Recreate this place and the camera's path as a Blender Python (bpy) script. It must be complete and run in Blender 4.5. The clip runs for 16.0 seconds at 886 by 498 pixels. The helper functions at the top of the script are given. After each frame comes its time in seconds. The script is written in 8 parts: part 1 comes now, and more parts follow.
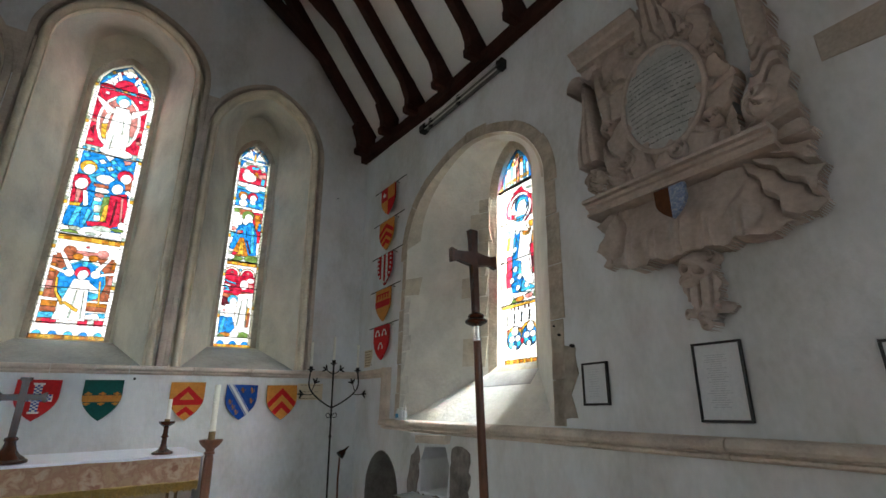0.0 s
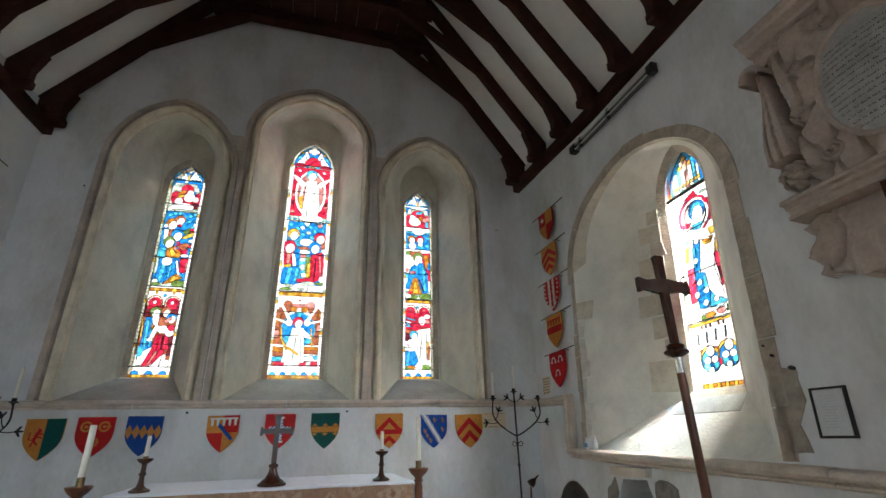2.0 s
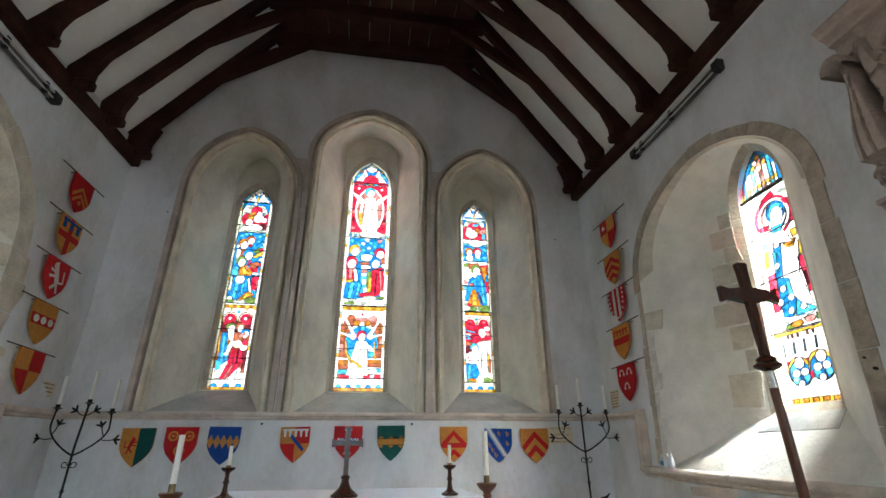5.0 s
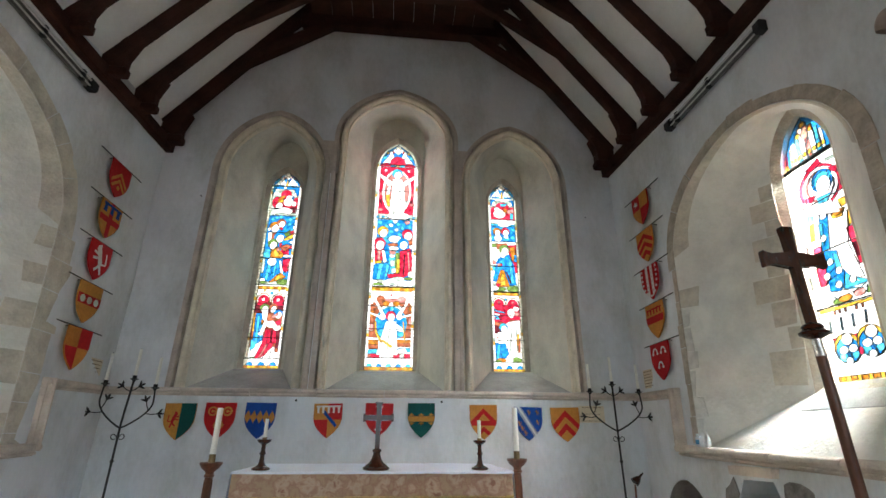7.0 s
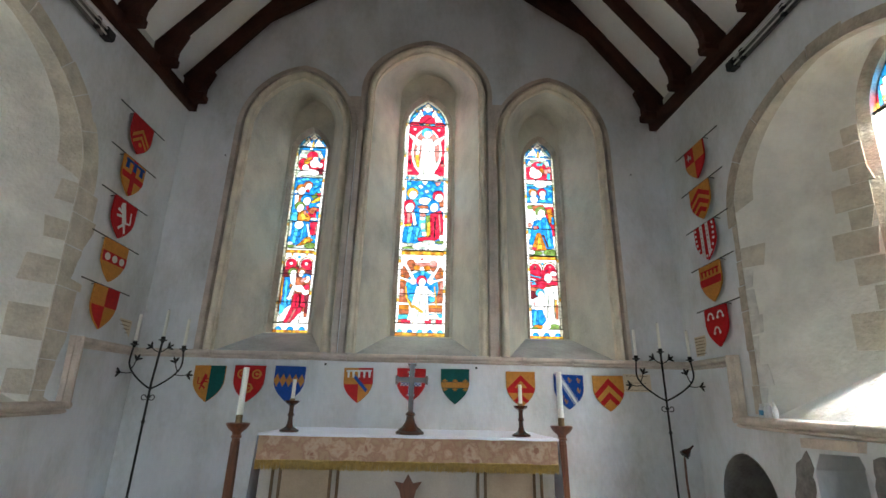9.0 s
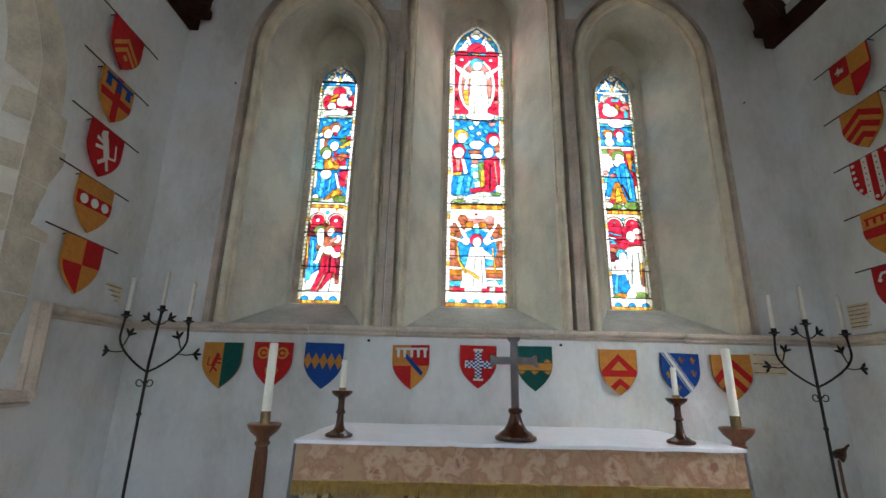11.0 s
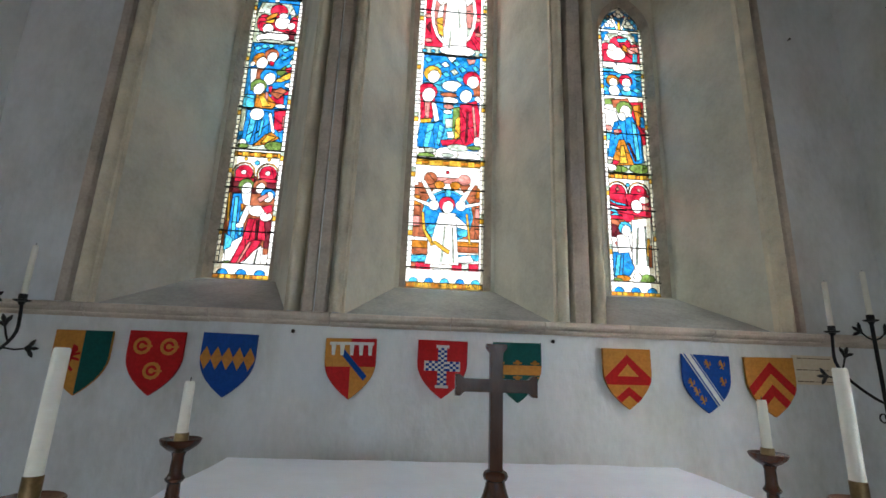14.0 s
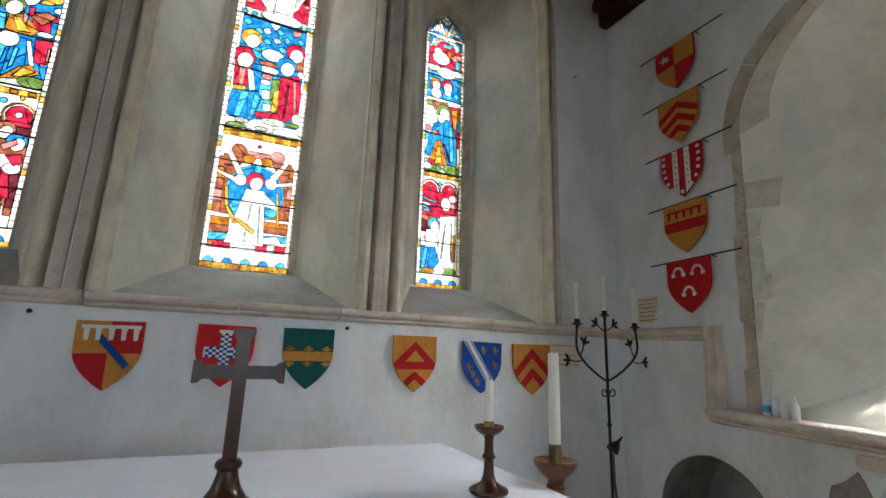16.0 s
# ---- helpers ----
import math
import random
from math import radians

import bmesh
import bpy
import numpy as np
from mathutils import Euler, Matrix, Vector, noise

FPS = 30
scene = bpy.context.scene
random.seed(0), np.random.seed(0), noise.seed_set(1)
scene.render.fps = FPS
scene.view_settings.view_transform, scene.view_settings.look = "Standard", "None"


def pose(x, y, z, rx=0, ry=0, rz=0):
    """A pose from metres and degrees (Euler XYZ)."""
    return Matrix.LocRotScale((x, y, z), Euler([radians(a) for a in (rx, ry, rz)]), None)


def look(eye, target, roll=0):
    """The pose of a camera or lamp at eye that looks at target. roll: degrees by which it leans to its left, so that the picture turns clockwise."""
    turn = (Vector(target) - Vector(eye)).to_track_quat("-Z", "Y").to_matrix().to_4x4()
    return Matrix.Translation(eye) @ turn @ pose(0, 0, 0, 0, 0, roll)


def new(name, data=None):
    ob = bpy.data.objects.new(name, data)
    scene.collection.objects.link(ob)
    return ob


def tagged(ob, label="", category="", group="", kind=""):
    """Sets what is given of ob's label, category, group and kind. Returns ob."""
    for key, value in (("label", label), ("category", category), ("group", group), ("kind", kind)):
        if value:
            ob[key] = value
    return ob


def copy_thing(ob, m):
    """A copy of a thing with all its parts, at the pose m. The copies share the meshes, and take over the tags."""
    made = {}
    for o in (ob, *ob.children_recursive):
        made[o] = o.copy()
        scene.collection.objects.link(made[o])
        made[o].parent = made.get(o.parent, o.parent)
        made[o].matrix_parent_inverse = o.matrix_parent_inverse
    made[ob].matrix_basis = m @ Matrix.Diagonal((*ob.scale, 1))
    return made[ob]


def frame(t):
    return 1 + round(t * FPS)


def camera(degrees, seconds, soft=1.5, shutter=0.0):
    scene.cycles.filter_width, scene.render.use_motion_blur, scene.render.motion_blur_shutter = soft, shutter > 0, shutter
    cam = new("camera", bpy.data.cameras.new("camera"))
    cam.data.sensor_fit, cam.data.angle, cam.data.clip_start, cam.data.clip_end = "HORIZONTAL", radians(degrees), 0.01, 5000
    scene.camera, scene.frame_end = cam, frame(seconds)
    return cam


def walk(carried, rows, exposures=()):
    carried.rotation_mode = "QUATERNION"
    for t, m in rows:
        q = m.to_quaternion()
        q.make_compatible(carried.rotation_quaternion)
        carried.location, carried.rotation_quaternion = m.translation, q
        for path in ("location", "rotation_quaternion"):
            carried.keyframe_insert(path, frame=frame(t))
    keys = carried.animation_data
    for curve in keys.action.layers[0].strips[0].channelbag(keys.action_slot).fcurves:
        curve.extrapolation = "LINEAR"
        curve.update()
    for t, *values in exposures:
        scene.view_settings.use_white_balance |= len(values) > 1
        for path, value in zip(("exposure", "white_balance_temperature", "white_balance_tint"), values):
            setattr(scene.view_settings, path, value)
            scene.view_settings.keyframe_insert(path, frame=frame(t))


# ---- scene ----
cam = camera(87.3, 16.0)
PATH = [
    (0, (0.3, 0.257, 1.377), (1.415, 1.783, 2.031), -1.3),
    (0.5, (0.259, 0.254, 1.385), (1.2, 1.889, 2.05), -1.5),
    (1, (0.218, 0.237, 1.399), (0.983, 1.95, 2.092), -1.5),
    (1.5, (0.178, 0.212, 1.414), (0.782, 1.975, 2.142), -1.7),
    (2, (0.142, 0.204, 1.429), (0.666, 1.982, 2.179), -1.4),
    (2.5, (0.115, 0.198, 1.443), (0.594, 1.983, 2.208), -1.2),
    (3, (0.096, 0.196, 1.441), (0.531, 1.985, 2.222), -1.0),
    (3.5, (0.086, 0.197, 1.439), (0.48, 1.993, 2.227), -0.9),
    (4, (0.078, 0.198, 1.438), (0.435, 1.997, 2.237), -0.7),
    (6.5, (0.087, 0.229, 1.416), (0.302, 2.06, 2.191), 0.0),
    (7, (0.093, 0.249, 1.386), (0.274, 2.098, 2.126), 0.3),
    (7.5, (0.12, 0.274, 1.342), (0.261, 2.142, 2.043), 0.7),
    (8, (0.148, 0.3, 1.317), (0.244, 2.18, 1.993), 1.2),
    (8.5, (0.12, 0.407, 1.319), (0.195, 2.293, 1.979), 1.3),
    (11, (-0.382, 1.641, 1.379), (-0.356, 3.56, 1.941), 1.3),
    (11.5, (-0.476, 1.928, 1.381), (-0.532, 3.851, 1.927), 1.7),
    (12, (-0.434, 2.226, 1.481), (-0.537, 4.153, 2.005), 2.4),
    (12.5, (-0.435, 2.377, 1.502), (-0.517, 4.31, 2.008), 2.4),
    (13, (-0.425, 2.537, 1.532), (-0.448, 4.475, 2.027), 2.5),
    (13.5, (-0.338, 2.58, 1.525), (-0.297, 4.517, 2.021), 2.3),
    (14, (-0.255, 2.566, 1.542), (-0.12, 4.502, 2.023), 2.1),
    (14.5, (-0.201, 2.545, 1.545), (0.097, 4.467, 2.011), 1.7),
    (15, (-0.143, 2.516, 1.548), (0.324, 4.407, 2.001), 1.5),
    (15.5, (-0.097, 2.498, 1.548), (0.543, 4.341, 1.99), 1.6),
    (16, (-0.061, 2.499, 1.547), (0.744, 4.273, 1.998), 1.9),
]
# the clip's camera opens up as it turns to the windows
EXPOSURES = [(0.0, 0.94), (1.5, 1.03), (3.5, 1.18), (7.0, 1.37), (8.5, 1.38), (11.0, 1.27), (13.0, 1.12), (14.0, 1.04), (16.0, 1.06)]
walk(cam, [(t, look(eye, target, roll)) for t, eye, target, roll in PATH], EXPOSURES)

# ---- daylight ----
SUN_HEIGHT = radians(53)
world = bpy.data.worlds.new("sky")
world.use_nodes = True
scene.world = world
wn = world.node_tree.nodes
sky = wn.new("ShaderNodeTexSky")
sky.sky_type, sky.sun_disc = "NISHITA", False
sky.sun_elevation, sky.sun_rotation = SUN_HEIGHT, radians(140)
world.node_tree.links.new(sky.outputs[0], wn["Background"].inputs[0])
wn["Background"].inputs[1].default_value = 0.06

sun_data = bpy.data.lights.new("sun", "SUN")
sun_data.energy, sun_data.angle, sun_data.color = 5.0, radians(0.6), (1.0, 0.95, 0.86)
sun = new("sun", sun_data)
SUN_WAY = Vector((-0.46, 0.50, -0.80)).normalized()
sun.matrix_world = Matrix.Translation((9, -4, 9)) @ SUN_WAY.to_track_quat("-Z", "Y").to_matrix().to_4x4()


def window_light(name, at, way, width, height, watts, tint=(1, 1, 1)):
    """The sky's light in a window's opening; also used for added fill lamps."""
    data = bpy.data.lights.new(name, "AREA")
    data.shape, data.size, data.size_y, data.energy, data.color = "RECTANGLE", width, height, watts, tint
    ob = new(name, data)
    ob.matrix_world = Matrix.Translation(at) @ Vector(way).to_track_quat("-Z", "Z").to_matrix().to_4x4()
    return ob


HAZE = (0.88, 1.0, 0.93)
# light of the sky falls in slantwise from above
window_light("sky_light_east", (-1.485, 7.5, 5.0), (0, -1, -0.85), 1.5, 3.0, 86, HAZE)
window_light("sky_light_east", (0.0, 7.5, 5.4), (0, -1, -0.85), 1.5, 3.4, 118, (0.76, 1.0, 0.95))
window_light("sky_light_east", (1.49, 7.5, 5.0), (0, -1, -0.85), 1.5, 3.0, 86, HAZE)
window_light("sky_light_south", (4.3, 2.0, 4.6), (-0.75, 0.33, -0.95), 1.6, 2.6, 2150, (0.93, 1.0, 0.98))
# added fill lamp behind an invented opening, not a window in view
window_light("sky_light_south", (3.75, -1.5, 3.4), (-1, 0.35, -0.75), 1.6, 2.0, 150, (0.90, 0.95, 1.0))
window_light("sky_light_north", (-4.6, 3.0, 3.7), (1, 0.05, -0.3), 1.8, 2.6, 110, (0.97, 1.0, 0.92))
# added fill lamp far to the west, unseen, to brighten the east wall
window_light("nave_light", (0.4, -13.0, 3.0), (0, 1, -0.08), 3.0, 2.4, 105, (0.58, 0.79, 1.0))

# ---- materials ----


def nodes_of(name):
    m = bpy.data.materials.new(name)
    m.use_nodes = True
    nt = m.node_tree
    return m, nt, nt.nodes["Principled BSDF"]


def surface(name, base, rough=0.7, metal=0.0, vary=0.25, scale=6.0, bump=0.2, grain=60.0, second=None, spec=0.4, stretch=(1, 1, 1), cover=0.5):
    """A surface with broad stains and fine grain in object space."""
    m, nt, b = nodes_of(name)
    n, l = nt.nodes, nt.links
    tc = n.new("ShaderNodeTexCoord")
    mp = n.new("ShaderNodeMapping")
    mp.inputs["Scale"].default_value = stretch
    l.new(tc.outputs["Object"], mp.inputs[0])
    big, fine = n.new("ShaderNodeTexNoise"), n.new("ShaderNodeTexNoise")
    big.inputs["Scale"].default_value, big.inputs["Detail"].default_value, big.inputs["Roughness"].default_value = scale, 6, 0.62
    fine.inputs["Scale"].default_value, fine.inputs["Detail"].default_value = grain, 4
    l.new(mp.outputs[0], big.inputs[0]), l.new(mp.outputs[0], fine.inputs[0])
    ramp = n.new("ShaderNodeValToRGB")
    lo = second or tuple(c * (1 - vary) for c in base)
    ramp.color_ramp.elements[0].color, ramp.color_ramp.elements[1].color = (*lo, 1), (*base, 1)
    ramp.color_ramp.elements[0].position, ramp.color_ramp.elements[1].position = cover - 0.18, cover + 0.12
    l.new(big.outputs[0], ramp.inputs[0])
    mix = n.new("ShaderNodeMix")
    mix.data_type, mix.blend_type = "RGBA", "OVERLAY"
    mix.inputs[0].default_value = 0.25
    l.new(ramp.outputs[0], mix.inputs[6]), l.new(fine.outputs[0], mix.inputs[7])
    l.new(mix.outputs[2], b.inputs["Base Color"])
    b.inputs["Roughness"].default_value, b.inputs["Metallic"].default_value = rough, metal
    b.inputs["Specular IOR Level"].default_value = spec
    if bump:
        add = n.new("ShaderNodeMath")
        add.operation = "MULTIPLY_ADD"
        add.inputs[1].default_value = 0.3
        l.new(fine.outputs[0], add.inputs[0]), l.new(big.outputs[0], add.inputs[2])
        bp = n.new("ShaderNodeBump")
        bp.inputs["Strength"].default_value, bp.inputs["Distance"].default_value = bump, 0.02
        l.new(add.outputs[0], bp.inputs["Height"]), l.new(bp.outputs[0], b.inputs["Normal"])
    return m


def stained(name, colour, deep=0.75, trace=0.45):
    """Coloured leaded glass: lets tinted light straight through, streaked, with fine painted tracing lines."""
    m = bpy.data.materials.new(name)
    m.use_nodes = True
    n, l = m.node_tree.nodes, m.node_tree.links
    n.remove(n["Principled BSDF"])
    tc, noise_tex, ramp = n.new("ShaderNodeTexCoord"), n.new("ShaderNodeTexNoise"), n.new("ShaderNodeValToRGB")
    noise_tex.inputs["Scale"].default_value, noise_tex.inputs["Detail"].default_value = 16, 5
    l.new(tc.outputs["Object"], noise_tex.inputs[0]), l.new(noise_tex.outputs[0], ramp.inputs[0])
    bright = tuple(min(1.0, c * 1.25 + 0.02) for c in colour)
    ramp.color_ramp.elements[0].color, ramp.color_ramp.elements[1].color = (*[c * deep for c in colour], 1), (*bright, 1)
    ramp.color_ramp.elements[0].position, ramp.color_ramp.elements[1].position = 0.36, 0.64
    warp = n.new("ShaderNodeVectorMath")
    warp.operation = "MULTIPLY_ADD"
    warp.inputs[1].default_value = (0.09, 0.09, 0.09)
    l.new(noise_tex.outputs["Color"], warp.inputs[0]), l.new(tc.outputs["Object"], warp.inputs[2])
    cells, edge, lines = n.new("ShaderNodeTexVoronoi"), n.new("ShaderNodeValToRGB"), n.new("ShaderNodeMix")
    cells.feature = "DISTANCE_TO_EDGE"
    cells.inputs["Scale"].default_value = 17
    l.new(warp.outputs[0], cells.inputs["Vector"]), l.new(cells.outputs["Distance"], edge.inputs[0])
    edge.color_ramp.elements[0].color, edge.color_ramp.elements[1].color = (trace, trace * 0.92, trace * 0.8, 1), (1, 1, 1, 1)
    edge.color_ramp.elements[0].position, edge.color_ramp.elements[1].position = 0.025, 0.075
    lines.data_type, lines.blend_type = "RGBA", "MULTIPLY"
    lines.inputs[0].default_value = 1.0
    l.new(ramp.outputs[0], lines.inputs[6]), l.new(edge.outputs[0], lines.inputs[7])
    clear, gloss, mix = n.new("ShaderNodeBsdfTransparent"), n.new("ShaderNodeBsdfGlossy"), n.new("ShaderNodeMixShader")
    gloss.inputs["Roughness"].default_value = 0.15
    mix.inputs[0].default_value = 0.04
    l.new(lines.outputs[2], clear.inputs[0]), l.new(clear.outputs[0], mix.inputs[1]), l.new(gloss.outputs[0], mix.inputs[2])
    l.new(mix.outputs[0], n["Material Output"].inputs[0])
    return m


PLASTER = surface("limewashed_plaster", (0.78, 0.80, 0.82), 0.9, scale=1.7, bump=0.5, grain=34, spec=0.2, second=(0.55, 0.55, 0.52), stretch=(1, 1, 0.55), cover=0.45)
SPLAY = surface("aged_plaster", (0.82, 0.79, 0.68), 0.9, vary=0.30, scale=1.8, bump=0.35, grain=40, spec=0.2)
PALE_SPLAY = surface("cream_reveal_plaster", (0.88, 0.86, 0.79), 0.9, vary=0.22, scale=2.6, bump=0.8, grain=36, spec=0.2)
# darker than the splays: the sill's dimness is put into its colour
SHADED_SILL = surface("shaded_sill", (0.46, 0.45, 0.42), 0.85, vary=0.25, scale=4, bump=0.3, grain=45, spec=0.2)
HOOD = surface("stained_hood_stone", (0.64, 0.55, 0.47), 0.9, vary=0.35, scale=4, bump=0.5, grain=60, spec=0.2)
# lighter copy of the dressed stone; the window glow is in its colour
LIT_ROLL = surface("lit_roll_stone", (0.86, 0.78, 0.62), 0.85, vary=0.25, scale=5, bump=0.4, grain=70, spec=0.25)
STONE = surface("dressed_stone", (0.74, 0.64, 0.55), 0.85, vary=0.30, scale=5, bump=0.5, grain=70, spec=0.25)
QUOIN = surface("weathered_stone", (0.60, 0.52, 0.42), 0.9, vary=0.35, scale=7, bump=0.7, grain=50, spec=0.2)
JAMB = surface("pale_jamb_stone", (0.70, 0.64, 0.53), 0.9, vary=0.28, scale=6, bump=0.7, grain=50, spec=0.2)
LIMED = surface("limewashed_jamb_stone", (0.78, 0.76, 0.70), 0.9, vary=0.25, scale=7, bump=0.8, grain=30, spec=0.2)
MARBLE = surface("carved_stone", (0.54, 0.45, 0.39), 0.6, vary=0.22, scale=6, bump=0.2, grain=40)
SLATE_STONE = surface("tablet_stone", (0.48, 0.48, 0.46), 0.45, vary=0.25, scale=9, bump=0.1, grain=80)
TIMBER = surface("old_oak", (0.058, 0.020, 0.012), 0.7, vary=0.55, scale=5, bump=0.5, grain=30, spec=0.15)
CEILING = surface("ceiling_plaster", (0.90, 0.89, 0.86), 0.9, vary=0.10, scale=2.0, bump=0.2, grain=30, spec=0.2)
FLOOR = surface("floor_tiles", (0.30, 0.20, 0.14), 0.6, vary=0.3, scale=4, bump=0.2)
WALNUT = surface("turned_dark_wood", (0.066, 0.020, 0.009), 0.26, vary=0.5, scale=14, bump=0.1, grain=60, stretch=(4, 4, 1), spec=0.5)
OAK = surface("turned_brown_wood", (0.155, 0.055, 0.024), 0.30, vary=0.4, scale=14, bump=0.1, grain=60, stretch=(4, 4, 0.7), spec=0.45)
WAX = surface("candle_wax", (0.93, 0.92, 0.84), 0.45, vary=0.06, scale=20, bump=0.1)
BRASS = surface("aged_brass", (0.26, 0.18, 0.09), 0.35, metal=1.0, vary=0.4, scale=30, bump=0.1)
IRON = surface("black_iron", (0.018, 0.017, 0.016), 0.45, metal=0.4, vary=0.4, scale=30, bump=0.3)
LEAD = surface("lead_came", (0.03, 0.03, 0.032), 0.6, vary=0.3, scale=40, bump=0.1)
LINEN = surface("white_linen", (0.80, 0.84, 0.93), 0.85, vary=0.05, scale=9, bump=0.15, grain=300, spec=0.2)

# ---- building helpers ----
SIDE_LEAN, FACE = 0.08, 2.70


def lean_x(x, y, z):
    """The old side walls lean outwards towards the top, less so near the east wall."""
    w = min(1.0, max(0.0, (5.2 - y) / 1.6))
    return x + math.copysign(1, x) * SIDE_LEAN * w * (z - 3.2)


def lean(bm):
    for v in bm.verts:
        v.co.x = lean_x(v.co.x, v.co.y, v.co.z)


def mesh_of(name, bm, material, smooth=False, fix=True):
    if fix:
        bmesh.ops.recalc_face_normals(bm, faces=bm.faces)
    me = bpy.data.meshes.new(name)
    bm.to_mesh(me)
    bm.free()
    for m in material if isinstance(material, (list, tuple)) else [material]:
        me.materials.append(m)
    if smooth:
        me.shade_smooth()
        me.set_sharp_from_angle(angle=radians(42))
    return me


def thing(name, bm, material, label="", category="", group="", kind="", smooth=False, fix=True):
    return tagged(new(name, mesh_of(name, bm, material, smooth, fix)), label, category, group, kind)


def empty_thing(name, at, label="", category="", group="", kind=""):
    ob = new(name)
    ob.empty_display_size = 0.05
    ob.matrix_world = Matrix.Translation(at) if not isinstance(at, Matrix) else at
    return tagged(ob, label, category, group, kind)


def part(name, bm, material, parent, label="", smooth=False, fix=True):
    """One mesh under its thing, built in the thing's own space."""
    ob = new(name, mesh_of(name, bm, material, smooth, fix))
    ob.parent = parent
    return tagged(ob, label)


def box(bm, lo, hi, bevel=0.0):
    r = bmesh.ops.create_cube(bm, size=1)
    vs = r["verts"]
    for v in vs:
        v.co = Vector([lo[i] + (v.co[i] + 0.5) * (hi[i] - lo[i]) for i in range(3)])
    if bevel:
        es = list({e for v in vs for e in v.link_edges})
        bmesh.ops.bevel(bm, geom=es, offset=bevel, segments=2, affect="EDGES", profile=0.6)


def lathe(bm, profile, segments=24, m=Matrix()):
    """Turn (radius, z) points round the z axis."""
    rings = []
    for r, z in profile:
        rings.append([bm.verts.new(m @ Vector((r * math.cos(a), r * math.sin(a), z))) for a in [2 * math.pi * i / segments for i in range(segments)]])
    for a, b in zip(rings, rings[1:]):
        for i in range(segments):
            j = (i + 1) % segments
            bm.faces.new((a[i], a[j], b[j], b[i]))
    bm.faces.new(rings[0][::-1])
    bm.faces.new(rings[-1])


def tube(bm, points, radius, segments=8, taper=None):
    """A round bar along points."""
    pts = [Vector(p) for p in points]
    rings = []
    side = None
    for i, p in enumerate(pts):
        d = (pts[min(i + 1, len(pts) - 1)] - pts[max(i - 1, 0)]).normalized()
        ref = side if side is not None else (Vector((0, 0, 1)) if abs(d.z) < 0.9 else Vector((1, 0, 0)))
        a = d.cross(ref).normalized()
        b = d.cross(a).normalized()
        side = -b if side is None else ref
        side = a.cross(d).normalized()
        r = radius * (taper(i / (len(pts) - 1)) if taper else 1)
        rings.append([bm.verts.new(p + r * (math.cos(t) * a + math.sin(t) * side)) for t in [2 * math.pi * k / segments for k in range(segments)]])
    for a, b in zip(rings, rings[1:]):
        for i in range(segments):
            j = (i + 1) % segments
            bm.faces.new((a[i], a[j], b[j], b[i]))
    bm.faces.new(rings[0][::-1])
    bm.faces.new(rings[-1])


def prism(bm, poly, y0, y1, place=lambda u, v, w: Vector((u, w, v))):
    """A flat polygon (u, v) given depth from y0 to y1."""
    a = [bm.verts.new(place(u, v, y0)) for u, v in poly]
    b = [bm.verts.new(place(u, v, y1)) for u, v in poly]
    bm.faces.new(a)
    bm.faces.new(b[::-1])
    for i in range(len(poly)):
        j = (i + 1) % len(poly)
        bm.faces.new((a[i], b[i], b[j], a[j]))


def arch(c, half, base, spring, apex, steps=14, point=0.6):
    """Outline of an arched opening, from its foot round over the top: blends a round and a pointed head."""
    pts = [(c - half, base), (c - half, base + (spring - base) * 0.5)]
    rise = apex - spring
    left = []
    for i in range(steps + 1):
        t = i / steps
        a = t * math.pi / 2
        rx, rz = 1 - math.cos(a), math.sin(a)
        q = t
        R = 1 + point
        ang = q * math.acos(1 - 1 / R)
        px, pz = R * (1 - math.cos(ang)), math.sin(ang) / math.sin(math.acos(1 - 1 / R))
        x = rx * (1 - point) + px * point
        z = rz * (1 - point) + pz * point
        left.append((c - half + half * x, spring + rise * z))
    right = [(2 * c - u, v) for u, v in left[-2::-1]]
    return pts + left + right + [(2 * c - u, v) for u, v in pts[::-1]]


def offset_outline(pts, d):
    """Move an open outline outwards by d."""
    out = []
    for i, (u, v) in enumerate(pts):
        a, b = pts[max(i - 1, 0)], pts[min(i + 1, len(pts) - 1)]
        t = Vector((b[0] - a[0], b[1] - a[1])).normalized()
        out.append((u - t.y * d, v + t.x * d))
    return out


def wall_panel(bm, outer, holes, place, depth):
    """One face of a wall with holes, at that depth."""
    edges = []
    for loop in [outer] + holes:
        vs = [bm.verts.new(place(u, v, depth)) for u, v in loop]
        edges += [bm.edges.new((vs[i], vs[(i + 1) % len(vs)])) for i in range(len(vs))]
    bmesh.ops.triangle_fill(bm, use_beauty=True, use_dissolve=False, edges=edges)


def reveal(bm, front, back, place, d0, d1, steps=5, sill=False):
    """The splayed sides between an opening's outline at the face and at the glass; its sill may be of a second material."""
    rows = []
    for k in range(steps + 1):
        t = k / steps
        rows.append([bm.verts.new(place(u0 + (u1 - u0) * t, v0 + (v1 - v0) * t, d0 + (d1 - d0) * t)) for (u0, v0), (u1, v1) in zip(front, back)])
    n = len(front)
    for a, b in zip(rows, rows[1:]):
        for i in range(n):
            j = (i + 1) % n
            f = bm.faces.new((a[i], a[j], b[j], b[i]))
            if sill and j == 0:
                f.material_index = 1


def sweep(bm, outline, profile, place):
    """A moulding along an outline; profile points are (outward offset, height proud of the wall)."""
    lines = [[bm.verts.new(place(u, v, -p)) for u, v in offset_outline(outline, d)] for d, p in profile]
    for a, b in zip(lines, lines[1:]):
        for i in range(len(a) - 1):
            bm.faces.new((a[i], a[i + 1], b[i + 1], b[i]))


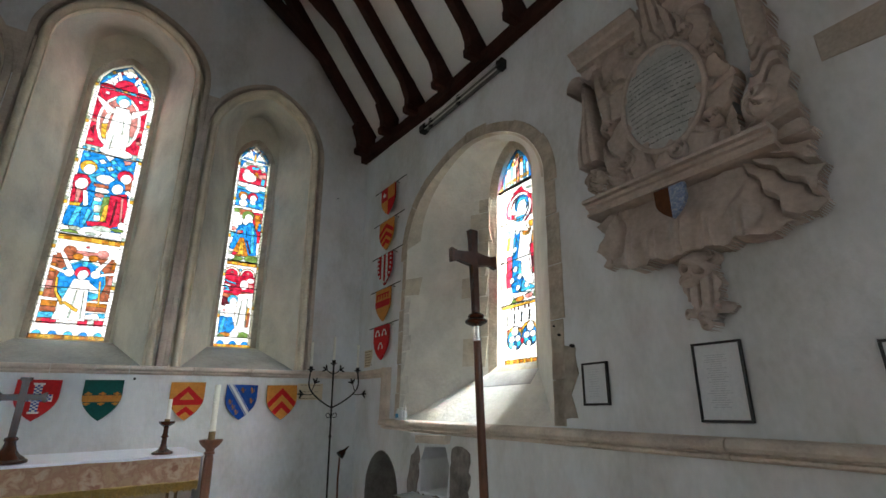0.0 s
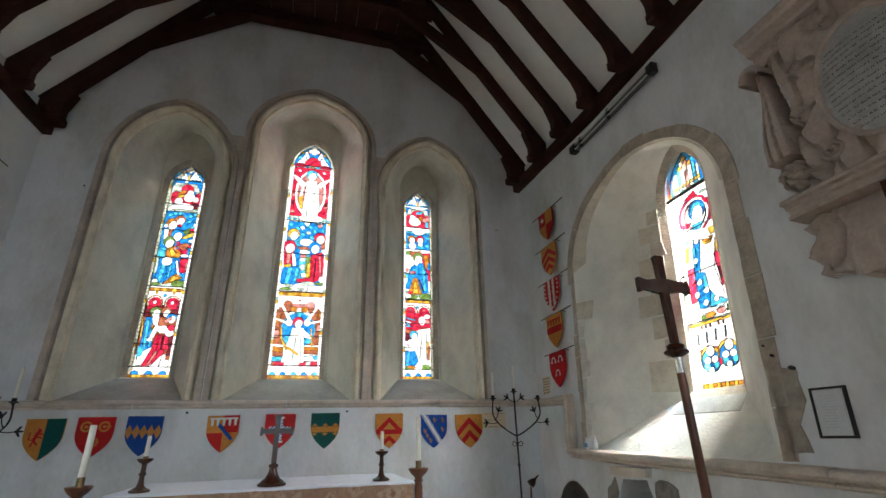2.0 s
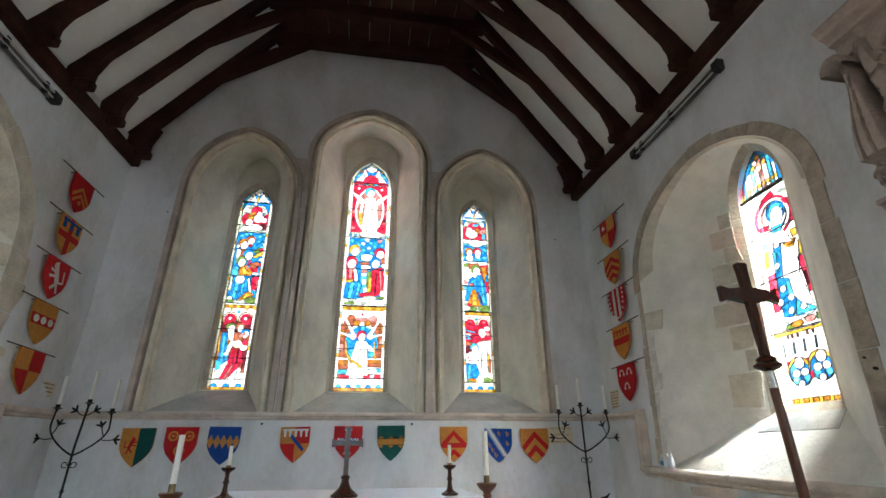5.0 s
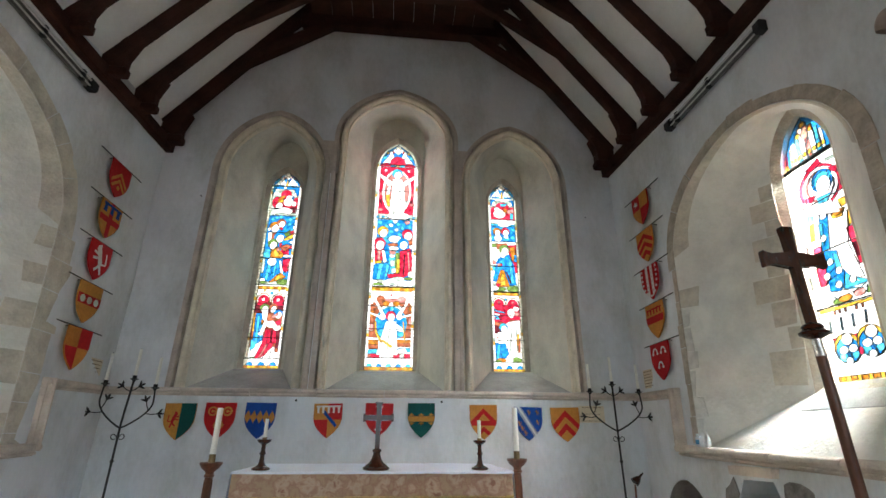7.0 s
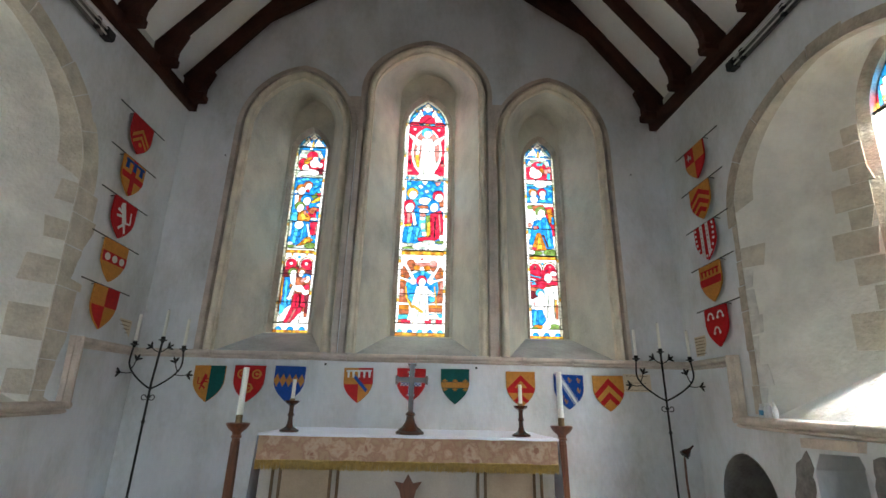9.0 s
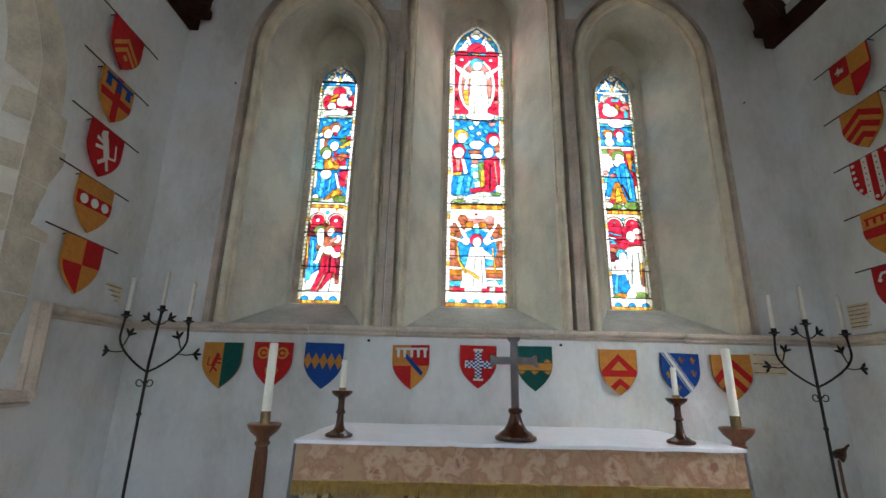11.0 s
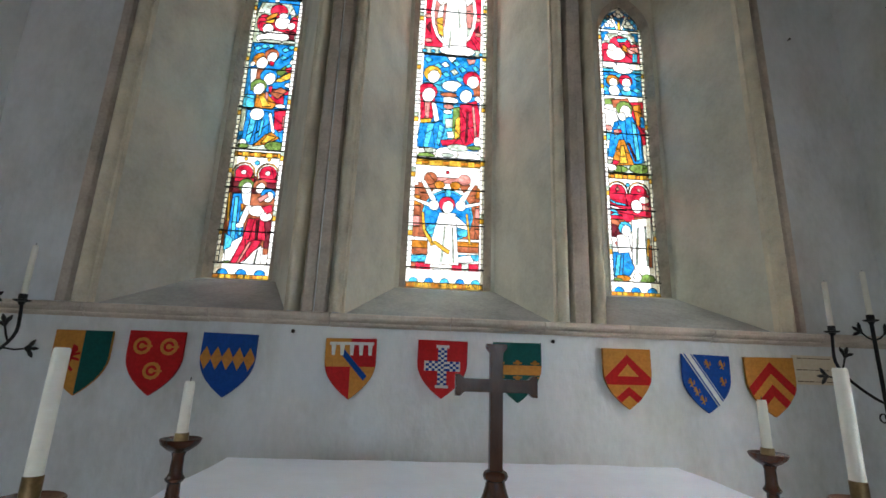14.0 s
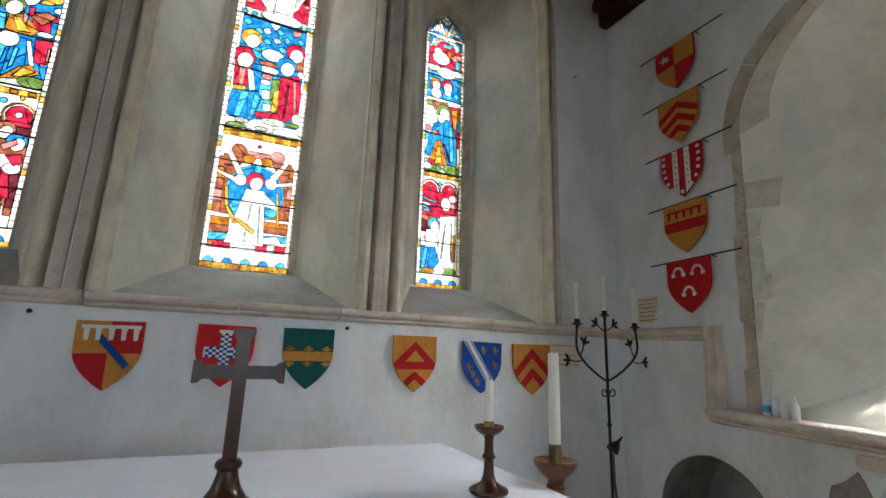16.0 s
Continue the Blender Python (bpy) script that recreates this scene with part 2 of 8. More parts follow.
# ---- the walls ----
EAST, GLASS_E = 5.22, 6.0
east_at = lambda u, v, d: Vector((u, EAST + d, v))
south_at = lambda u, v, d: Vector((lean_x(FACE + d, u, v), u, v))
north_at = lambda u, v, d: Vector((lean_x(-FACE - d, u, v), u, v))

LIGHTS = [  # centre, half, foot, spring, apex of recess; the same of its glass
    (-1.470, 0.518, 1.80, 4.28, 4.99, -1.485, 0.20, 2.09, 4.42, 4.73),
    (-0.006, 0.612, 1.80, 4.84, 5.45, 0.003, 0.293, 2.087, 4.87, 5.31),
    (1.445, 0.535, 1.80, 4.28, 4.99, 1.49, 0.197, 2.10, 4.42, 4.735),
]
recesses = [arch(c, h, f, s, a, point=0.7) for c, h, f, s, a, *_ in LIGHTS]
glazings = [arch(c, h, f, s, a, point=1.0) for *_, c, h, f, s, a in LIGHTS]

bm = bmesh.new()
outer = [(-3.3, -0.1), (3.3, -0.1), (3.3, 4.4), (0, 8.9), (-3.3, 4.4)]
wall_panel(bm, outer, [offset_outline(r, 0.118) for r in recesses], east_at, 0)
wall_panel(bm, outer, glazings, east_at, 0.90)
thing("wall_east", bm, PLASTER, "white limewashed plaster gable wall with three lancets", "wall", kind="structure")
# the inner heads rise higher than the arches in front of them, above the glass
for r, g, row, rim, rise in zip(recesses, glazings, LIGHTS, (0.165, 0.163, 0.150), ((4.70, 5.17), (5.32, 5.68), (4.70, 5.12))):
    bm = bmesh.new()
    ring = arch(row[5], row[6] + 0.075, row[7] - 0.02, *rise, point=0.5)
    rebate = offset_outline(g, 0.045)
    rebate[0], rebate[-1] = (rebate[0][0], g[0][1] - 0.01), (rebate[-1][0], g[-1][1] - 0.01)
    reveal(bm, r, ring, east_at, 0.055, 0.70, 5, True)
    reveal(bm, ring, rebate, east_at, 0.70, 0.705, 1)
    thing("window_splay", bm, [SPLAY, SHADED_SILL], "deep splayed plaster reveal around an east lancet", "window reveal", kind="structure", smooth=True)
    bm = bmesh.new()
    reveal(bm, rebate, g, east_at, 0.705, 0.77, 1)
    reveal(bm, g, g, east_at, 0.77, 0.92, 1)
    thing("window_surround", bm, QUOIN, "thin chamfered stone frame around the stained glass", "window frame", kind="structure")
    bm = bmesh.new()
    roll = [(0.0, -0.07), (0.001, -0.012), (0.014, -0.010), (0.016, 0.012), (0.022, 0.034), (0.034, 0.049), (0.046, 0.052), (0.058, 0.046), (0.068, 0.030), (0.072, 0.008), (0.074, -0.075), (0.100, -0.075)]
    hood = [(0.100, -0.075), (0.1005, -0.073), (0.102, 0.012), (0.108, 0.020), (rim - 0.014, 0.022), (rim - 0.004, 0.017), (rim, -0.004)]
    sweep(bm, r, roll, east_at)
    thing("arch_roll", bm, LIT_ROLL, "stone roll moulding round a lancet recess, coloured as lit", "moulding", kind="structure", smooth=True)
    bm = bmesh.new()
    sweep(bm, r, hood, east_at)
    thing("hood_mould", bm, HOOD, "flat stained stone band round a lancet recess", "moulding", kind="structure", smooth=True)
# bare stone filling the spandrels between the hoods
for poly in ([(-0.83, 4.30), (-0.70, 4.30), (-0.70, 4.755), (-0.98, 4.755), (-0.86, 4.55)], [(0.80, 4.30), (0.70, 4.30), (0.70, 4.72), (0.93, 4.72), (0.83, 4.52)]):
    bm = bmesh.new()
    prism(bm, poly, 0.02, -0.007, east_at)
    thing("spandrel", bm, HOOD, "stained stone between two lancet hoods", "moulding", kind="structure")

# ---- side windows and walls ----
S_REC, N_REC = arch(3.20, 0.95, 1.270, 2.95, 3.74, point=0.35), arch(3.00, 0.98, 1.270, 2.95, 3.88, point=0.4)
S_GL, N_GL = arch(3.07, 0.23, 1.72, 3.36, 3.80, point=0.9), arch(3.00, 0.23, 1.72, 3.36, 3.80, point=0.9)
NICHE = arch(4.50, 0.41, 0.15, 0.64, 1.03, steps=10, point=0.3)
BASIN = [(3.66, 0.78), (3.68, 1.00), (3.62, 1.10), (3.34, 1.11), (3.28, 0.98), (3.30, 0.78)]
for name, place, rec, gl, piece in (("wall_south", south_at, S_REC, S_GL, "south"), ("wall_north", north_at, N_REC, N_GL, "north")):
    bm = bmesh.new()
    ys = [-4.2, -2, 0, 1, 2, 3, 3.6, 4, 4.4, 4.8, EAST + 0.3]
    outer = [(y, -0.1) for y in ys] + [(ys[-1], z) for z in (1, 2, 3)] + [(y, 4.75) for y in ys[::-1]] + [(ys[0], z) for z in (3, 2, 1)]
    more = [NICHE, BASIN] if name == "wall_south" else []
    # unseen opening, made only to let the rear fill lamp in
    rear = [[(-1.9, 1.5), (-0.7, 1.5), (-0.7, 3.5), (-1.9, 3.5)]] if name == "wall_south" else []
    wall_panel(bm, outer, [rec] + more + rear, place, 0)
    wall_panel(bm, outer, [gl] + rear, place, 0.66)
    for hole in rear:
        reveal(bm, hole, hole, place, 0, 0.66, 2)
    for hole, deep in zip(more, (0.46, 0.32)):
        reveal(bm, hole, [(u, v) for u, v in hole], place, 0, deep, 2)
        wall_panel(bm, hole, [], place, deep)
    thing(name, bm, PLASTER, "white limewashed plaster side wall of the chancel", "wall", kind="structure")
    bm = bmesh.new()
    ring = offset_outline(gl, 0.06)
    ring[0], ring[-1] = (ring[0][0], gl[0][1] - 0.06), (ring[-1][0], gl[-1][1] - 0.06)
    reveal(bm, rec, ring, place, 0, 0.44, 6)
    thing("window_splay", bm, PALE_SPLAY, "deep splayed plaster reveal of a %s window" % piece, "window reveal", kind="structure", smooth=True)
    bm = bmesh.new()
    reveal(bm, ring, gl, place, 0.44, 0.49, 1)
    reveal(bm, gl, gl, place, 0.49, 0.68, 1)
    thing("window_surround", bm, QUOIN, "rough stone frame around the side window glass", "window frame", kind="structure")

# grey lining added inside the niche; its dark colour paints the shade there
bm = bmesh.new()
lining = offset_outline(NICHE, -0.006)
reveal(bm, lining, lining, south_at, -0.002, 0.45, 3)
wall_panel(bm, lining, [], south_at, 0.45)
thing("niche_lining", bm, surface("shaded_niche_grey", (0.36, 0.35, 0.33), 0.9, vary=0.4, scale=6, bump=0.6, grain=40, spec=0.2), "grey lining added for the shade in the arched wall niche", "niche", kind="structure", smooth=True)

# west end and floor
bm = bmesh.new()
# out of view; its opening lets the added west fill lamp shine through
wall_panel(bm, [(-3.4, -0.1), (3.4, -0.1), (3.4, 4.4), (0, 8.9), (-3.4, 4.4)], [[(-1.5, 0.5), (1.5, 0.5), (1.5, 3.5), (-1.5, 3.5)]], lambda u, v, d: Vector((u, -3.6 - d, v)), 0)
wall_panel(bm, [(-3.4, -0.1), (3.4, -0.1), (3.4, 4.4), (0, 8.9), (-3.4, 4.4)], [[(-1.5, 0.5), (1.5, 0.5), (1.5, 3.5), (-1.5, 3.5)]], lambda u, v, d: Vector((u, -3.6 - d, v)), 0.25)
thing("wall_west", bm, PLASTER, "plain white plaster wall closing the west end", "wall", kind="structure")
bm = bmesh.new()
box(bm, (-3.2, -4.2, -0.12), (3.2, 5.4, 0.0))
thing("floor", bm, FLOOR, "red clay tiled chancel floor", "floor", kind="structure")
bm = bmesh.new()
box(bm, (-2.45, 1.95, 0.003), (2.45, 5.215, 0.145), 0.008)
thing("altar_step", bm, QUOIN, "stone step under the altar", "step", kind="structure")
# ---- roof ----
PLATE_Z, SLOPE = 4.44, 1.395
roof_z = lambda x: 4.78 + (2.75 - abs(x)) * SLOPE
bm = bmesh.new()
for s in (-1, 1):
    prism(bm, [(s * 3.3, roof_z(3.3)), (0, roof_z(0)), (0, roof_z(0) + 0.15), (s * 3.3, roof_z(3.3) + 0.15)], -4.0, 6.2)
thing("ceiling", bm, CEILING, "white plaster panels between the rafters", "ceiling", kind="structure")


def beam(bm, a, b, width, depth, up, bevel=0.008):
    """A squared timber from a to b; width along y, depth along up."""
    a, b, up = Vector(a), Vector(b), Vector(up)
    d = (b - a).normalized()
    up = (up - d * up.dot(d)).normalized()
    side = d.cross(up)
    vs = []
    for p in (a, b):
        for i, j in ((-1, -1), (1, -1), (1, 1), (-1, 1)):
            vs.append(bm.verts.new(p + side * i * width / 2 + up * j * depth / 2))
    fs = [vs[0:4][::-1], vs[4:8]] + [[vs[i], vs[(i + 1) % 4], vs[4 + (i + 1) % 4], vs[4 + i]] for i in range(4)]
    faces = [bm.faces.new(f) for f in fs]
    bmesh.ops.bevel(bm, geom=list({e for f in faces for e in f.edges}), offset=bevel, segments=1, affect="EDGES")


for s, n in ((-1, "north"), (1, "south")):
    bm = bmesh.new()
    ys = [-3.6, -2, 0, 1, 2, 3, 3.6, 4.2, 4.8, 5.2]
    rows = []
    for y in ys:
        x = abs(lean_x(FACE, y, PLATE_Z))
        rows.append([bm.verts.new((s * (x - dx), y, z)) for dx, z in ((-0.1, PLATE_Z), (0.075, PLATE_Z), (0.085, PLATE_Z + 0.01), (0.085, PLATE_Z + 0.13), (0.075, PLATE_Z + 0.14), (-0.1, PLATE_Z + 0.14))])
    for a, b in zip(rows, rows[1:]):
        for i in range(6):
            bm.faces.new((a[i], a[(i + 1) % 6], b[(i + 1) % 6], b[i]))
    bm.faces.new(rows[0]), bm.faces.new(rows[-1])
    thing("wall_plate", bm, TIMBER, "dark oak wall plate along the top of the wall", "roof timber", kind="structure")

TRUSS = [5.08, 4.52, 4.00, 3.48, 2.94, 2.40] + [1.86 - 0.54 * i for i in range(11)]
for i, y in enumerate(TRUSS):
    t = empty_thing("roof_truss", (0, y, 0), "dark oak trussed rafter pair with collar and braces", "roof truss", "roof trusses")
    rnd = random.Random(i)
    w = 0.115 if i else 0.15
    for s in (-1, 1):
        bm = bmesh.new()
        beam(bm, (s * 2.84, 0, roof_z(2.84) - 0.116), (0, 0, roof_z(0) - 0.116), w - 0.02, 0.135, (s, 0, 0.7))
        part("rafter", bm, TIMBER, t)
        bm = bmesh.new()
        beam(bm, (s * 2.14, 0, 5.625), (s * 0.82, 0, 6.605), w - 0.03, 0.14, (s * 0.6, 0, 1))
        part("brace", bm, TIMBER, t)
        bm = bmesh.new()
        x0 = abs(lean_x(FACE, y, PLATE_Z)) - 0.10
        prism(bm, [(s * x0, PLATE_Z + 0.13), (s * (x0 - 0.10), PLATE_Z + 0.16), (s * (x0 - 0.10), PLATE_Z + 0.26), (s * (x0 - 0.17), PLATE_Z + 0.46), (s * (x0 - 0.02), PLATE_Z + 0.52), (s * (x0 + 0.05), PLATE_Z + 0.2)], -w / 2 + 0.012, w / 2 - 0.012)
        part("ashlar_post", bm, TIMBER, t)
        bm = bmesh.new()
        beam(bm, (s * (x0 - 0.13), 0, PLATE_Z + 0.105), (s * (x0 + 0.08), 0, PLATE_Z + 0.105), w - 0.01, 0.10, (0, 0, 1), 0.02)
        part("sole_piece", bm, TIMBER, t)
    bm = bmesh.new()
    beam(bm, (-1.35, 0, 6.54), (1.35, 0, 6.54), w - 0.015, 0.17, (0, 0, 1))
    part("collar", bm, TIMBER, t)

# dark planks added to hide the pale ceiling above the collars
bm = bmesh.new()
for k in range(9):
    box(bm, (-1.22 + k * 0.272, -3.6, 6.632), (-1.22 + k * 0.272 + 0.268, 5.2, 6.655), 0.003)
thing("ceiling_boards", bm, TIMBER, "dark planks added above the collars to cover the pale ceiling", "ceiling", kind="structure")

# ---- string courses ----
ROUND = [(0.0, 0.0), (0.004, 0.046), (0.012, 0.057), (0.028, 0.060), (0.040, 0.052), (0.045, 0.026), (0.050, 0.024), (0.054, 0.034), (0.062, 0.032), (0.070, 0.012), (0.072, 0.0)]


def string_course(points, place, name, label, size=1.0):
    """A moulded stone course between two points on a wall, in blocks with open joints."""
    course = empty_thing(name, (0, 0, 0), label, "moulding", "", "structure")
    (u0, v0), (u1, v1) = points
    length = math.hypot(u1 - u0, v1 - v0)
    up = Vector((-(v1 - v0), u1 - u0)).normalized()
    rnd = random.Random(int(length * 100))
    s = 0.0
    while s < length - 0.01:
        e = min(length, s + rnd.uniform(0.48, 0.78))
        e = length if length - e < 0.25 else e
        sag = rnd.uniform(-0.003, 0.003)
        bm = bmesh.new()
        lines = []
        for d, p in [(d * size, p * min(size, 1.3)) for d, p in ROUND]:
            row = []
            for k in range(5):
                w = (s + 0.003 + (e - s - 0.006) * k / 4) / length
                row.append(bm.verts.new(place(u0 + (u1 - u0) * w - up[0] * (d + sag), v0 + (v1 - v0) * w - up[1] * (d + sag), -p)))
            lines.append(row)
        for r0, r1 in zip(lines, lines[1:]):
            for k in range(4):
                bm.faces.new((r0[k], r0[k + 1], r1[k + 1], r1[k]))
        bm.faces.new([r[0] for r in lines]), bm.faces.new([r[-1] for r in lines][::-1])
        part("stone", bm, STONE, course, smooth=True)
        s = e


string_course([(-2.68, 1.80), (2.68, 1.80)], east_at, "string_course", "moulded stone string course under the east windows", 1.05)
for place, y in ((south_at, 4.36), (north_at, 4.25)):
    string_course([(y + 0.02, 1.785), (EAST, 1.80)], place, "string_course", "short stone string course at the altar end", 1.2)
    string_course([(y + 0.10, 1.785), (y + 0.10, 1.25)], place, "string_stop", "upright stone moulding where the string course drops", 1.35)
    string_course([(-3.5, 1.135), (y + 0.10, 1.312)], place, "sill_course", "moulded stone course running below the side window", 1.3)
# ---- stained glass ----
TINTS = {
    "W": (0.90, 0.92, 0.92), "R": (0.50, 0.010, 0.045), "B": (0.006, 0.20, 0.58), "L": (0.06, 0.42, 0.68), "Y": (0.62, 0.36, 0.04),
    "G": (0.13, 0.22, 0.05), "N": (0.34, 0.10, 0.045), "P": (0.55, 0.22, 0.20), "D": (0.10, 0.004, 0.012), "S": (0.42, 0.50, 0.44), "O": (0.46, 0.17, 0.015),
}
GLASS = {k: stained("stained_glass_" + k.lower(), c, 0.9 if k == "W" else 0.6, 0.75 if k == "W" else 0.62) for k, c in TINTS.items()}


def split(poly, a, b):
    """Cut a convex polygon along the line a-b: the part on the left, the part on the right."""
    left, right = [], []
    n = len(poly)
    side = [(b[0] - a[0]) * (p[1] - a[1]) - (b[1] - a[1]) * (p[0] - a[0]) for p in poly]
    for i in range(n):
        j = (i + 1) % n
        if side[i] >= 0:
            left.append(poly[i])
        if side[i] <= 0:
            right.append(poly[i])
        if side[i] * side[j] < 0:
            t = side[i] / (side[i] - side[j])
            q = (poly[i][0] + (poly[j][0] - poly[i][0]) * t, poly[i][1] + (poly[j][1] - poly[i][1]) * t)
            left.append(q), right.append(q)
    return left if len(left) > 2 else [], right if len(right) > 2 else []


def area_of(poly):
    return 0.5 * abs(sum(poly[i - 1][0] * poly[i][1] - poly[i][0] * poly[i - 1][1] for i in range(len(poly))))


def carve(poly, shape):
    """What of a convex polygon lies inside a convex shape, and the pieces outside it."""
    if min(p[0] for p in poly) > max(p[0] for p in shape) or max(p[0] for p in poly) < min(p[0] for p in shape) or min(p[1] for p in poly) > max(p[1] for p in shape) or max(p[1] for p in poly) < min(p[1] for p in shape):
        return [], [poly]
    outs = []
    for i in range(len(shape)):
        poly, out = split(poly, shape[i], shape[(i + 1) % len(shape)])
        if out and area_of(out) > 1e-7:
            outs.append(out)
        if not poly:
            break
    return poly, outs


def outside_bits(a, b, shape):
    """What of the segment a-b lies outside a convex shape."""
    t0, t1 = 0.0, 1.0
    for i in range(len(shape)):
        p, q = shape[i], shape[(i + 1) % len(shape)]
        sa = (q[0] - p[0]) * (a[1] - p[1]) - (q[1] - p[1]) * (a[0] - p[0])
        sb = (q[0] - p[0]) * (b[1] - p[1]) - (q[1] - p[1]) * (b[0] - p[0])
        if sa < 0 and sb < 0:
            return [(a, b)]
        if sa < 0:
            t0 = max(t0, sa / (sa - sb))
        elif sb < 0:
            t1 = min(t1, sa / (sa - sb))
    if t0 >= t1:
        return [(a, b)]
    at = lambda t: (a[0] + (b[0] - a[0]) * t, a[1] + (b[1] - a[1]) * t)
    return ([(a, at(t0))] if t0 > 0.001 else []) + ([(at(t1), b)] if t1 < 0.999 else [])


def oval(x, y, rx, ry, turn=0, n=12, lo=0, hi=360):
    c, s = math.cos(radians(turn)), math.sin(radians(turn))
    pts = []
    for i in range(n + (hi - lo < 360)):
        a = radians(lo + (hi - lo) * i / n)
        u, v = rx * math.cos(a), ry * math.sin(a)
        pts.append((x + u * c - v * s, y + u * s + v * c))
    return pts


class Glazing:
    """Collects coloured shapes, later ones over earlier ones, in a light of that half width and height."""

    def __init__(self, half, height):
        self.half, self.height, self.shapes = half, height, []

    def poly(self, colour, *pts):
        p = [(x * self.half, y * self.height) for x, y in pts]
        if sum(p[i - 1][0] * p[i][1] - p[i][0] * p[i - 1][1] for i in range(len(p))) < 0:
            p = p[::-1]
        self.shapes.append((p, colour))

    def oval(self, colour, x, y, rx, ry, turn=0, n=12, lo=0, hi=360):
        self.shapes.append((oval(x * self.half, y * self.height, rx * self.half, ry * self.half, turn, n, lo, hi), colour))

    def box(self, colour, x0, y0, x1, y1):
        self.poly(colour, (x0, y0), (x1, y0), (x1, y1), (x0, y1))

    def robe(self, colour, x, y0, y1, w0, w1, tilt=0.0, fold=None):
        """A draped body: wide at the foot, with a fold of a second colour."""
        self.poly(colour, (x - w0, y0), (x + w0, y0), (x + w1 + tilt, y1), (x - w1 + tilt, y1))
        if fold:
            self.poly(fold, (x - w0 * 0.15, y0), (x + w0 * 0.35, y0), (x + w1 * 0.2 + tilt, y1), (x - w1 * 0.1 + tilt, y1))

    def head(self, halo, x, y, r, face="W"):
        self.oval(halo, x, y, r, r)
        self.oval(face, x + 0.12 * r, y - 0.36 * r * self.half / self.height, r * 0.66, r * 0.84, -14, 10)

    def border(self, w=0.14, step=0.0155, colours="WWWSWWWWYWWW"):
        n = int(1 / step)
        for i in range(n):
            for s in (-1, 1):
                c = colours[(i * 7 + (s > 0) * 3) % len(colours)]
                self.box(c, s * (1 - w) if s < 0 else 1 - w, i * step, -1 if s < 0 else 1, (i + 1) * step)

    def foot(self, n, y0=0.012, y1=0.042):
        """The band of writing and the little arcade at the foot of the light."""
        self.box("W", -1, y0, 1, y1)
        for i in range(n):
            x = -1 + (2 * i + 1) / n
            self.oval("B" if n < 5 or i % 2 else "L", x, y0, 0.6 / n, 0.62 / n, 0, 8, 0, 180)
        for i in range(9):
            self.box("Y" if i % 3 else "O", -1 + i * 2 / 9, 0, -1 + (i + 1) * 2 / 9, y0)

    def build(self, parent, outline, place, bars, rnd):
        panes = []
        kept = []
        for p, c in [(outline, "W")] + self.shapes:
            q = carve(p, outline)[0] if p is not outline else p
            if len(q) > 2 and area_of(q) > 2e-5:
                kept.append((q, c))
        for i, (shape, c) in enumerate(kept):
            fresh = []
            for poly, k in panes:
                inside, outs = carve(poly, shape)
                if inside and area_of(inside) > 1e-8:
                    fresh += [(o, k) for o in outs]
                else:
                    fresh.append((poly, k))
            panes = fresh + [(shape, i)]
        by = {}
        for poly, k in panes:
            by.setdefault(k, []).append(poly)
        for k, polys in by.items():
            verts, faces = [], []
            for poly in polys:
                faces.append(tuple(range(len(verts), len(verts) + len(poly))))
                verts += [place(u, v, 0) for u, v in poly]
            me = bpy.data.meshes.new("pane")
            me.from_pydata(verts, [], faces)
            me.materials.append(GLASS[kept[k][1]])
            ob = new("pane", me)
            ob.parent = parent
        lines = []
        for i, (shape, c) in enumerate(kept):
            segs = [(shape[j], shape[(j + 1) % len(shape)]) for j in range(len(shape))]
            a = area_of(shape)
            if i and a > 0.006 and c not in "WS":
                mid = (sum(p[0] for p in shape) / len(shape), sum(p[1] for p in shape) / len(shape))
                for _ in range(min(2, 1 + int(a / 0.02))):
                    t = rnd.uniform(0, math.pi)
                    m = (mid[0] + rnd.uniform(-0.03, 0.03), mid[1] + rnd.uniform(-0.04, 0.04))
                    bits = [((m[0] - math.cos(t), m[1] - math.sin(t)), (m[0] + math.cos(t), m[1] + math.sin(t)))]
                    for e in range(len(shape)):
                        nxt = []
                        for x, y in bits:
                            p, q = shape[e], shape[(e + 1) % len(shape)]
                            sx = (q[0] - p[0]) * (x[1] - p[1]) - (q[1] - p[1]) * (x[0] - p[0])
                            sy = (q[0] - p[0]) * (y[1] - p[1]) - (q[1] - p[1]) * (y[0] - p[0])
                            if sx < 0 and sy < 0:
                                continue
                            f = sx / (sx - sy) if sx != sy else 0
                            cutp = (x[0] + (y[0] - x[0]) * f, x[1] + (y[1] - x[1]) * f)
                            nxt.append((cutp if sx < 0 else x, cutp if sy < 0 else y))
                        bits = nxt
                    segs += bits
            for later, _ in kept[i + 1:]:
                segs = [bit for x, y in segs for bit in outside_bits(x, y, later)]
            lines += segs
        verts, faces = [], []

        def came(x, y, w, d):
            t = Vector((y[0] - x[0], y[1] - x[1]))
            if t.length < 0.004:
                return
            t.normalize()
            o = len(verts)
            for p, e in ((x, -0.4), (y, 0.4)):
                for sgn in (-1, 1):
                    for dd in (-d, d):
                        verts.append(place(p[0] + t.x * e * w - t.y * sgn * w, p[1] + t.y * e * w + t.x * sgn * w, dd))
            faces.extend([tuple(o + q for q in f) for f in ((0, 1, 3, 2), (4, 6, 7, 5), (0, 4, 5, 1), (2, 3, 7, 6), (0, 2, 6, 4), (1, 5, 7, 3))])

        for x, y in lines:
            came(x, y, 0.0019, 0.004)
        me = bpy.data.meshes.new("leading")
        me.from_pydata(verts, [], faces)
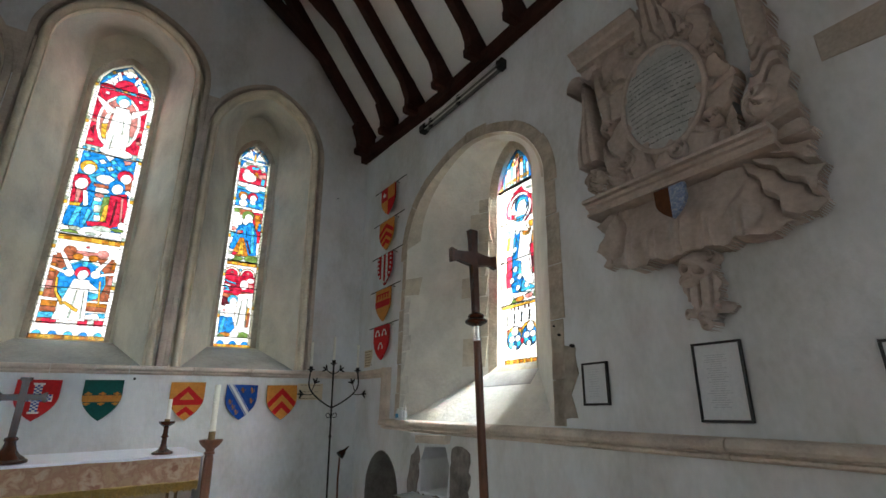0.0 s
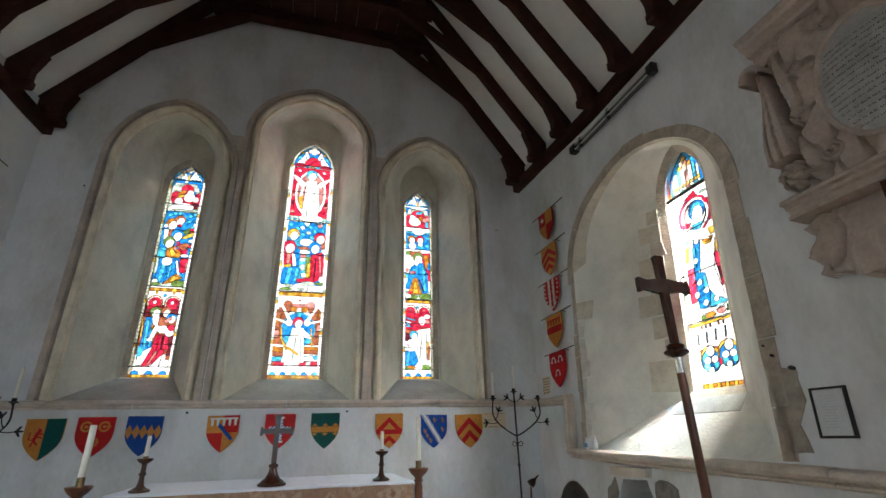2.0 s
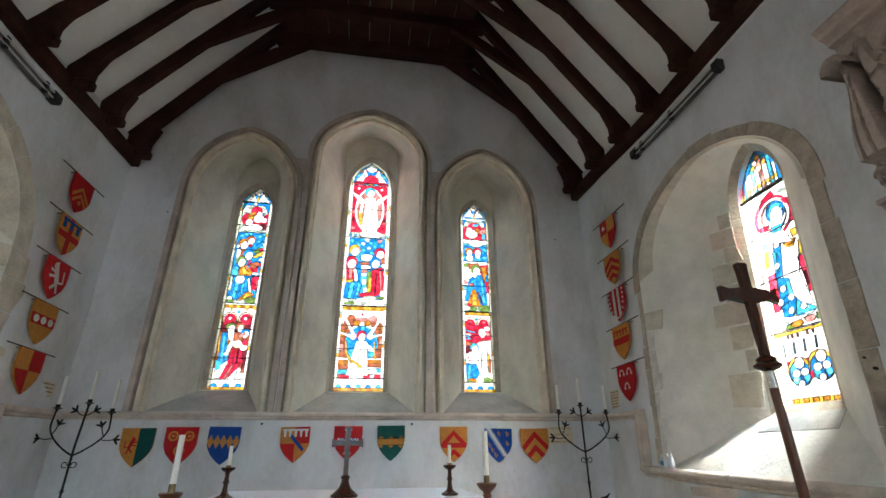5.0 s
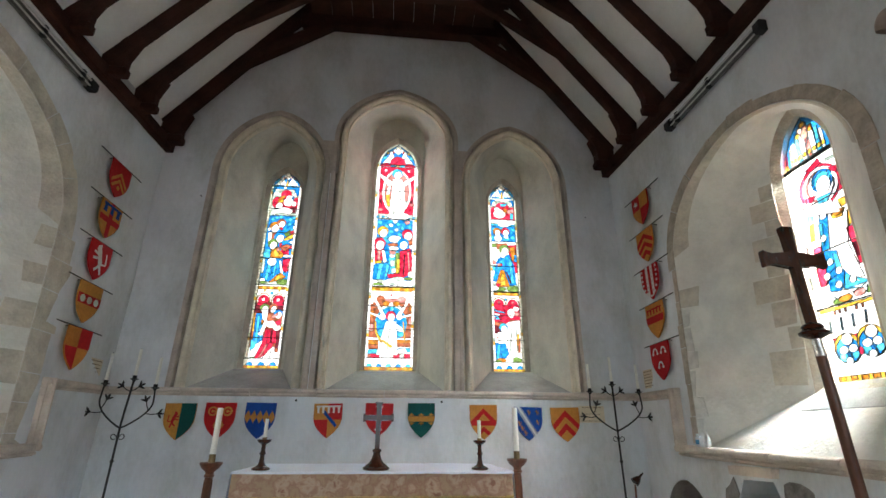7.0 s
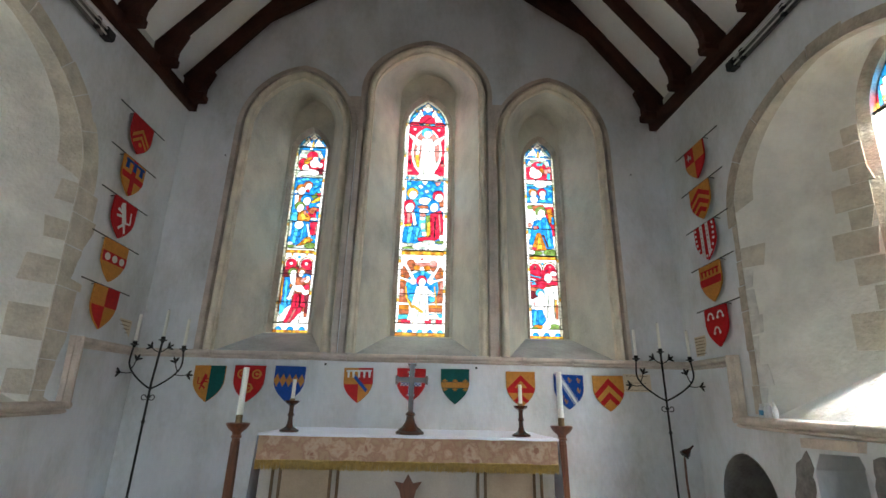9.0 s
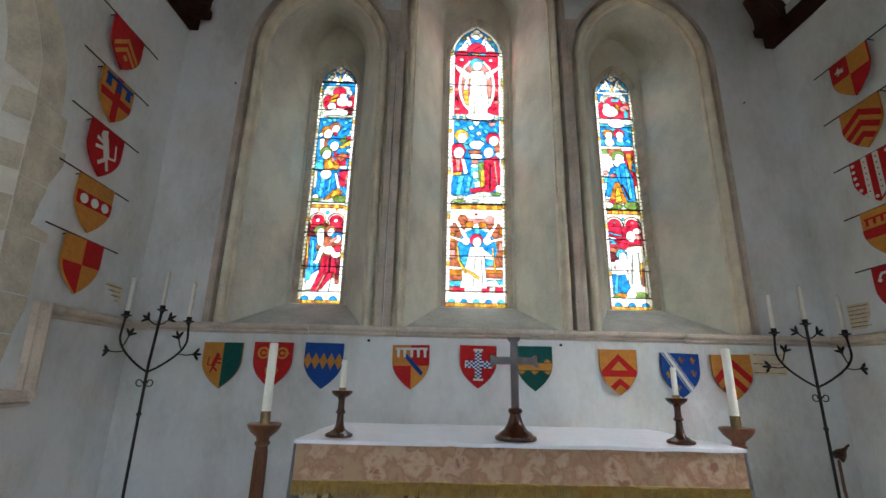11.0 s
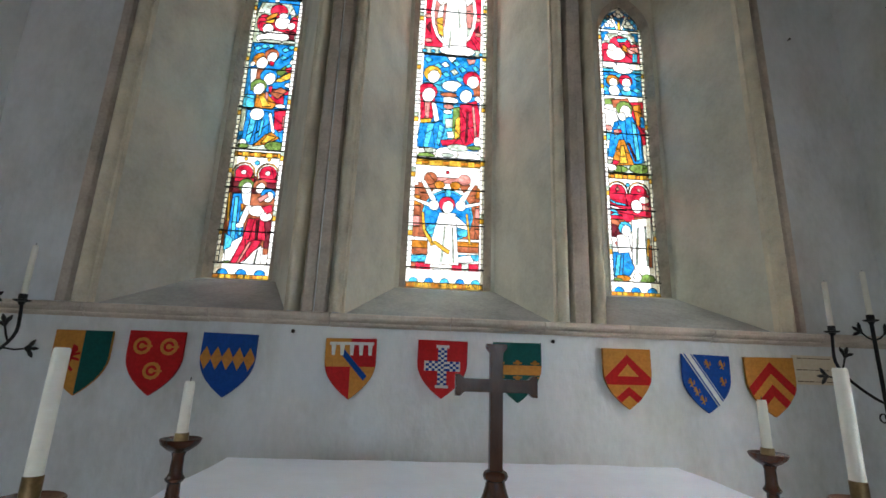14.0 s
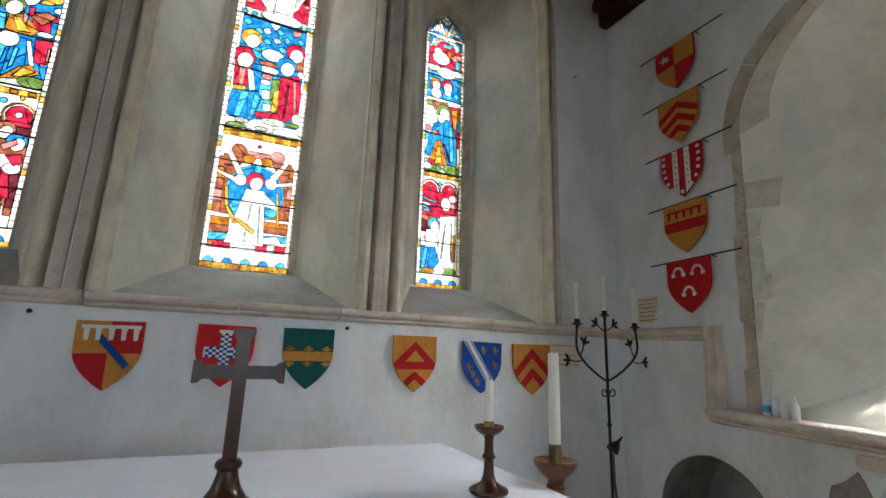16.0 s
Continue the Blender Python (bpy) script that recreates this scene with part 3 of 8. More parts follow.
        me.materials.append(LEAD)
        ob = new("leading", me)
        ob.parent = parent
        for h in bars:
            b = bmesh.new()
            v = h * self.height
            us = [u for (u0, v0), (u1, v1) in zip(outline, outline[1:] + outline[:1]) if (v0 - v) * (v1 - v) <= 0 and v0 != v1 for u in [u0 + (u1 - u0) * (v - v0) / (v1 - v0)]]
            tube(b, [place(min(us) - 0.01, v, -0.012), place(max(us) + 0.01, v, -0.012)], 0.0055, 6)
            part("saddle_bar", b, IRON, parent)


def light_outline(row):
    c, h, f, s, a = row
    return [(u - c, v - f) for u, v in arch(c, h, f, s, a, point=1.0, steps=8)][::-1]


def tracery(g, y0, red=True):
    """Head of the light: pale trefoils and ribs on blue, inside a pale edging."""
    k = g.half / g.height
    up = lambda t: y0 + (1 - y0) * t
    g.box("W", -1, y0, 1, 1.01)
    g.poly("B", (-0.86, y0), (0.86, y0), (0.80, up(0.3)), (0.55, up(0.62)), (0, up(0.93)), (-0.55, up(0.62)), (-0.80, up(0.3)))
    for s in (-1, 1):
        g.poly("L", (s * 0.1, y0), (s * 0.5, y0), (s * 0.2, up(0.3)))
        g.poly("W", (s * 0.02, up(0.05)), (s * 0.14, up(0.02)), (s * 0.42, up(0.60)), (s * 0.32, up(0.66)))
        g.poly("W", (s * 0.86, y0), (s * 0.78, y0), (s * 0.30, up(0.48)), (s * 0.36, up(0.54)))
        for dx, dy in ((-0.11, -0.03), (0.11, -0.03), (0, 0.12)):
            g.oval("W", s * 0.44 + dx, up(0.22) + dy * k, 0.125, 0.125, n=8)
        g.oval("L", s * 0.62, up(0.38), 0.09, 0.11, n=6), g.oval("R", s * 0.22, up(0.62), 0.08, 0.08, n=8), g.oval("Y", s * 0.5, up(0.56), 0.07, 0.08, n=8)
    for dx, dy in ((-0.12, 0), (0.12, 0), (0, 0.14), (0, -0.08)):
        g.oval("W", dx, up(0.68) + dy * k, 0.13, 0.13, n=8)
    g.poly("Y", (-0.07, y0), (0.07, y0), (0.05, up(0.42)), (-0.05, up(0.42)))


def north_light(g):
    g.box("W", -1, 0, 1, 1)
    # lower panel: two figures under red arches
    g.box("W", -0.86, 0.021, 0.86, 0.385), g.box("D", -0.86, 0.250, 0.86, 0.304), g.box("N", -0.86, 0.092, 0.86, 0.250), g.oval("Y", -0.42, 0.313, 0.43, 0.44)
    g.oval("W", -0.42, 0.313, 0.38, 0.39), g.oval("R", -0.41, 0.312, 0.34, 0.34), g.oval("W", -0.42, 0.314, 0.10, 0.10, 0, 8), g.oval("Y", 0.48, 0.313, 0.43, 0.44)
    g.oval("W", 0.48, 0.313, 0.38, 0.39), g.oval("R", 0.49, 0.312, 0.34, 0.34), g.oval("W", 0.48, 0.314, 0.10, 0.10, 0, 8), g.poly("D", (-0.82, 0.293), (0.86, 0.293), (0.90, 0.254), (-0.77, 0.254))
    g.poly("R", (-0.74, 0.297), (-0.00, 0.297), (0.01, 0.285), (-0.73, 0.285)), g.poly("R", (0.16, 0.297), (0.85, 0.297), (0.86, 0.286), (0.17, 0.286))
    g.box("Y", -0.86, 0.363, 0.86, 0.379), g.poly("O", (-0.79, 0.376), (-0.59, 0.376), (-0.58, 0.366), (-0.78, 0.366)), g.poly("O", (-0.34, 0.376), (-0.14, 0.376), (-0.13, 0.366), (-0.33, 0.366))
    g.poly("O", (0.11, 0.376), (0.31, 0.376), (0.32, 0.366), (0.12, 0.366)), g.poly("O", (0.57, 0.376), (0.76, 0.376), (0.77, 0.366), (0.58, 0.366))
    g.oval("Y", -0.41, 0.356, 0.07, 0.09, 0, 6), g.oval("Y", 0.46, 0.358, 0.07, 0.09, 0, 6), g.oval("L", 0.03, 0.345, 0.10, 0.10, 0, 8)
    g.poly("Y", (-0.88, 0.250), (-0.79, 0.250), (-0.69, 0.164), (-0.79, 0.164)), g.poly("B", (-0.72, 0.247), (-0.32, 0.250), (-0.13, 0.150), (-0.14, 0.085), (-0.73, 0.071), (-0.69, 0.164))
    g.poly("L", (-0.61, 0.236), (-0.47, 0.239), (-0.39, 0.092), (-0.55, 0.085)), g.poly("L", (-0.36, 0.193), (-0.24, 0.196), (-0.18, 0.128), (-0.29, 0.121))
    g.poly("D", (0.60, 0.171), (0.86, 0.171), (0.94, 0.089), (0.68, 0.089)), g.poly("N", (0.66, 0.089), (0.92, 0.089), (0.94, 0.071), (0.68, 0.071))
    g.poly("W", (-0.71, 0.092), (-0.10, 0.125), (-0.05, 0.099), (-0.39, 0.053), (-0.66, 0.048)), g.poly("L", (-0.79, 0.128), (-0.46, 0.114), (-0.51, 0.089), (-0.75, 0.078))
    g.poly("R", (-0.02, 0.175), (0.57, 0.175), (0.72, 0.112), (-0.13, 0.112)), g.poly("D", (0.29, 0.171), (0.37, 0.171), (0.39, 0.114), (0.33, 0.114))
    g.poly("R", (-0.13, 0.112), (0.59, 0.112), (0.39, 0.078), (-0.32, 0.028), (-0.51, 0.031)), g.poly("P", (0.12, 0.107), (0.24, 0.107), (-0.14, 0.042), (-0.25, 0.039))
    g.poly("W", (0.59, 0.098), (0.67, 0.033), (-0.16, 0.026), (0.31, 0.078)), g.poly("S", (0.46, 0.085), (0.49, 0.085), (0.43, 0.035), (0.37, 0.033))
    g.poly("G", (-0.78, 0.046), (-0.47, 0.049), (-0.48, 0.024), (-0.76, 0.024)), g.poly("S", (-0.45, 0.039), (0.91, 0.039), (0.89, 0.022), (-0.44, 0.022))
    g.poly("W", (-0.44, 0.266), (-0.04, 0.268), (-0.03, 0.211), (-0.28, 0.216)), g.poly("O", (-0.37, 0.218), (-0.25, 0.218), (-0.23, 0.200), (-0.32, 0.196))
    g.poly("W", (-0.17, 0.211), (0.08, 0.214), (-0.17, 0.150), (-0.38, 0.153)), g.oval("W", -0.29, 0.153, 0.15, 0.10, 0, 8), g.head("G", -0.26, 0.273, 0.29)
    g.head("N", 0.25, 0.275, 0.26), g.head("B", 0.59, 0.249, 0.27), g.poly("P", (0.22, 0.237), (0.57, 0.254), (0.62, 0.242), (0.33, 0.223))
    g.oval("W", 0.29, 0.198, 0.34, 0.22), g.oval("W", 0.62, 0.182, 0.23, 0.18, 0, 10), g.poly("R", (0.41, 0.211), (0.79, 0.221), (0.83, 0.200), (0.64, 0.189))
    # middle panel: kneeling figures below a blue sky
    g.box("B", -0.86, 0.386, 0.86, 0.751), g.box("S", -0.86, 0.386, 0.86, 0.415), g.poly("L", (-0.74, 0.729), (-0.58, 0.739), (-0.39, 0.731), (-0.58, 0.721))
    g.poly("L", (-0.24, 0.740), (-0.09, 0.750), (0.11, 0.742), (-0.08, 0.732)), g.poly("L", (0.36, 0.729), (0.51, 0.739), (0.71, 0.731), (0.52, 0.721))
    g.poly("L", (0.72, 0.708), (0.87, 0.718), (1.07, 0.709), (0.88, 0.700)), g.poly("L", (0.30, 0.701), (0.46, 0.711), (0.66, 0.702), (0.46, 0.693))
    g.poly("L", (0.60, 0.740), (0.76, 0.750), (0.95, 0.742), (0.76, 0.732)), g.poly("L", (-0.49, 0.737), (-0.34, 0.747), (-0.14, 0.738), (-0.33, 0.729))
    g.poly("L", (0.59, 0.672), (0.74, 0.682), (0.94, 0.673), (0.75, 0.664)), g.poly("L", (-0.97, 0.566), (-0.45, 0.566), (-0.40, 0.519), (-0.91, 0.519))
    g.poly("S", (-0.95, 0.519), (-0.70, 0.519), (-0.62, 0.444), (-0.87, 0.444)), g.poly("W", (-0.75, 0.655), (-0.37, 0.666), (-0.37, 0.587), (-0.65, 0.580))
    g.poly("N", (-0.50, 0.655), (-0.24, 0.659), (-0.27, 0.616), (-0.50, 0.609)), g.poly("Y", (0.14, 0.616), (0.86, 0.655), (0.86, 0.630), (0.52, 0.616))
    g.poly("G", (0.20, 0.645), (0.58, 0.673), (0.77, 0.659), (0.50, 0.636)), g.poly("R", (0.60, 0.663), (0.85, 0.673), (0.86, 0.652), (0.69, 0.650))
    g.poly("R", (0.17, 0.591), (0.96, 0.591), (1.02, 0.541), (0.23, 0.541)), g.poly("N", (0.06, 0.577), (0.54, 0.598), (0.80, 0.587), (0.47, 0.557))
    g.oval("W", 0.84, 0.607, 0.18, 0.12, 0, 8), g.poly("B", (0.69, 0.573), (0.94, 0.573), (0.99, 0.526), (0.74, 0.526)), g.poly("R", (0.40, 0.517), (0.95, 0.521), (0.99, 0.464), (0.70, 0.450), (0.48, 0.458))
    g.poly("P", (0.77, 0.501), (0.83, 0.501), (0.84, 0.465), (0.77, 0.462)), g.oval("W", 0.82, 0.452, 0.18, 0.08, 0, 8), g.poly("B", (-0.64, 0.516), (0.22, 0.512), (0.30, 0.437), (-0.28, 0.401), (-0.72, 0.408))
    g.poly("L", (-0.47, 0.494), (-0.25, 0.480), (-0.37, 0.408), (-0.56, 0.412)), g.poly("L", (-0.05, 0.487), (0.06, 0.483), (0.01, 0.437), (-0.10, 0.424))
    g.poly("W", (0.19, 0.508), (0.30, 0.510), (0.53, 0.445), (0.42, 0.440)), g.poly("O", (0.17, 0.437), (0.41, 0.447), (0.74, 0.428), (0.29, 0.407), (-0.26, 0.397))
    g.poly("Y", (0.26, 0.437), (0.61, 0.431), (0.28, 0.412), (0.04, 0.408)), g.oval("G", 0.58, 0.402, 0.38, 0.20), g.oval("W", -0.66, 0.408, 0.16, 0.15, 0, 8)
    g.oval("G", -0.61, 0.397, 0.23, 0.10, 0, 8), g.poly("O", (-0.39, 0.569), (0.00, 0.577), (0.48, 0.536), (0.25, 0.521), (-0.41, 0.526))
    g.poly("Y", (-0.28, 0.564), (-0.13, 0.567), (0.24, 0.531), (-0.09, 0.528)), g.oval("W", 0.61, 0.534, 0.22, 0.10, 0, 8), g.oval("W", -0.25, 0.503, 0.28, 0.28)
    g.poly("R", (0.04, 0.598), (0.20, 0.602), (0.20, 0.577), (0.10, 0.577)), g.head("O", -0.38, 0.688, 0.35), g.head("N", 0.00, 0.709, 0.30)
    g.poly("R", (-0.03, 0.688), (0.14, 0.684), (0.13, 0.670), (-0.04, 0.672)), g.head("B", -0.00, 0.634, 0.35), g.head("G", -0.35, 0.597, 0.33)
    g.poly("P", (-0.05, 0.584), (0.09, 0.573), (0.07, 0.551), (-0.03, 0.559)), g.oval("W", 0.89, 0.688, 0.13, 0.15, 0, 8), g.oval("W", -0.71, 0.673, 0.10, 0.13, 0, 8)
    # upper panel: a seated pale figure on cloud under red arches
    g.box("S", -0.86, 0.749, 0.86, 0.903), g.oval("R", -0.51, 0.823, 0.29, 0.44), g.oval("R", 0.05, 0.869, 0.37, 0.36), g.oval("R", 0.75, 0.820, 0.25, 0.47)
    g.poly("R", (-0.70, 0.842), (0.91, 0.842), (0.97, 0.792), (-0.64, 0.792)), g.poly("D", (0.41, 0.799), (0.79, 0.799), (0.82, 0.768), (0.44, 0.768))
    g.poly("O", (-0.48, 0.838), (-0.25, 0.858), (0.04, 0.866), (-0.03, 0.849), (-0.35, 0.833)), g.poly("Y", (-0.43, 0.831), (-0.06, 0.842), (-0.13, 0.824), (-0.46, 0.823))
    g.poly("B", (0.43, 0.858), (0.55, 0.863), (0.56, 0.838), (0.48, 0.831)), g.poly("N", (-0.50, 0.818), (-0.16, 0.817), (-0.23, 0.799), (-0.52, 0.799))
    g.oval("W", 0.25, 0.827, 0.32, 0.32), g.oval("W", 0.26, 0.854, 0.19, 0.15, 0, 10), g.oval("W", -0.30, 0.803, 0.22, 0.25), g.oval("W", 0.01, 0.775, 0.59, 0.29)
    g.oval("W", -0.44, 0.767, 0.30, 0.22), g.oval("W", 0.62, 0.818, 0.17, 0.19, 0, 8), g.oval("S", -0.10, 0.758, 0.51, 0.08, 0, 8)
    g.oval("S", 0.62, 0.759, 0.34, 0.08, 0, 8), g.poly("B", (-1.08, 0.899), (-0.67, 0.899), (-0.88, 0.856)), g.poly("W", (-0.81, 0.858), (-0.74, 0.885), (-0.55, 0.863))
    g.poly("Y", (-1.05, 0.858), (-0.87, 0.861), (-0.80, 0.851), (-1.02, 0.848)), g.poly("B", (0.93, 0.899), (0.52, 0.899), (0.82, 0.856))
    g.poly("W", (0.75, 0.858), (0.62, 0.885), (0.47, 0.863)), g.poly("Y", (0.99, 0.858), (0.80, 0.861), (0.76, 0.851), (0.98, 0.848))
    g.box("B", -0.86, 0.900, 0.86, 0.913), g.oval("W", -0.09, 0.909, 0.10, 0.09, 0, 8)
    tracery(g, 0.914)
    g.border()
    g.foot(3)


def middle_light(g):
    g.box("W", -1, 0, 1, 1)
    # lower panel: pale winged figure before brown stones
    g.box("W", -0.82, 0.029, 0.82, 0.325), g.box("P", -0.5, 0.261, 0.5, 0.277), g.poly("N", (-0.90, 0.253), (-0.66, 0.253), (-0.66, 0.228), (-0.90, 0.228))
    g.poly("O", (-0.90, 0.227), (-0.66, 0.227), (-0.65, 0.202), (-0.90, 0.202)), g.poly("N", (-0.90, 0.201), (-0.65, 0.201), (-0.65, 0.176), (-0.90, 0.176))
    g.poly("P", (-0.90, 0.175), (-0.65, 0.175), (-0.65, 0.150), (-0.90, 0.150)), g.poly("N", (-0.90, 0.148), (-0.65, 0.148), (-0.65, 0.123), (-0.90, 0.123))
    g.poly("O", (0.67, 0.253), (0.92, 0.253), (0.92, 0.228), (0.67, 0.228)), g.poly("N", (0.67, 0.227), (0.92, 0.227), (0.92, 0.202), (0.67, 0.202))
    g.poly("P", (0.67, 0.201), (0.92, 0.201), (0.92, 0.176), (0.67, 0.176)), g.poly("N", (0.67, 0.175), (0.92, 0.175), (0.93, 0.150), (0.67, 0.150))
    g.poly("N", (0.67, 0.148), (0.93, 0.148), (0.93, 0.123), (0.67, 0.123)), g.poly("N", (-0.80, 0.261), (-0.22, 0.261), (-0.57, 0.221), (-0.71, 0.210))
    g.poly("N", (0.28, 0.261), (0.82, 0.261), (0.73, 0.210), (0.58, 0.221)), g.oval("O", -0.22, 0.257, 0.15, 0.12, 0, 8), g.oval("O", 0.21, 0.257, 0.15, 0.12, 0, 8)
    g.oval("N", -0.47, 0.273, 0.18, 0.18), g.oval("P", 0.45, 0.273, 0.18, 0.16), g.poly("N", (-0.71, 0.233), (0.76, 0.233), (0.76, 0.122), (-0.71, 0.122))
    g.oval("L", 0.02, 0.178, 0.69, 0.74, 0, 14), g.oval("B", 0.02, 0.178, 0.64, 0.68, 0, 14), g.oval("L", -0.33, 0.143, 0.21, 0.18, 0, 6)
    g.oval("L", 0.44, 0.140, 0.18, 0.15, 0, 6), g.oval("L", 0.02, 0.236, 0.09, 0.13, 0, 6), g.poly("O", (-0.91, 0.114), (-0.47, 0.114), (-0.47, 0.096), (-0.91, 0.096))
    g.poly("N", (-0.91, 0.096), (-0.47, 0.096), (-0.47, 0.080), (-0.91, 0.080)), g.poly("O", (0.28, 0.116), (0.87, 0.116), (0.87, 0.104), (0.28, 0.104))
    g.poly("N", (0.28, 0.104), (0.87, 0.104), (0.87, 0.089), (0.28, 0.089)), g.poly("L", (-0.91, 0.077), (-0.50, 0.080), (-0.50, 0.063), (-0.91, 0.061))
    g.poly("L", (0.29, 0.083), (0.95, 0.086), (0.95, 0.071), (0.30, 0.067)), g.poly("W", (0.29, 0.077), (0.65, 0.084), (0.77, 0.067), (0.35, 0.064))
    g.poly("R", (-0.82, 0.061), (-0.38, 0.061), (-0.38, 0.045), (-0.82, 0.045)), g.poly("N", (-0.91, 0.061), (-0.76, 0.061), (-0.76, 0.041), (-0.91, 0.041))
    g.poly("R", (0.18, 0.063), (0.94, 0.063), (0.94, 0.043), (0.18, 0.043)), g.poly("S", (0.44, 0.063), (0.62, 0.063), (0.62, 0.043), (0.44, 0.043))
    g.poly("W", (-0.72, 0.265), (-0.62, 0.268), (-0.27, 0.215), (-0.39, 0.208)), g.poly("W", (0.74, 0.263), (0.67, 0.267), (0.30, 0.218), (0.43, 0.210))
    g.poly("W", (-0.93, 0.222), (-0.91, 0.215), (-0.33, 0.193), (-0.29, 0.204)), g.poly("W", (0.97, 0.220), (0.97, 0.212), (0.35, 0.197), (0.32, 0.205))
    g.oval("W", -0.35, 0.204, 0.14, 0.15), g.oval("W", 0.37, 0.206, 0.14, 0.15), g.poly("W", (-0.19, 0.186), (0.24, 0.186), (0.35, 0.058), (-0.53, 0.058))
    g.poly("S", (-0.05, 0.151), (-0.02, 0.151), (-0.07, 0.064), (-0.13, 0.064)), g.poly("S", (0.15, 0.151), (0.17, 0.151), (0.24, 0.064), (0.20, 0.064))
    g.poly("W", (0.23, 0.181), (0.60, 0.154), (0.63, 0.144), (0.28, 0.151)), g.poly("Y", (-0.67, 0.186), (-0.61, 0.186), (-0.54, 0.140), (-0.62, 0.140))
    g.poly("Y", (-0.62, 0.140), (-0.54, 0.140), (-0.28, 0.105), (-0.38, 0.102)), g.poly("Y", (-0.38, 0.112), (-0.28, 0.115), (0.12, 0.092), (0.08, 0.082))
    g.poly("Y", (0.51, 0.186), (0.56, 0.186), (0.66, 0.111), (0.61, 0.109)), g.head("R", -0.00, 0.208, 0.22), g.box("Y", -0.9, 0.307, 0.9, 0.323)
    g.poly("O", (-0.72, 0.320), (-0.53, 0.320), (-0.53, 0.310), (-0.72, 0.310)), g.poly("O", (-0.16, 0.320), (0.03, 0.320), (0.03, 0.310), (-0.16, 0.310))
    g.poly("O", (0.34, 0.320), (0.53, 0.320), (0.53, 0.310), (0.34, 0.310)), g.poly("O", (0.72, 0.320), (0.91, 0.320), (0.91, 0.310), (0.72, 0.310))
    g.oval("R", -0.01, 0.291, 0.05, 0.05, 0, 6)
    # middle panel: seated group under deep blue
    g.box("B", -0.82, 0.352, 0.82, 0.620), g.poly("L", (-0.81, 0.608), (-0.68, 0.616), (-0.56, 0.604), (-0.70, 0.596)), g.poly("L", (-0.51, 0.591), (-0.38, 0.598), (-0.27, 0.586), (-0.40, 0.579))
    g.poly("L", (0.02, 0.602), (0.14, 0.610), (0.26, 0.598), (0.13, 0.591)), g.poly("L", (0.19, 0.585), (0.32, 0.592), (0.44, 0.581), (0.31, 0.573))
    g.poly("L", (-0.28, 0.567), (-0.15, 0.575), (-0.03, 0.563), (-0.16, 0.556)), g.poly("S", (-0.04, 0.576), (0.09, 0.584), (0.21, 0.572), (0.07, 0.564))
    g.poly("L", (0.58, 0.591), (0.70, 0.598), (0.82, 0.586), (0.69, 0.579)), g.poly("W", (-0.31, 0.596), (-0.18, 0.604), (-0.06, 0.592), (-0.20, 0.585))
    g.poly("L", (-0.45, 0.521), (-0.32, 0.528), (-0.20, 0.517), (-0.34, 0.509)), g.poly("L", (-0.33, 0.544), (-0.20, 0.552), (-0.09, 0.540), (-0.22, 0.532))
    g.poly("L", (0.12, 0.556), (0.25, 0.563), (0.37, 0.552), (0.24, 0.544)), g.poly("W", (-0.16, 0.619), (0.14, 0.619), (-0.00, 0.600))
    g.poly("P", (0.41, 0.616), (0.70, 0.617), (0.64, 0.603), (0.50, 0.599)), g.poly("L", (-0.21, 0.478), (0.22, 0.478), (0.23, 0.367), (-0.21, 0.367))
    g.poly("S", (-0.14, 0.437), (0.15, 0.440), (0.10, 0.413), (-0.11, 0.411)), g.poly("L", (-0.79, 0.542), (-0.29, 0.545), (-0.27, 0.515), (-0.73, 0.515))
    g.poly("N", (0.50, 0.536), (0.83, 0.542), (0.84, 0.507), (0.62, 0.507)), g.oval("W", 0.77, 0.498, 0.09, 0.11, 0, 8), g.oval("W", 0.03, 0.532, 0.29, 0.18)
    g.oval("N", -0.04, 0.506, 0.27, 0.08, 0, 10), g.oval("W", -0.05, 0.490, 0.27, 0.11), g.oval("P", -0.05, 0.472, 0.15, 0.09, 0, 8)
    g.oval("W", -0.07, 0.457, 0.13, 0.08, 0, 8), g.poly("B", (-0.41, 0.498), (-0.20, 0.498), (-0.20, 0.431), (-0.40, 0.431)), g.poly("R", (-0.86, 0.495), (-0.44, 0.498), (-0.49, 0.434), (-0.83, 0.428))
    g.poly("P", (-0.73, 0.483), (-0.57, 0.489), (-0.60, 0.434), (-0.70, 0.431)), g.poly("Y", (-0.83, 0.432), (-0.52, 0.436), (-0.53, 0.423), (-0.82, 0.420))
    g.poly("W", (-0.55, 0.483), (-0.41, 0.478), (-0.30, 0.431), (-0.43, 0.426)), g.poly("B", (-0.84, 0.420), (-0.23, 0.428), (-0.11, 0.413), (-0.28, 0.352), (-0.90, 0.355))
    g.poly("L", (-0.61, 0.422), (-0.43, 0.424), (-0.58, 0.355), (-0.72, 0.355)), g.poly("L", (-0.29, 0.422), (-0.15, 0.413), (-0.28, 0.361), (-0.36, 0.367))
    g.poly("G", (0.08, 0.469), (0.33, 0.475), (0.36, 0.384), (0.07, 0.379)), g.poly("Y", (0.16, 0.437), (0.33, 0.454), (0.29, 0.390), (0.14, 0.377))
    g.poly("R", (0.26, 0.478), (0.74, 0.495), (0.85, 0.448), (0.83, 0.384), (0.45, 0.364), (0.31, 0.373)), g.poly("D", (0.46, 0.460), (0.52, 0.462), (0.50, 0.379), (0.44, 0.375))
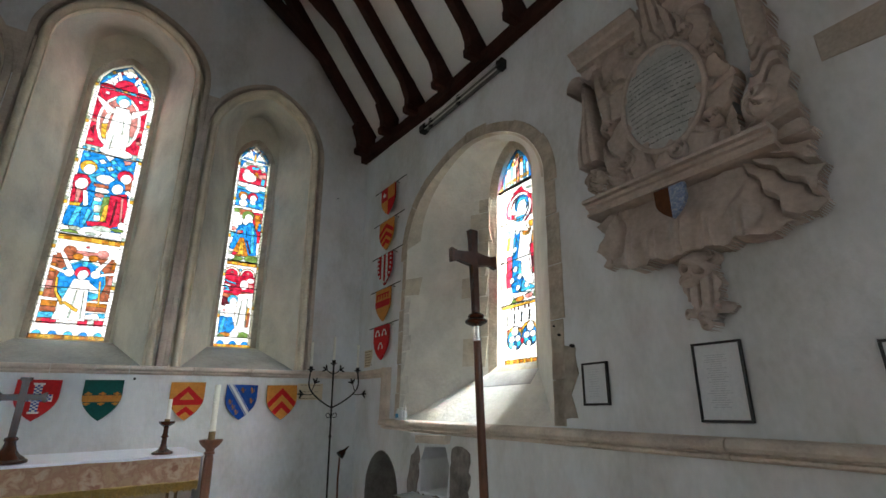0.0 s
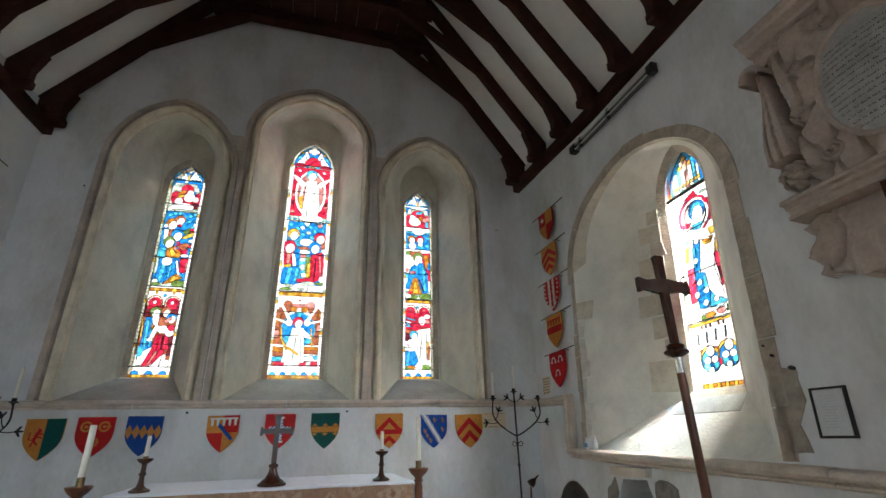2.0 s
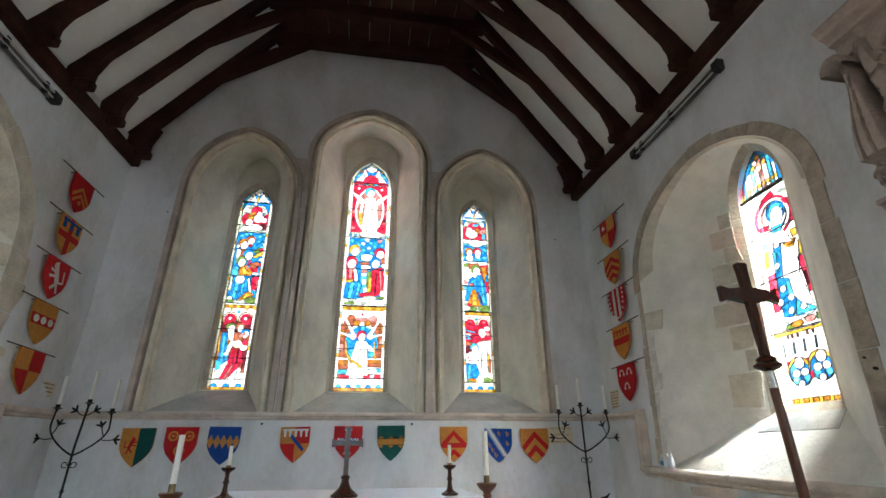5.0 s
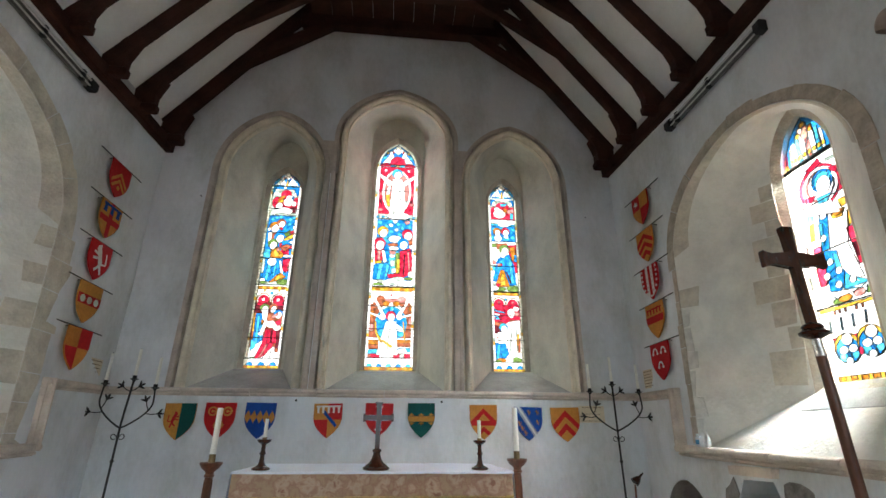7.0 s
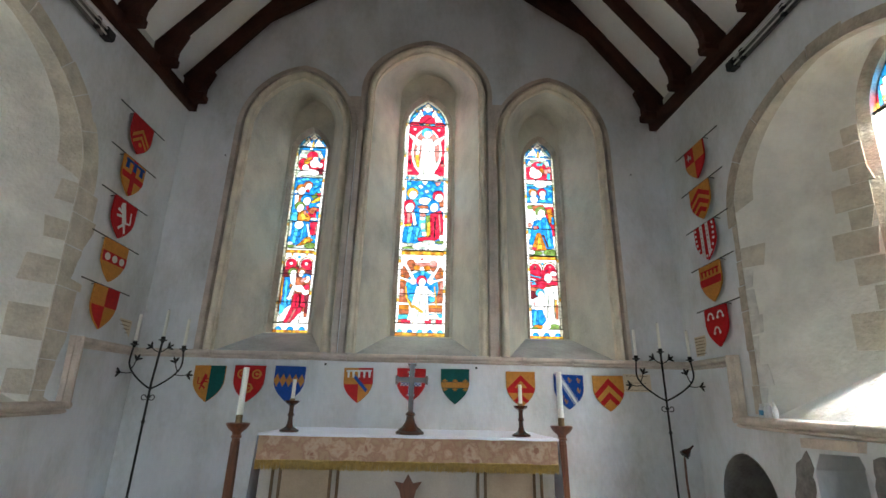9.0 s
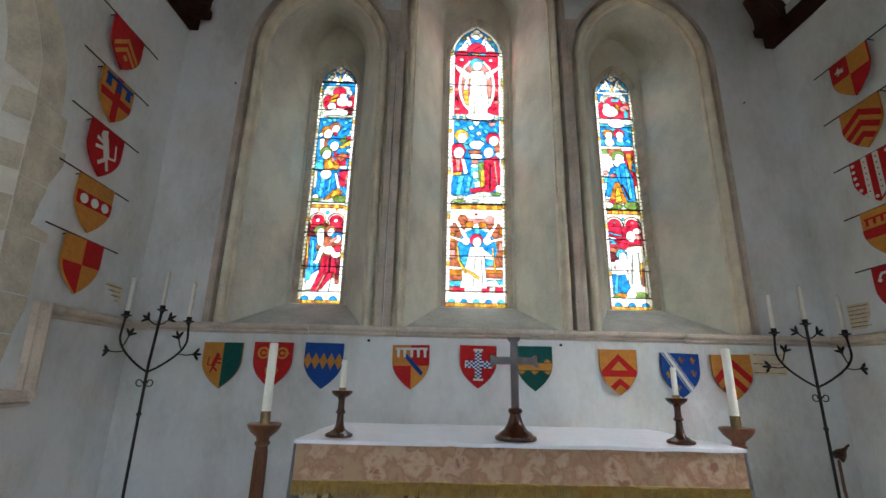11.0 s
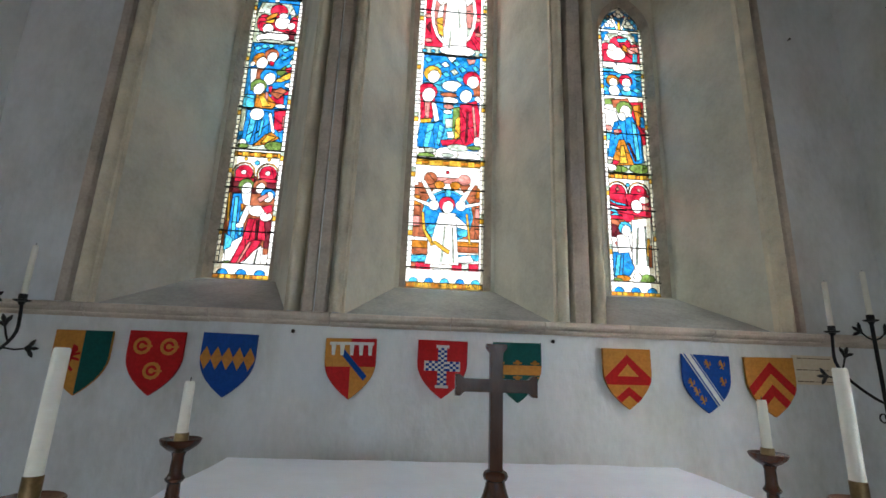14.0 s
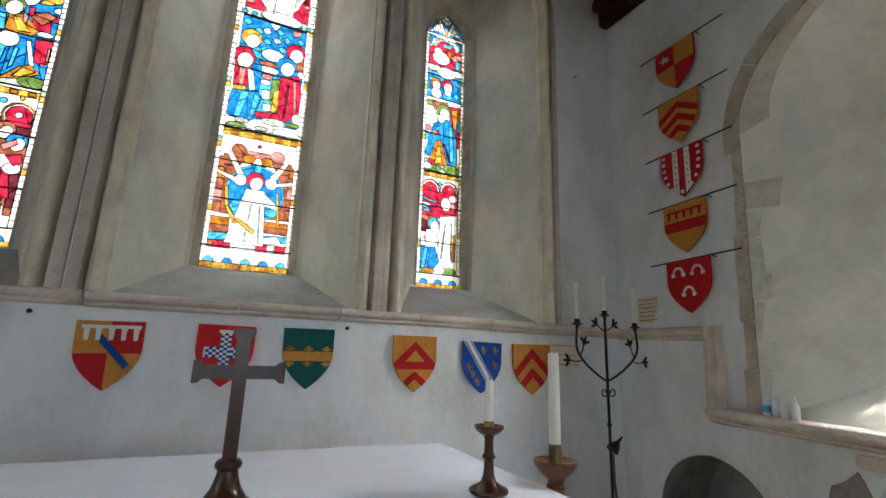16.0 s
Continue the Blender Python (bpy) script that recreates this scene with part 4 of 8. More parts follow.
    g.poly("P", (0.61, 0.478), (0.67, 0.479), (0.76, 0.396), (0.70, 0.390)), g.poly("R", (-0.25, 0.377), (0.33, 0.384), (0.42, 0.364), (-0.19, 0.362))
    g.poly("W", (-0.07, 0.401), (0.10, 0.403), (0.13, 0.386), (-0.04, 0.383)), g.oval("W", 0.78, 0.379, 0.11, 0.15, 0, 8), g.head("Y", -0.54, 0.565, 0.26)
    g.head("R", 0.59, 0.556, 0.26), g.head("R", -0.66, 0.511, 0.28), g.head("B", 0.40, 0.514, 0.26), g.box("W", -0.82, 0.326, 0.82, 0.352)
    g.oval("G", -0.62, 0.333, 0.25, 0.09, 0, 8), g.oval("W", -0.06, 0.342, 0.32, 0.19), g.oval("S", 0.25, 0.359, 0.32, 0.11, 0, 8)
    g.oval("W", 0.57, 0.335, 0.33, 0.14), g.oval("G", 0.70, 0.361, 0.21, 0.07, 0, 8), g.oval("S", -0.52, 0.348, 0.18, 0.08, 0, 8)
    g.oval("S", -0.03, 0.337, 0.18, 0.06, 0, 8), g.box("W", -0.9, 0.324, 0.9, 0.330)
    # upper panel: pale figure in an almond of light on red
    g.box("R", -0.82, 0.644, 0.82, 0.875), g.box("S", -0.82, 0.623, 0.82, 0.645), g.oval("L", -0.80, 0.632, 0.08, 0.06, 0, 6), g.oval("L", -0.56, 0.632, 0.08, 0.06, 0, 6)
    g.oval("L", -0.33, 0.632, 0.08, 0.06, 0, 6), g.oval("L", -0.09, 0.632, 0.08, 0.06, 0, 6), g.oval("L", 0.14, 0.632, 0.08, 0.06, 0, 6)
    g.oval("L", 0.38, 0.632, 0.08, 0.06, 0, 6), g.oval("L", 0.61, 0.632, 0.08, 0.06, 0, 6), g.oval("L", 0.85, 0.632, 0.08, 0.06, 0, 6)
    g.poly("D", (-0.80, 0.705), (-0.69, 0.722), (-0.65, 0.687)), g.poly("D", (0.64, 0.705), (0.76, 0.722), (0.79, 0.687)), g.oval("P", -0.75, 0.740, 0.11, 0.08, 0, 6)
    g.oval("P", 0.76, 0.693, 0.11, 0.08, 0, 6), g.oval("P", -0.71, 0.664, 0.11, 0.08, 0, 6), g.oval("P", 0.72, 0.740, 0.11, 0.08, 0, 6)
    g.oval("W", -0.55, 0.858, 0.07, 0.07, 0, 8), g.oval("W", 0.54, 0.858, 0.07, 0.07, 0, 8), g.oval("W", 0.01, 0.754, 0.69, 1.21, 0, 16)
    g.oval("P", 0.01, 0.754, 0.59, 1.11, 0, 16), g.oval("W", 0.01, 0.734, 0.49, 0.94, 0, 14), g.poly("P", (-0.29, 0.780), (-0.16, 0.792), (-0.21, 0.711), (-0.36, 0.705))
    g.poly("P", (0.36, 0.798), (0.50, 0.792), (0.54, 0.711), (0.40, 0.711)), g.poly("Y", (-0.51, 0.734), (-0.32, 0.740), (-0.28, 0.678), (-0.42, 0.687))
    g.poly("S", (0.44, 0.711), (0.53, 0.711), (0.48, 0.687), (0.43, 0.687)), g.poly("W", (-0.84, 0.843), (-0.66, 0.830), (-0.22, 0.810), (-0.37, 0.775), (-0.75, 0.818))
    g.poly("W", (0.91, 0.841), (0.69, 0.827), (0.31, 0.810), (0.40, 0.780), (0.78, 0.818)), g.poly("W", (-0.19, 0.815), (0.24, 0.815), (0.43, 0.705), (0.38, 0.635), (-0.30, 0.635), (-0.26, 0.705))
    g.oval("W", 0.14, 0.638, 0.53, 0.19), g.poly("S", (-0.08, 0.705), (-0.05, 0.705), (-0.08, 0.646), (-0.12, 0.646)), g.poly("S", (0.13, 0.769), (0.16, 0.769), (0.21, 0.711), (0.17, 0.711))
    g.head("L", 0.00, 0.843, 0.26)
    tracery(g, 0.878)
    g.oval("R", 0, 0.885, 0.40, 0.50, 0, 10, 0, 180)
    for s in (-1, 1):
        g.oval("R", s * 0.58, 0.878, 0.24, 0.20, 0, 8, 0, 180)
    g.border(0.12, 0.0125, "WWWWWSWWWWYW")
    g.foot(5, 0.014, 0.045)


def south_light(g):
    g.box("W", -1, 0, 1, 1)
    # lower panel: open tomb and crouching figure
    g.box("W", -0.86, 0.033, 0.86, 0.385), g.box("R", -0.86, 0.228, 0.86, 0.301), g.oval("Y", -0.51, 0.323, 0.46, 0.49), g.oval("W", -0.51, 0.323, 0.42, 0.43)
    g.oval("R", -0.52, 0.321, 0.36, 0.38), g.oval("P", -0.51, 0.332, 0.08, 0.08, 0, 8), g.oval("Y", 0.39, 0.323, 0.46, 0.49), g.oval("W", 0.39, 0.323, 0.42, 0.43)
    g.oval("R", 0.39, 0.321, 0.36, 0.38), g.oval("P", 0.40, 0.332, 0.08, 0.08, 0, 8), g.poly("R", (-0.87, 0.318), (0.83, 0.318), (0.80, 0.279), (-0.90, 0.279))
    g.box("Y", -0.86, 0.367, 0.86, 0.383), g.poly("O", (-0.79, 0.381), (-0.60, 0.381), (-0.60, 0.368), (-0.79, 0.368)), g.poly("O", (-0.24, 0.381), (-0.05, 0.381), (-0.06, 0.368), (-0.25, 0.368))
    g.poly("O", (0.30, 0.381), (0.49, 0.381), (0.48, 0.368), (0.29, 0.368)), g.poly("O", (0.78, 0.381), (0.97, 0.381), (0.96, 0.368), (0.77, 0.368))
    g.oval("L", -0.06, 0.348, 0.09, 0.09, 0, 8), g.poly("N", (0.13, 0.245), (0.82, 0.245), (0.79, 0.212), (0.10, 0.212)), g.poly("N", (-0.90, 0.234), (-0.28, 0.234), (-0.32, 0.184), (-0.93, 0.184))
    g.poly("L", (-0.91, 0.301), (-0.62, 0.290), (-0.62, 0.283), (-0.91, 0.292)), g.poly("L", (-0.62, 0.290), (-0.18, 0.284), (-0.18, 0.278), (-0.62, 0.283))
    g.poly("L", (-0.90, 0.270), (-0.56, 0.261), (-0.56, 0.254), (-0.91, 0.261)), g.poly("L", (-0.94, 0.245), (-0.64, 0.256), (-0.34, 0.245), (-0.65, 0.247))
    g.poly("W", (-0.92, 0.284), (-0.63, 0.274), (-0.18, 0.272), (-0.18, 0.263), (-0.64, 0.265), (-0.92, 0.276)), g.poly("G", (-0.96, 0.133), (-0.82, 0.133), (-0.87, 0.053), (-1.01, 0.053))
    g.oval("N", -0.76, 0.203, 0.40, 0.43), g.oval("D", -0.79, 0.191, 0.32, 0.37), g.poly("W", (-0.94, 0.178), (-0.19, 0.178), (-0.23, 0.131), (-0.97, 0.131))
    g.oval("P", -0.54, 0.158, 0.21, 0.13, 0, 8), g.oval("Y", -0.32, 0.150, 0.16, 0.11, 0, 8), g.poly("W", (0.01, 0.234), (0.82, 0.245), (0.76, 0.089), (-0.07, 0.080))
    g.poly("S", (0.23, 0.212), (0.28, 0.212), (0.14, 0.094), (0.06, 0.093)), g.poly("S", (0.53, 0.217), (0.58, 0.217), (0.60, 0.094), (0.53, 0.093))
    g.oval("W", 0.26, 0.279, 0.24, 0.30), g.oval("P", 0.63, 0.276, 0.16, 0.13, 0, 8), g.oval("W", 0.60, 0.301, 0.22, 0.16, 0, 8), g.poly("Y", (0.60, 0.178), (0.73, 0.178), (0.69, 0.122), (0.55, 0.122))
    g.poly("N", (0.66, 0.156), (0.79, 0.156), (0.74, 0.089), (0.60, 0.089)), g.poly("B", (-0.86, 0.131), (-0.22, 0.136), (0.02, 0.083), (-0.29, 0.053), (-0.96, 0.057))
    g.poly("L", (-0.69, 0.122), (-0.52, 0.124), (-0.64, 0.061), (-0.83, 0.059)), g.poly("W", (-0.65, 0.184), (-0.18, 0.191), (-0.07, 0.133), (-0.63, 0.128))
    g.head("L", -0.28, 0.207, 0.29), g.oval("O", -0.48, 0.053, 0.31, 0.13, 0, 8), g.oval("G", -0.75, 0.046, 0.26, 0.10, 0, 8), g.oval("G", 0.50, 0.053, 0.34, 0.21, 0, 8)
    g.oval("W", 0.11, 0.059, 0.18, 0.16, 0, 8)
    # middle panel: standing figure in blue
    g.box("W", -0.86, 0.388, 0.86, 0.657), g.box("S", -0.86, 0.388, 0.86, 0.430), g.poly("G", (-0.95, 0.642), (-0.38, 0.648), (-0.47, 0.625), (-0.90, 0.623))
    g.poly("N", (-0.56, 0.642), (0.19, 0.650), (0.31, 0.625), (-0.48, 0.612)), g.poly("R", (0.29, 0.637), (0.97, 0.642), (0.91, 0.489), (0.46, 0.482), (0.33, 0.570))
    g.poly("O", (0.38, 0.625), (0.73, 0.631), (0.81, 0.558), (0.52, 0.553)), g.poly("B", (0.69, 0.586), (0.89, 0.586), (0.85, 0.547), (0.66, 0.547))
    g.poly("P", (0.79, 0.614), (0.92, 0.617), (0.92, 0.587), (0.80, 0.583)), g.poly("L", (-0.95, 0.525), (-0.59, 0.525), (-0.64, 0.452), (-1.00, 0.452))
    g.poly("W", (-0.89, 0.494), (-0.66, 0.500), (-0.71, 0.469), (-0.88, 0.467)), g.poly("B", (-0.44, 0.570), (0.34, 0.586), (0.66, 0.525), (0.74, 0.426), (0.41, 0.420), (-0.84, 0.441), (-0.70, 0.508))
    g.poly("L", (0.28, 0.570), (0.47, 0.558), (0.56, 0.435), (0.39, 0.431)), g.poly("L", (-0.35, 0.547), (-0.18, 0.553), (-0.37, 0.514), (-0.52, 0.502))
    g.poly("D", (0.05, 0.491), (0.14, 0.491), (0.41, 0.430), (0.33, 0.429)), g.poly("O", (-0.33, 0.500), (-0.08, 0.502), (0.29, 0.415), (-0.72, 0.411))
    g.poly("Y", (-0.26, 0.480), (-0.12, 0.482), (-0.00, 0.422), (-0.35, 0.417)), g.poly("W", (-0.95, 0.609), (-0.39, 0.601), (-0.28, 0.570), (-0.88, 0.542))
    g.oval("P", -0.77, 0.540, 0.20, 0.14, 0, 8), g.oval("R", -0.31, 0.530, 0.14, 0.11, 0, 8), g.poly("P", (-0.53, 0.534), (-0.30, 0.538), (-0.29, 0.519), (-0.51, 0.516))
    g.head("G", -0.00, 0.612, 0.37), g.oval("W", -0.12, 0.583, 0.17, 0.22, 0, 8), g.oval("G", -0.40, 0.400, 0.41, 0.16), g.oval("G", 0.50, 0.404, 0.46, 0.22)
    g.poly("R", (-0.60, 0.430), (-0.34, 0.426), (-0.49, 0.411), (-0.70, 0.413)), g.oval("W", -0.73, 0.404, 0.25, 0.16, 0, 8), g.box("B", -0.86, 0.658, 0.86, 0.744)
    g.poly("L", (-0.91, 0.724), (-0.67, 0.734), (-0.48, 0.723), (-0.69, 0.714)), g.poly("L", (0.52, 0.726), (0.76, 0.736), (0.95, 0.725), (0.74, 0.716))
    g.poly("L", (0.41, 0.681), (0.65, 0.691), (0.84, 0.680), (0.63, 0.671)), g.poly("L", (-1.01, 0.681), (-0.78, 0.691), (-0.59, 0.680), (-0.79, 0.671))
    g.poly("L", (-0.33, 0.732), (-0.09, 0.742), (0.10, 0.731), (-0.11, 0.722)), g.head("O", -0.45, 0.713, 0.29), g.head("R", 0.14, 0.715, 0.31)
    g.oval("W", -0.40, 0.676, 0.26, 0.26, 0, 10), g.oval("L", 0.14, 0.675, 0.26, 0.23, 0, 8), g.oval("W", 0.17, 0.686, 0.17, 0.14, 0, 8)
    # upper panel: pale figures on cloud
    g.box("S", -0.86, 0.744, 0.86, 0.894), g.oval("R", -0.65, 0.821, 0.29, 0.49), g.oval("R", -0.00, 0.849, 0.52, 0.50), g.oval("R", 0.69, 0.816, 0.35, 0.58)
    g.poly("R", (-0.79, 0.827), (1.04, 0.827), (1.00, 0.784), (-0.82, 0.784)), g.box("L", -0.86, 0.746, 0.86, 0.757), g.oval("W", 0.07, 0.762, 0.49, 0.29)
    g.oval("W", -0.57, 0.773, 0.37, 0.17, 0, 8), g.oval("W", 0.65, 0.769, 0.37, 0.17, 0, 8), g.oval("W", -0.22, 0.816, 0.44, 0.35)
    g.oval("W", -0.38, 0.840, 0.20, 0.20, 0, 10), g.poly("O", (0.15, 0.855), (0.42, 0.838), (0.34, 0.821), (0.05, 0.832)), g.poly("P", (0.28, 0.838), (0.80, 0.849), (0.85, 0.825), (0.40, 0.816))
    g.poly("L", (-0.13, 0.874), (0.39, 0.881), (0.23, 0.863), (-0.10, 0.860)), g.poly("L", (0.55, 0.821), (0.77, 0.821), (0.74, 0.788), (0.52, 0.788))
    g.poly("B", (-0.95, 0.900), (-0.48, 0.900), (-0.81, 0.858)), g.poly("W", (-0.74, 0.863), (-0.63, 0.892), (-0.44, 0.869)), g.poly("B", (0.99, 0.900), (0.52, 0.900), (0.79, 0.858))
    g.poly("W", (0.72, 0.863), (0.66, 0.892), (0.44, 0.869)), g.oval("W", 0.01, 0.894, 0.10, 0.09, 0, 8)
    tracery(g, 0.908)
    g.border()
    g.foot(3)


def side_light(g):
    g.box("W", -1, 0, 1, 1)
    # foot: yellow band of writing and two blue trefoils under small columns
    g.poly("Y", (-0.81, 0.021), (0.98, 0.019), (0.96, 0.000), (-0.81, 0.001)), g.poly("O", (-0.75, 0.018), (-0.54, 0.018), (-0.55, 0.006), (-0.75, 0.005))
    g.poly("O", (-0.41, 0.018), (-0.20, 0.018), (-0.21, 0.006), (-0.41, 0.005)), g.poly("O", (-0.07, 0.017), (0.14, 0.018), (0.13, 0.006), (-0.08, 0.004))
    g.poly("O", (0.27, 0.017), (0.48, 0.017), (0.47, 0.006), (0.26, 0.004)), g.poly("O", (0.61, 0.016), (0.82, 0.017), (0.80, 0.005), (0.60, 0.004))
    g.poly("R", (-0.69, 0.145), (0.95, 0.147), (0.94, 0.120), (-0.67, 0.120)), g.oval("Y", -0.28, 0.106, 0.44, 0.46), g.oval("B", -0.29, 0.100, 0.38, 0.39)
    g.oval("W", -0.25, 0.135, 0.19, 0.18, 0, 8), g.oval("L", -0.46, 0.081, 0.15, 0.15, 0, 8), g.oval("L", -0.08, 0.085, 0.13, 0.14, 0, 8)
    g.oval("W", -0.42, 0.102, 0.16, 0.12, 0, 8), g.oval("W", -0.12, 0.103, 0.15, 0.12, 0, 8), g.oval("W", -0.31, 0.066, 0.13, 0.11, 0, 8)
    g.oval("Y", 0.48, 0.116, 0.44, 0.46), g.oval("B", 0.47, 0.110, 0.38, 0.39), g.oval("W", 0.53, 0.144, 0.19, 0.18, 0, 8), g.oval("L", 0.29, 0.091, 0.15, 0.15, 0, 8)
    g.oval("L", 0.68, 0.095, 0.13, 0.14, 0, 8), g.oval("W", 0.34, 0.112, 0.16, 0.12, 0, 8), g.oval("W", 0.64, 0.113, 0.15, 0.12, 0, 8)
    g.oval("W", 0.43, 0.077, 0.13, 0.11, 0, 8), g.oval("R", 0.11, 0.092, 0.08, 0.12, 0, 8), g.poly("L", (-0.69, 0.205), (-0.64, 0.205), (-0.66, 0.162), (-0.71, 0.162))
    g.poly("L", (-0.30, 0.208), (-0.25, 0.208), (-0.28, 0.166), (-0.33, 0.166)), g.poly("L", (0.09, 0.211), (0.14, 0.211), (0.10, 0.169), (0.05, 0.169))
    g.poly("L", (0.50, 0.213), (0.55, 0.213), (0.50, 0.172), (0.45, 0.172)), g.poly("L", (0.87, 0.216), (0.92, 0.216), (0.87, 0.175), (0.82, 0.175))
    g.poly("N", (-0.47, 0.237), (-0.41, 0.237), (-0.41, 0.221), (-0.47, 0.221)), g.poly("N", (-0.29, 0.237), (-0.23, 0.237), (-0.23, 0.221), (-0.29, 0.221))
    g.poly("N", (-0.09, 0.237), (-0.03, 0.237), (-0.04, 0.221), (-0.10, 0.221)), g.poly("N", (0.26, 0.237), (0.32, 0.237), (0.32, 0.221), (0.25, 0.221))
    g.poly("N", (0.46, 0.237), (0.52, 0.237), (0.51, 0.222), (0.45, 0.222)), g.poly("Y", (-0.94, 0.247), (0.98, 0.247), (0.97, 0.237), (-0.93, 0.234))
    # a tall figure in white with a starred blue mantle, red behind
    g.poly("P", (-1.01, 0.479), (-0.83, 0.484), (-0.87, 0.446), (-1.02, 0.443)), g.poly("Y", (-1.00, 0.316), (-0.90, 0.319), (-0.92, 0.257), (-1.03, 0.255))
    g.oval("S", -0.52, 0.272, 0.26, 0.15, 0, 8), g.oval("G", -0.21, 0.261, 0.20, 0.10, 0, 8), g.oval("O", 0.03, 0.266, 0.24, 0.11, 0, 8)
    g.oval("P", 0.50, 0.272, 0.20, 0.12, 0, 8), g.poly("G", (0.76, 0.287), (0.95, 0.290), (0.95, 0.265), (0.72, 0.261)), g.poly("R", (-0.66, 0.469), (-0.36, 0.470), (-0.39, 0.411), (-0.69, 0.393))
    g.poly("R", (-0.71, 0.393), (-0.33, 0.410), (-0.47, 0.325), (-0.70, 0.326)), g.poly("O", (-0.60, 0.561), (-0.40, 0.564), (-0.51, 0.498), (-0.68, 0.498))
    g.poly("R", (0.60, 0.495), (0.92, 0.495), (0.94, 0.367), (0.73, 0.360)), g.poly("D", (0.68, 0.436), (0.77, 0.436), (0.78, 0.387), (0.71, 0.385))
    g.poly("Y", (0.77, 0.551), (0.93, 0.558), (0.93, 0.505), (0.70, 0.498)), g.poly("W", (0.14, 0.572), (0.77, 0.551), (0.55, 0.439), (0.77, 0.315), (0.37, 0.327), (-0.12, 0.421))
    g.poly("B", (-0.13, 0.615), (0.19, 0.609), (-0.08, 0.449), (-0.36, 0.447)), g.poly("L", (-0.26, 0.550), (-0.13, 0.547), (-0.24, 0.467), (-0.33, 0.468))
    g.poly("B", (-0.32, 0.449), (0.13, 0.432), (0.16, 0.358), (-0.42, 0.329)), g.poly("L", (-0.03, 0.428), (0.11, 0.420), (0.16, 0.358), (-0.03, 0.354))
    g.poly("B", (-0.40, 0.338), (0.20, 0.362), (0.41, 0.323), (-0.12, 0.292), (-0.39, 0.300)), g.poly("L", (0.21, 0.357), (0.39, 0.331), (0.87, 0.301), (0.60, 0.286), (0.06, 0.292))
    g.poly("W", (-0.62, 0.308), (-0.12, 0.294), (0.88, 0.297), (0.86, 0.284), (-0.17, 0.275), (-0.61, 0.291)), g.poly("Y", (0.21, 0.569), (0.72, 0.567), (0.57, 0.540), (0.26, 0.546))
    g.oval("O", 0.45, 0.561, 0.20, 0.10, 0, 8), g.poly("L", (0.16, 0.596), (0.50, 0.587), (0.37, 0.564), (0.15, 0.569)), g.poly("L", (-0.58, 0.612), (-0.35, 0.613), (-0.43, 0.568), (-0.61, 0.573))
    g.poly("L", (-0.12, 0.648), (0.44, 0.642), (0.20, 0.605), (-0.13, 0.614)), g.poly("Y", (0.57, 0.604), (0.82, 0.603), (0.80, 0.575), (0.62, 0.572))
    g.oval("W", 0.05, 0.615, 0.12, 0.12, 0, 8), g.oval("W", -0.04, 0.572, 0.12, 0.12, 0, 8), g.oval("W", -0.21, 0.493, 0.12, 0.12, 0, 8)
    g.oval("W", -0.19, 0.402, 0.12, 0.12, 0, 8), g.oval("W", 0.04, 0.363, 0.12, 0.12, 0, 8), g.oval("W", 0.40, 0.320, 0.12, 0.12, 0, 8)
    g.oval("W", -0.07, 0.316, 0.12, 0.12, 0, 8), g.oval("W", -0.39, 0.356, 0.12, 0.12, 0, 8), g.oval("R", 0.07, 0.686, 0.78, 0.78, 0, 16)
    g.oval("W", 0.10, 0.686, 0.67, 0.68, 0, 16), g.oval("P", 0.11, 0.687, 0.54, 0.56, 0, 14), g.oval("W", 0.14, 0.688, 0.48, 0.50, 0, 14)
    g.poly("W", (-0.64, 0.655), (0.35, 0.616), (0.58, 0.557), (-0.67, 0.602)), g.poly("R", (-0.50, 0.669), (-0.12, 0.660), (-0.28, 0.641), (-0.56, 0.647))
    g.poly("R", (0.70, 0.651), (0.96, 0.651), (0.85, 0.634), (0.70, 0.635)), g.poly("L", (-0.10, 0.647), (0.44, 0.642), (0.23, 0.617), (-0.09, 0.623))
    g.poly("R", (-0.29, 0.771), (0.26, 0.794), (0.36, 0.771), (-0.07, 0.757)), g.poly("R", (0.53, 0.737), (0.90, 0.727), (0.76, 0.703), (0.60, 0.717))
    g.poly("S", (0.44, 0.777), (0.82, 0.770), (0.83, 0.760), (0.47, 0.766)), g.oval("B", 0.22, 0.702, 0.40, 0.39, 0, 14), g.oval("L", 0.22, 0.702, 0.31, 0.32, 0, 10)
    g.oval("W", 0.23, 0.685, 0.26, 0.32)
    g.box("B", -1, 0.818, 1, 1.01)
    for x, c, w in ((-0.66, "P", 0.06), (-0.50, "W", 0.09), (-0.32, "L", 0.07), (-0.14, "W", 0.09), (0.06, "P", 0.08), (0.25, "W", 0.09), (0.44, "L", 0.07), (0.60, "W", 0.06)):
        g.box(c, x - w, 0.82, x + w, 0.975 - abs(x) * 0.12), g.oval("Y", x, 0.84, 0.08, 0.10, n=6)
    g.oval("P", 0, 0.92, 0.14, 0.2, n=8), g.oval("Y", 0, 0.965, 0.13, 0.12, n=8), g.oval("Y", -0.25, 0.93, 0.1, 0.12, n=8), g.oval("O", 0.25, 0.93, 0.1, 0.12, n=8)
    for s in (-1, 1):
        for i in range(7):
            t0, t1 = i / 7, (i + 1) / 7
            e = lambda t, k: (s * k * math.cos(t * 1.25), 0.80 + 0.2 * math.sin(t * 1.57) * (k + 1) / 2)
            g.poly("R" if i % 2 else "O", e(t0, 1.02), e(t1, 1.02), e(t1, 0.86), e(t0, 0.86))
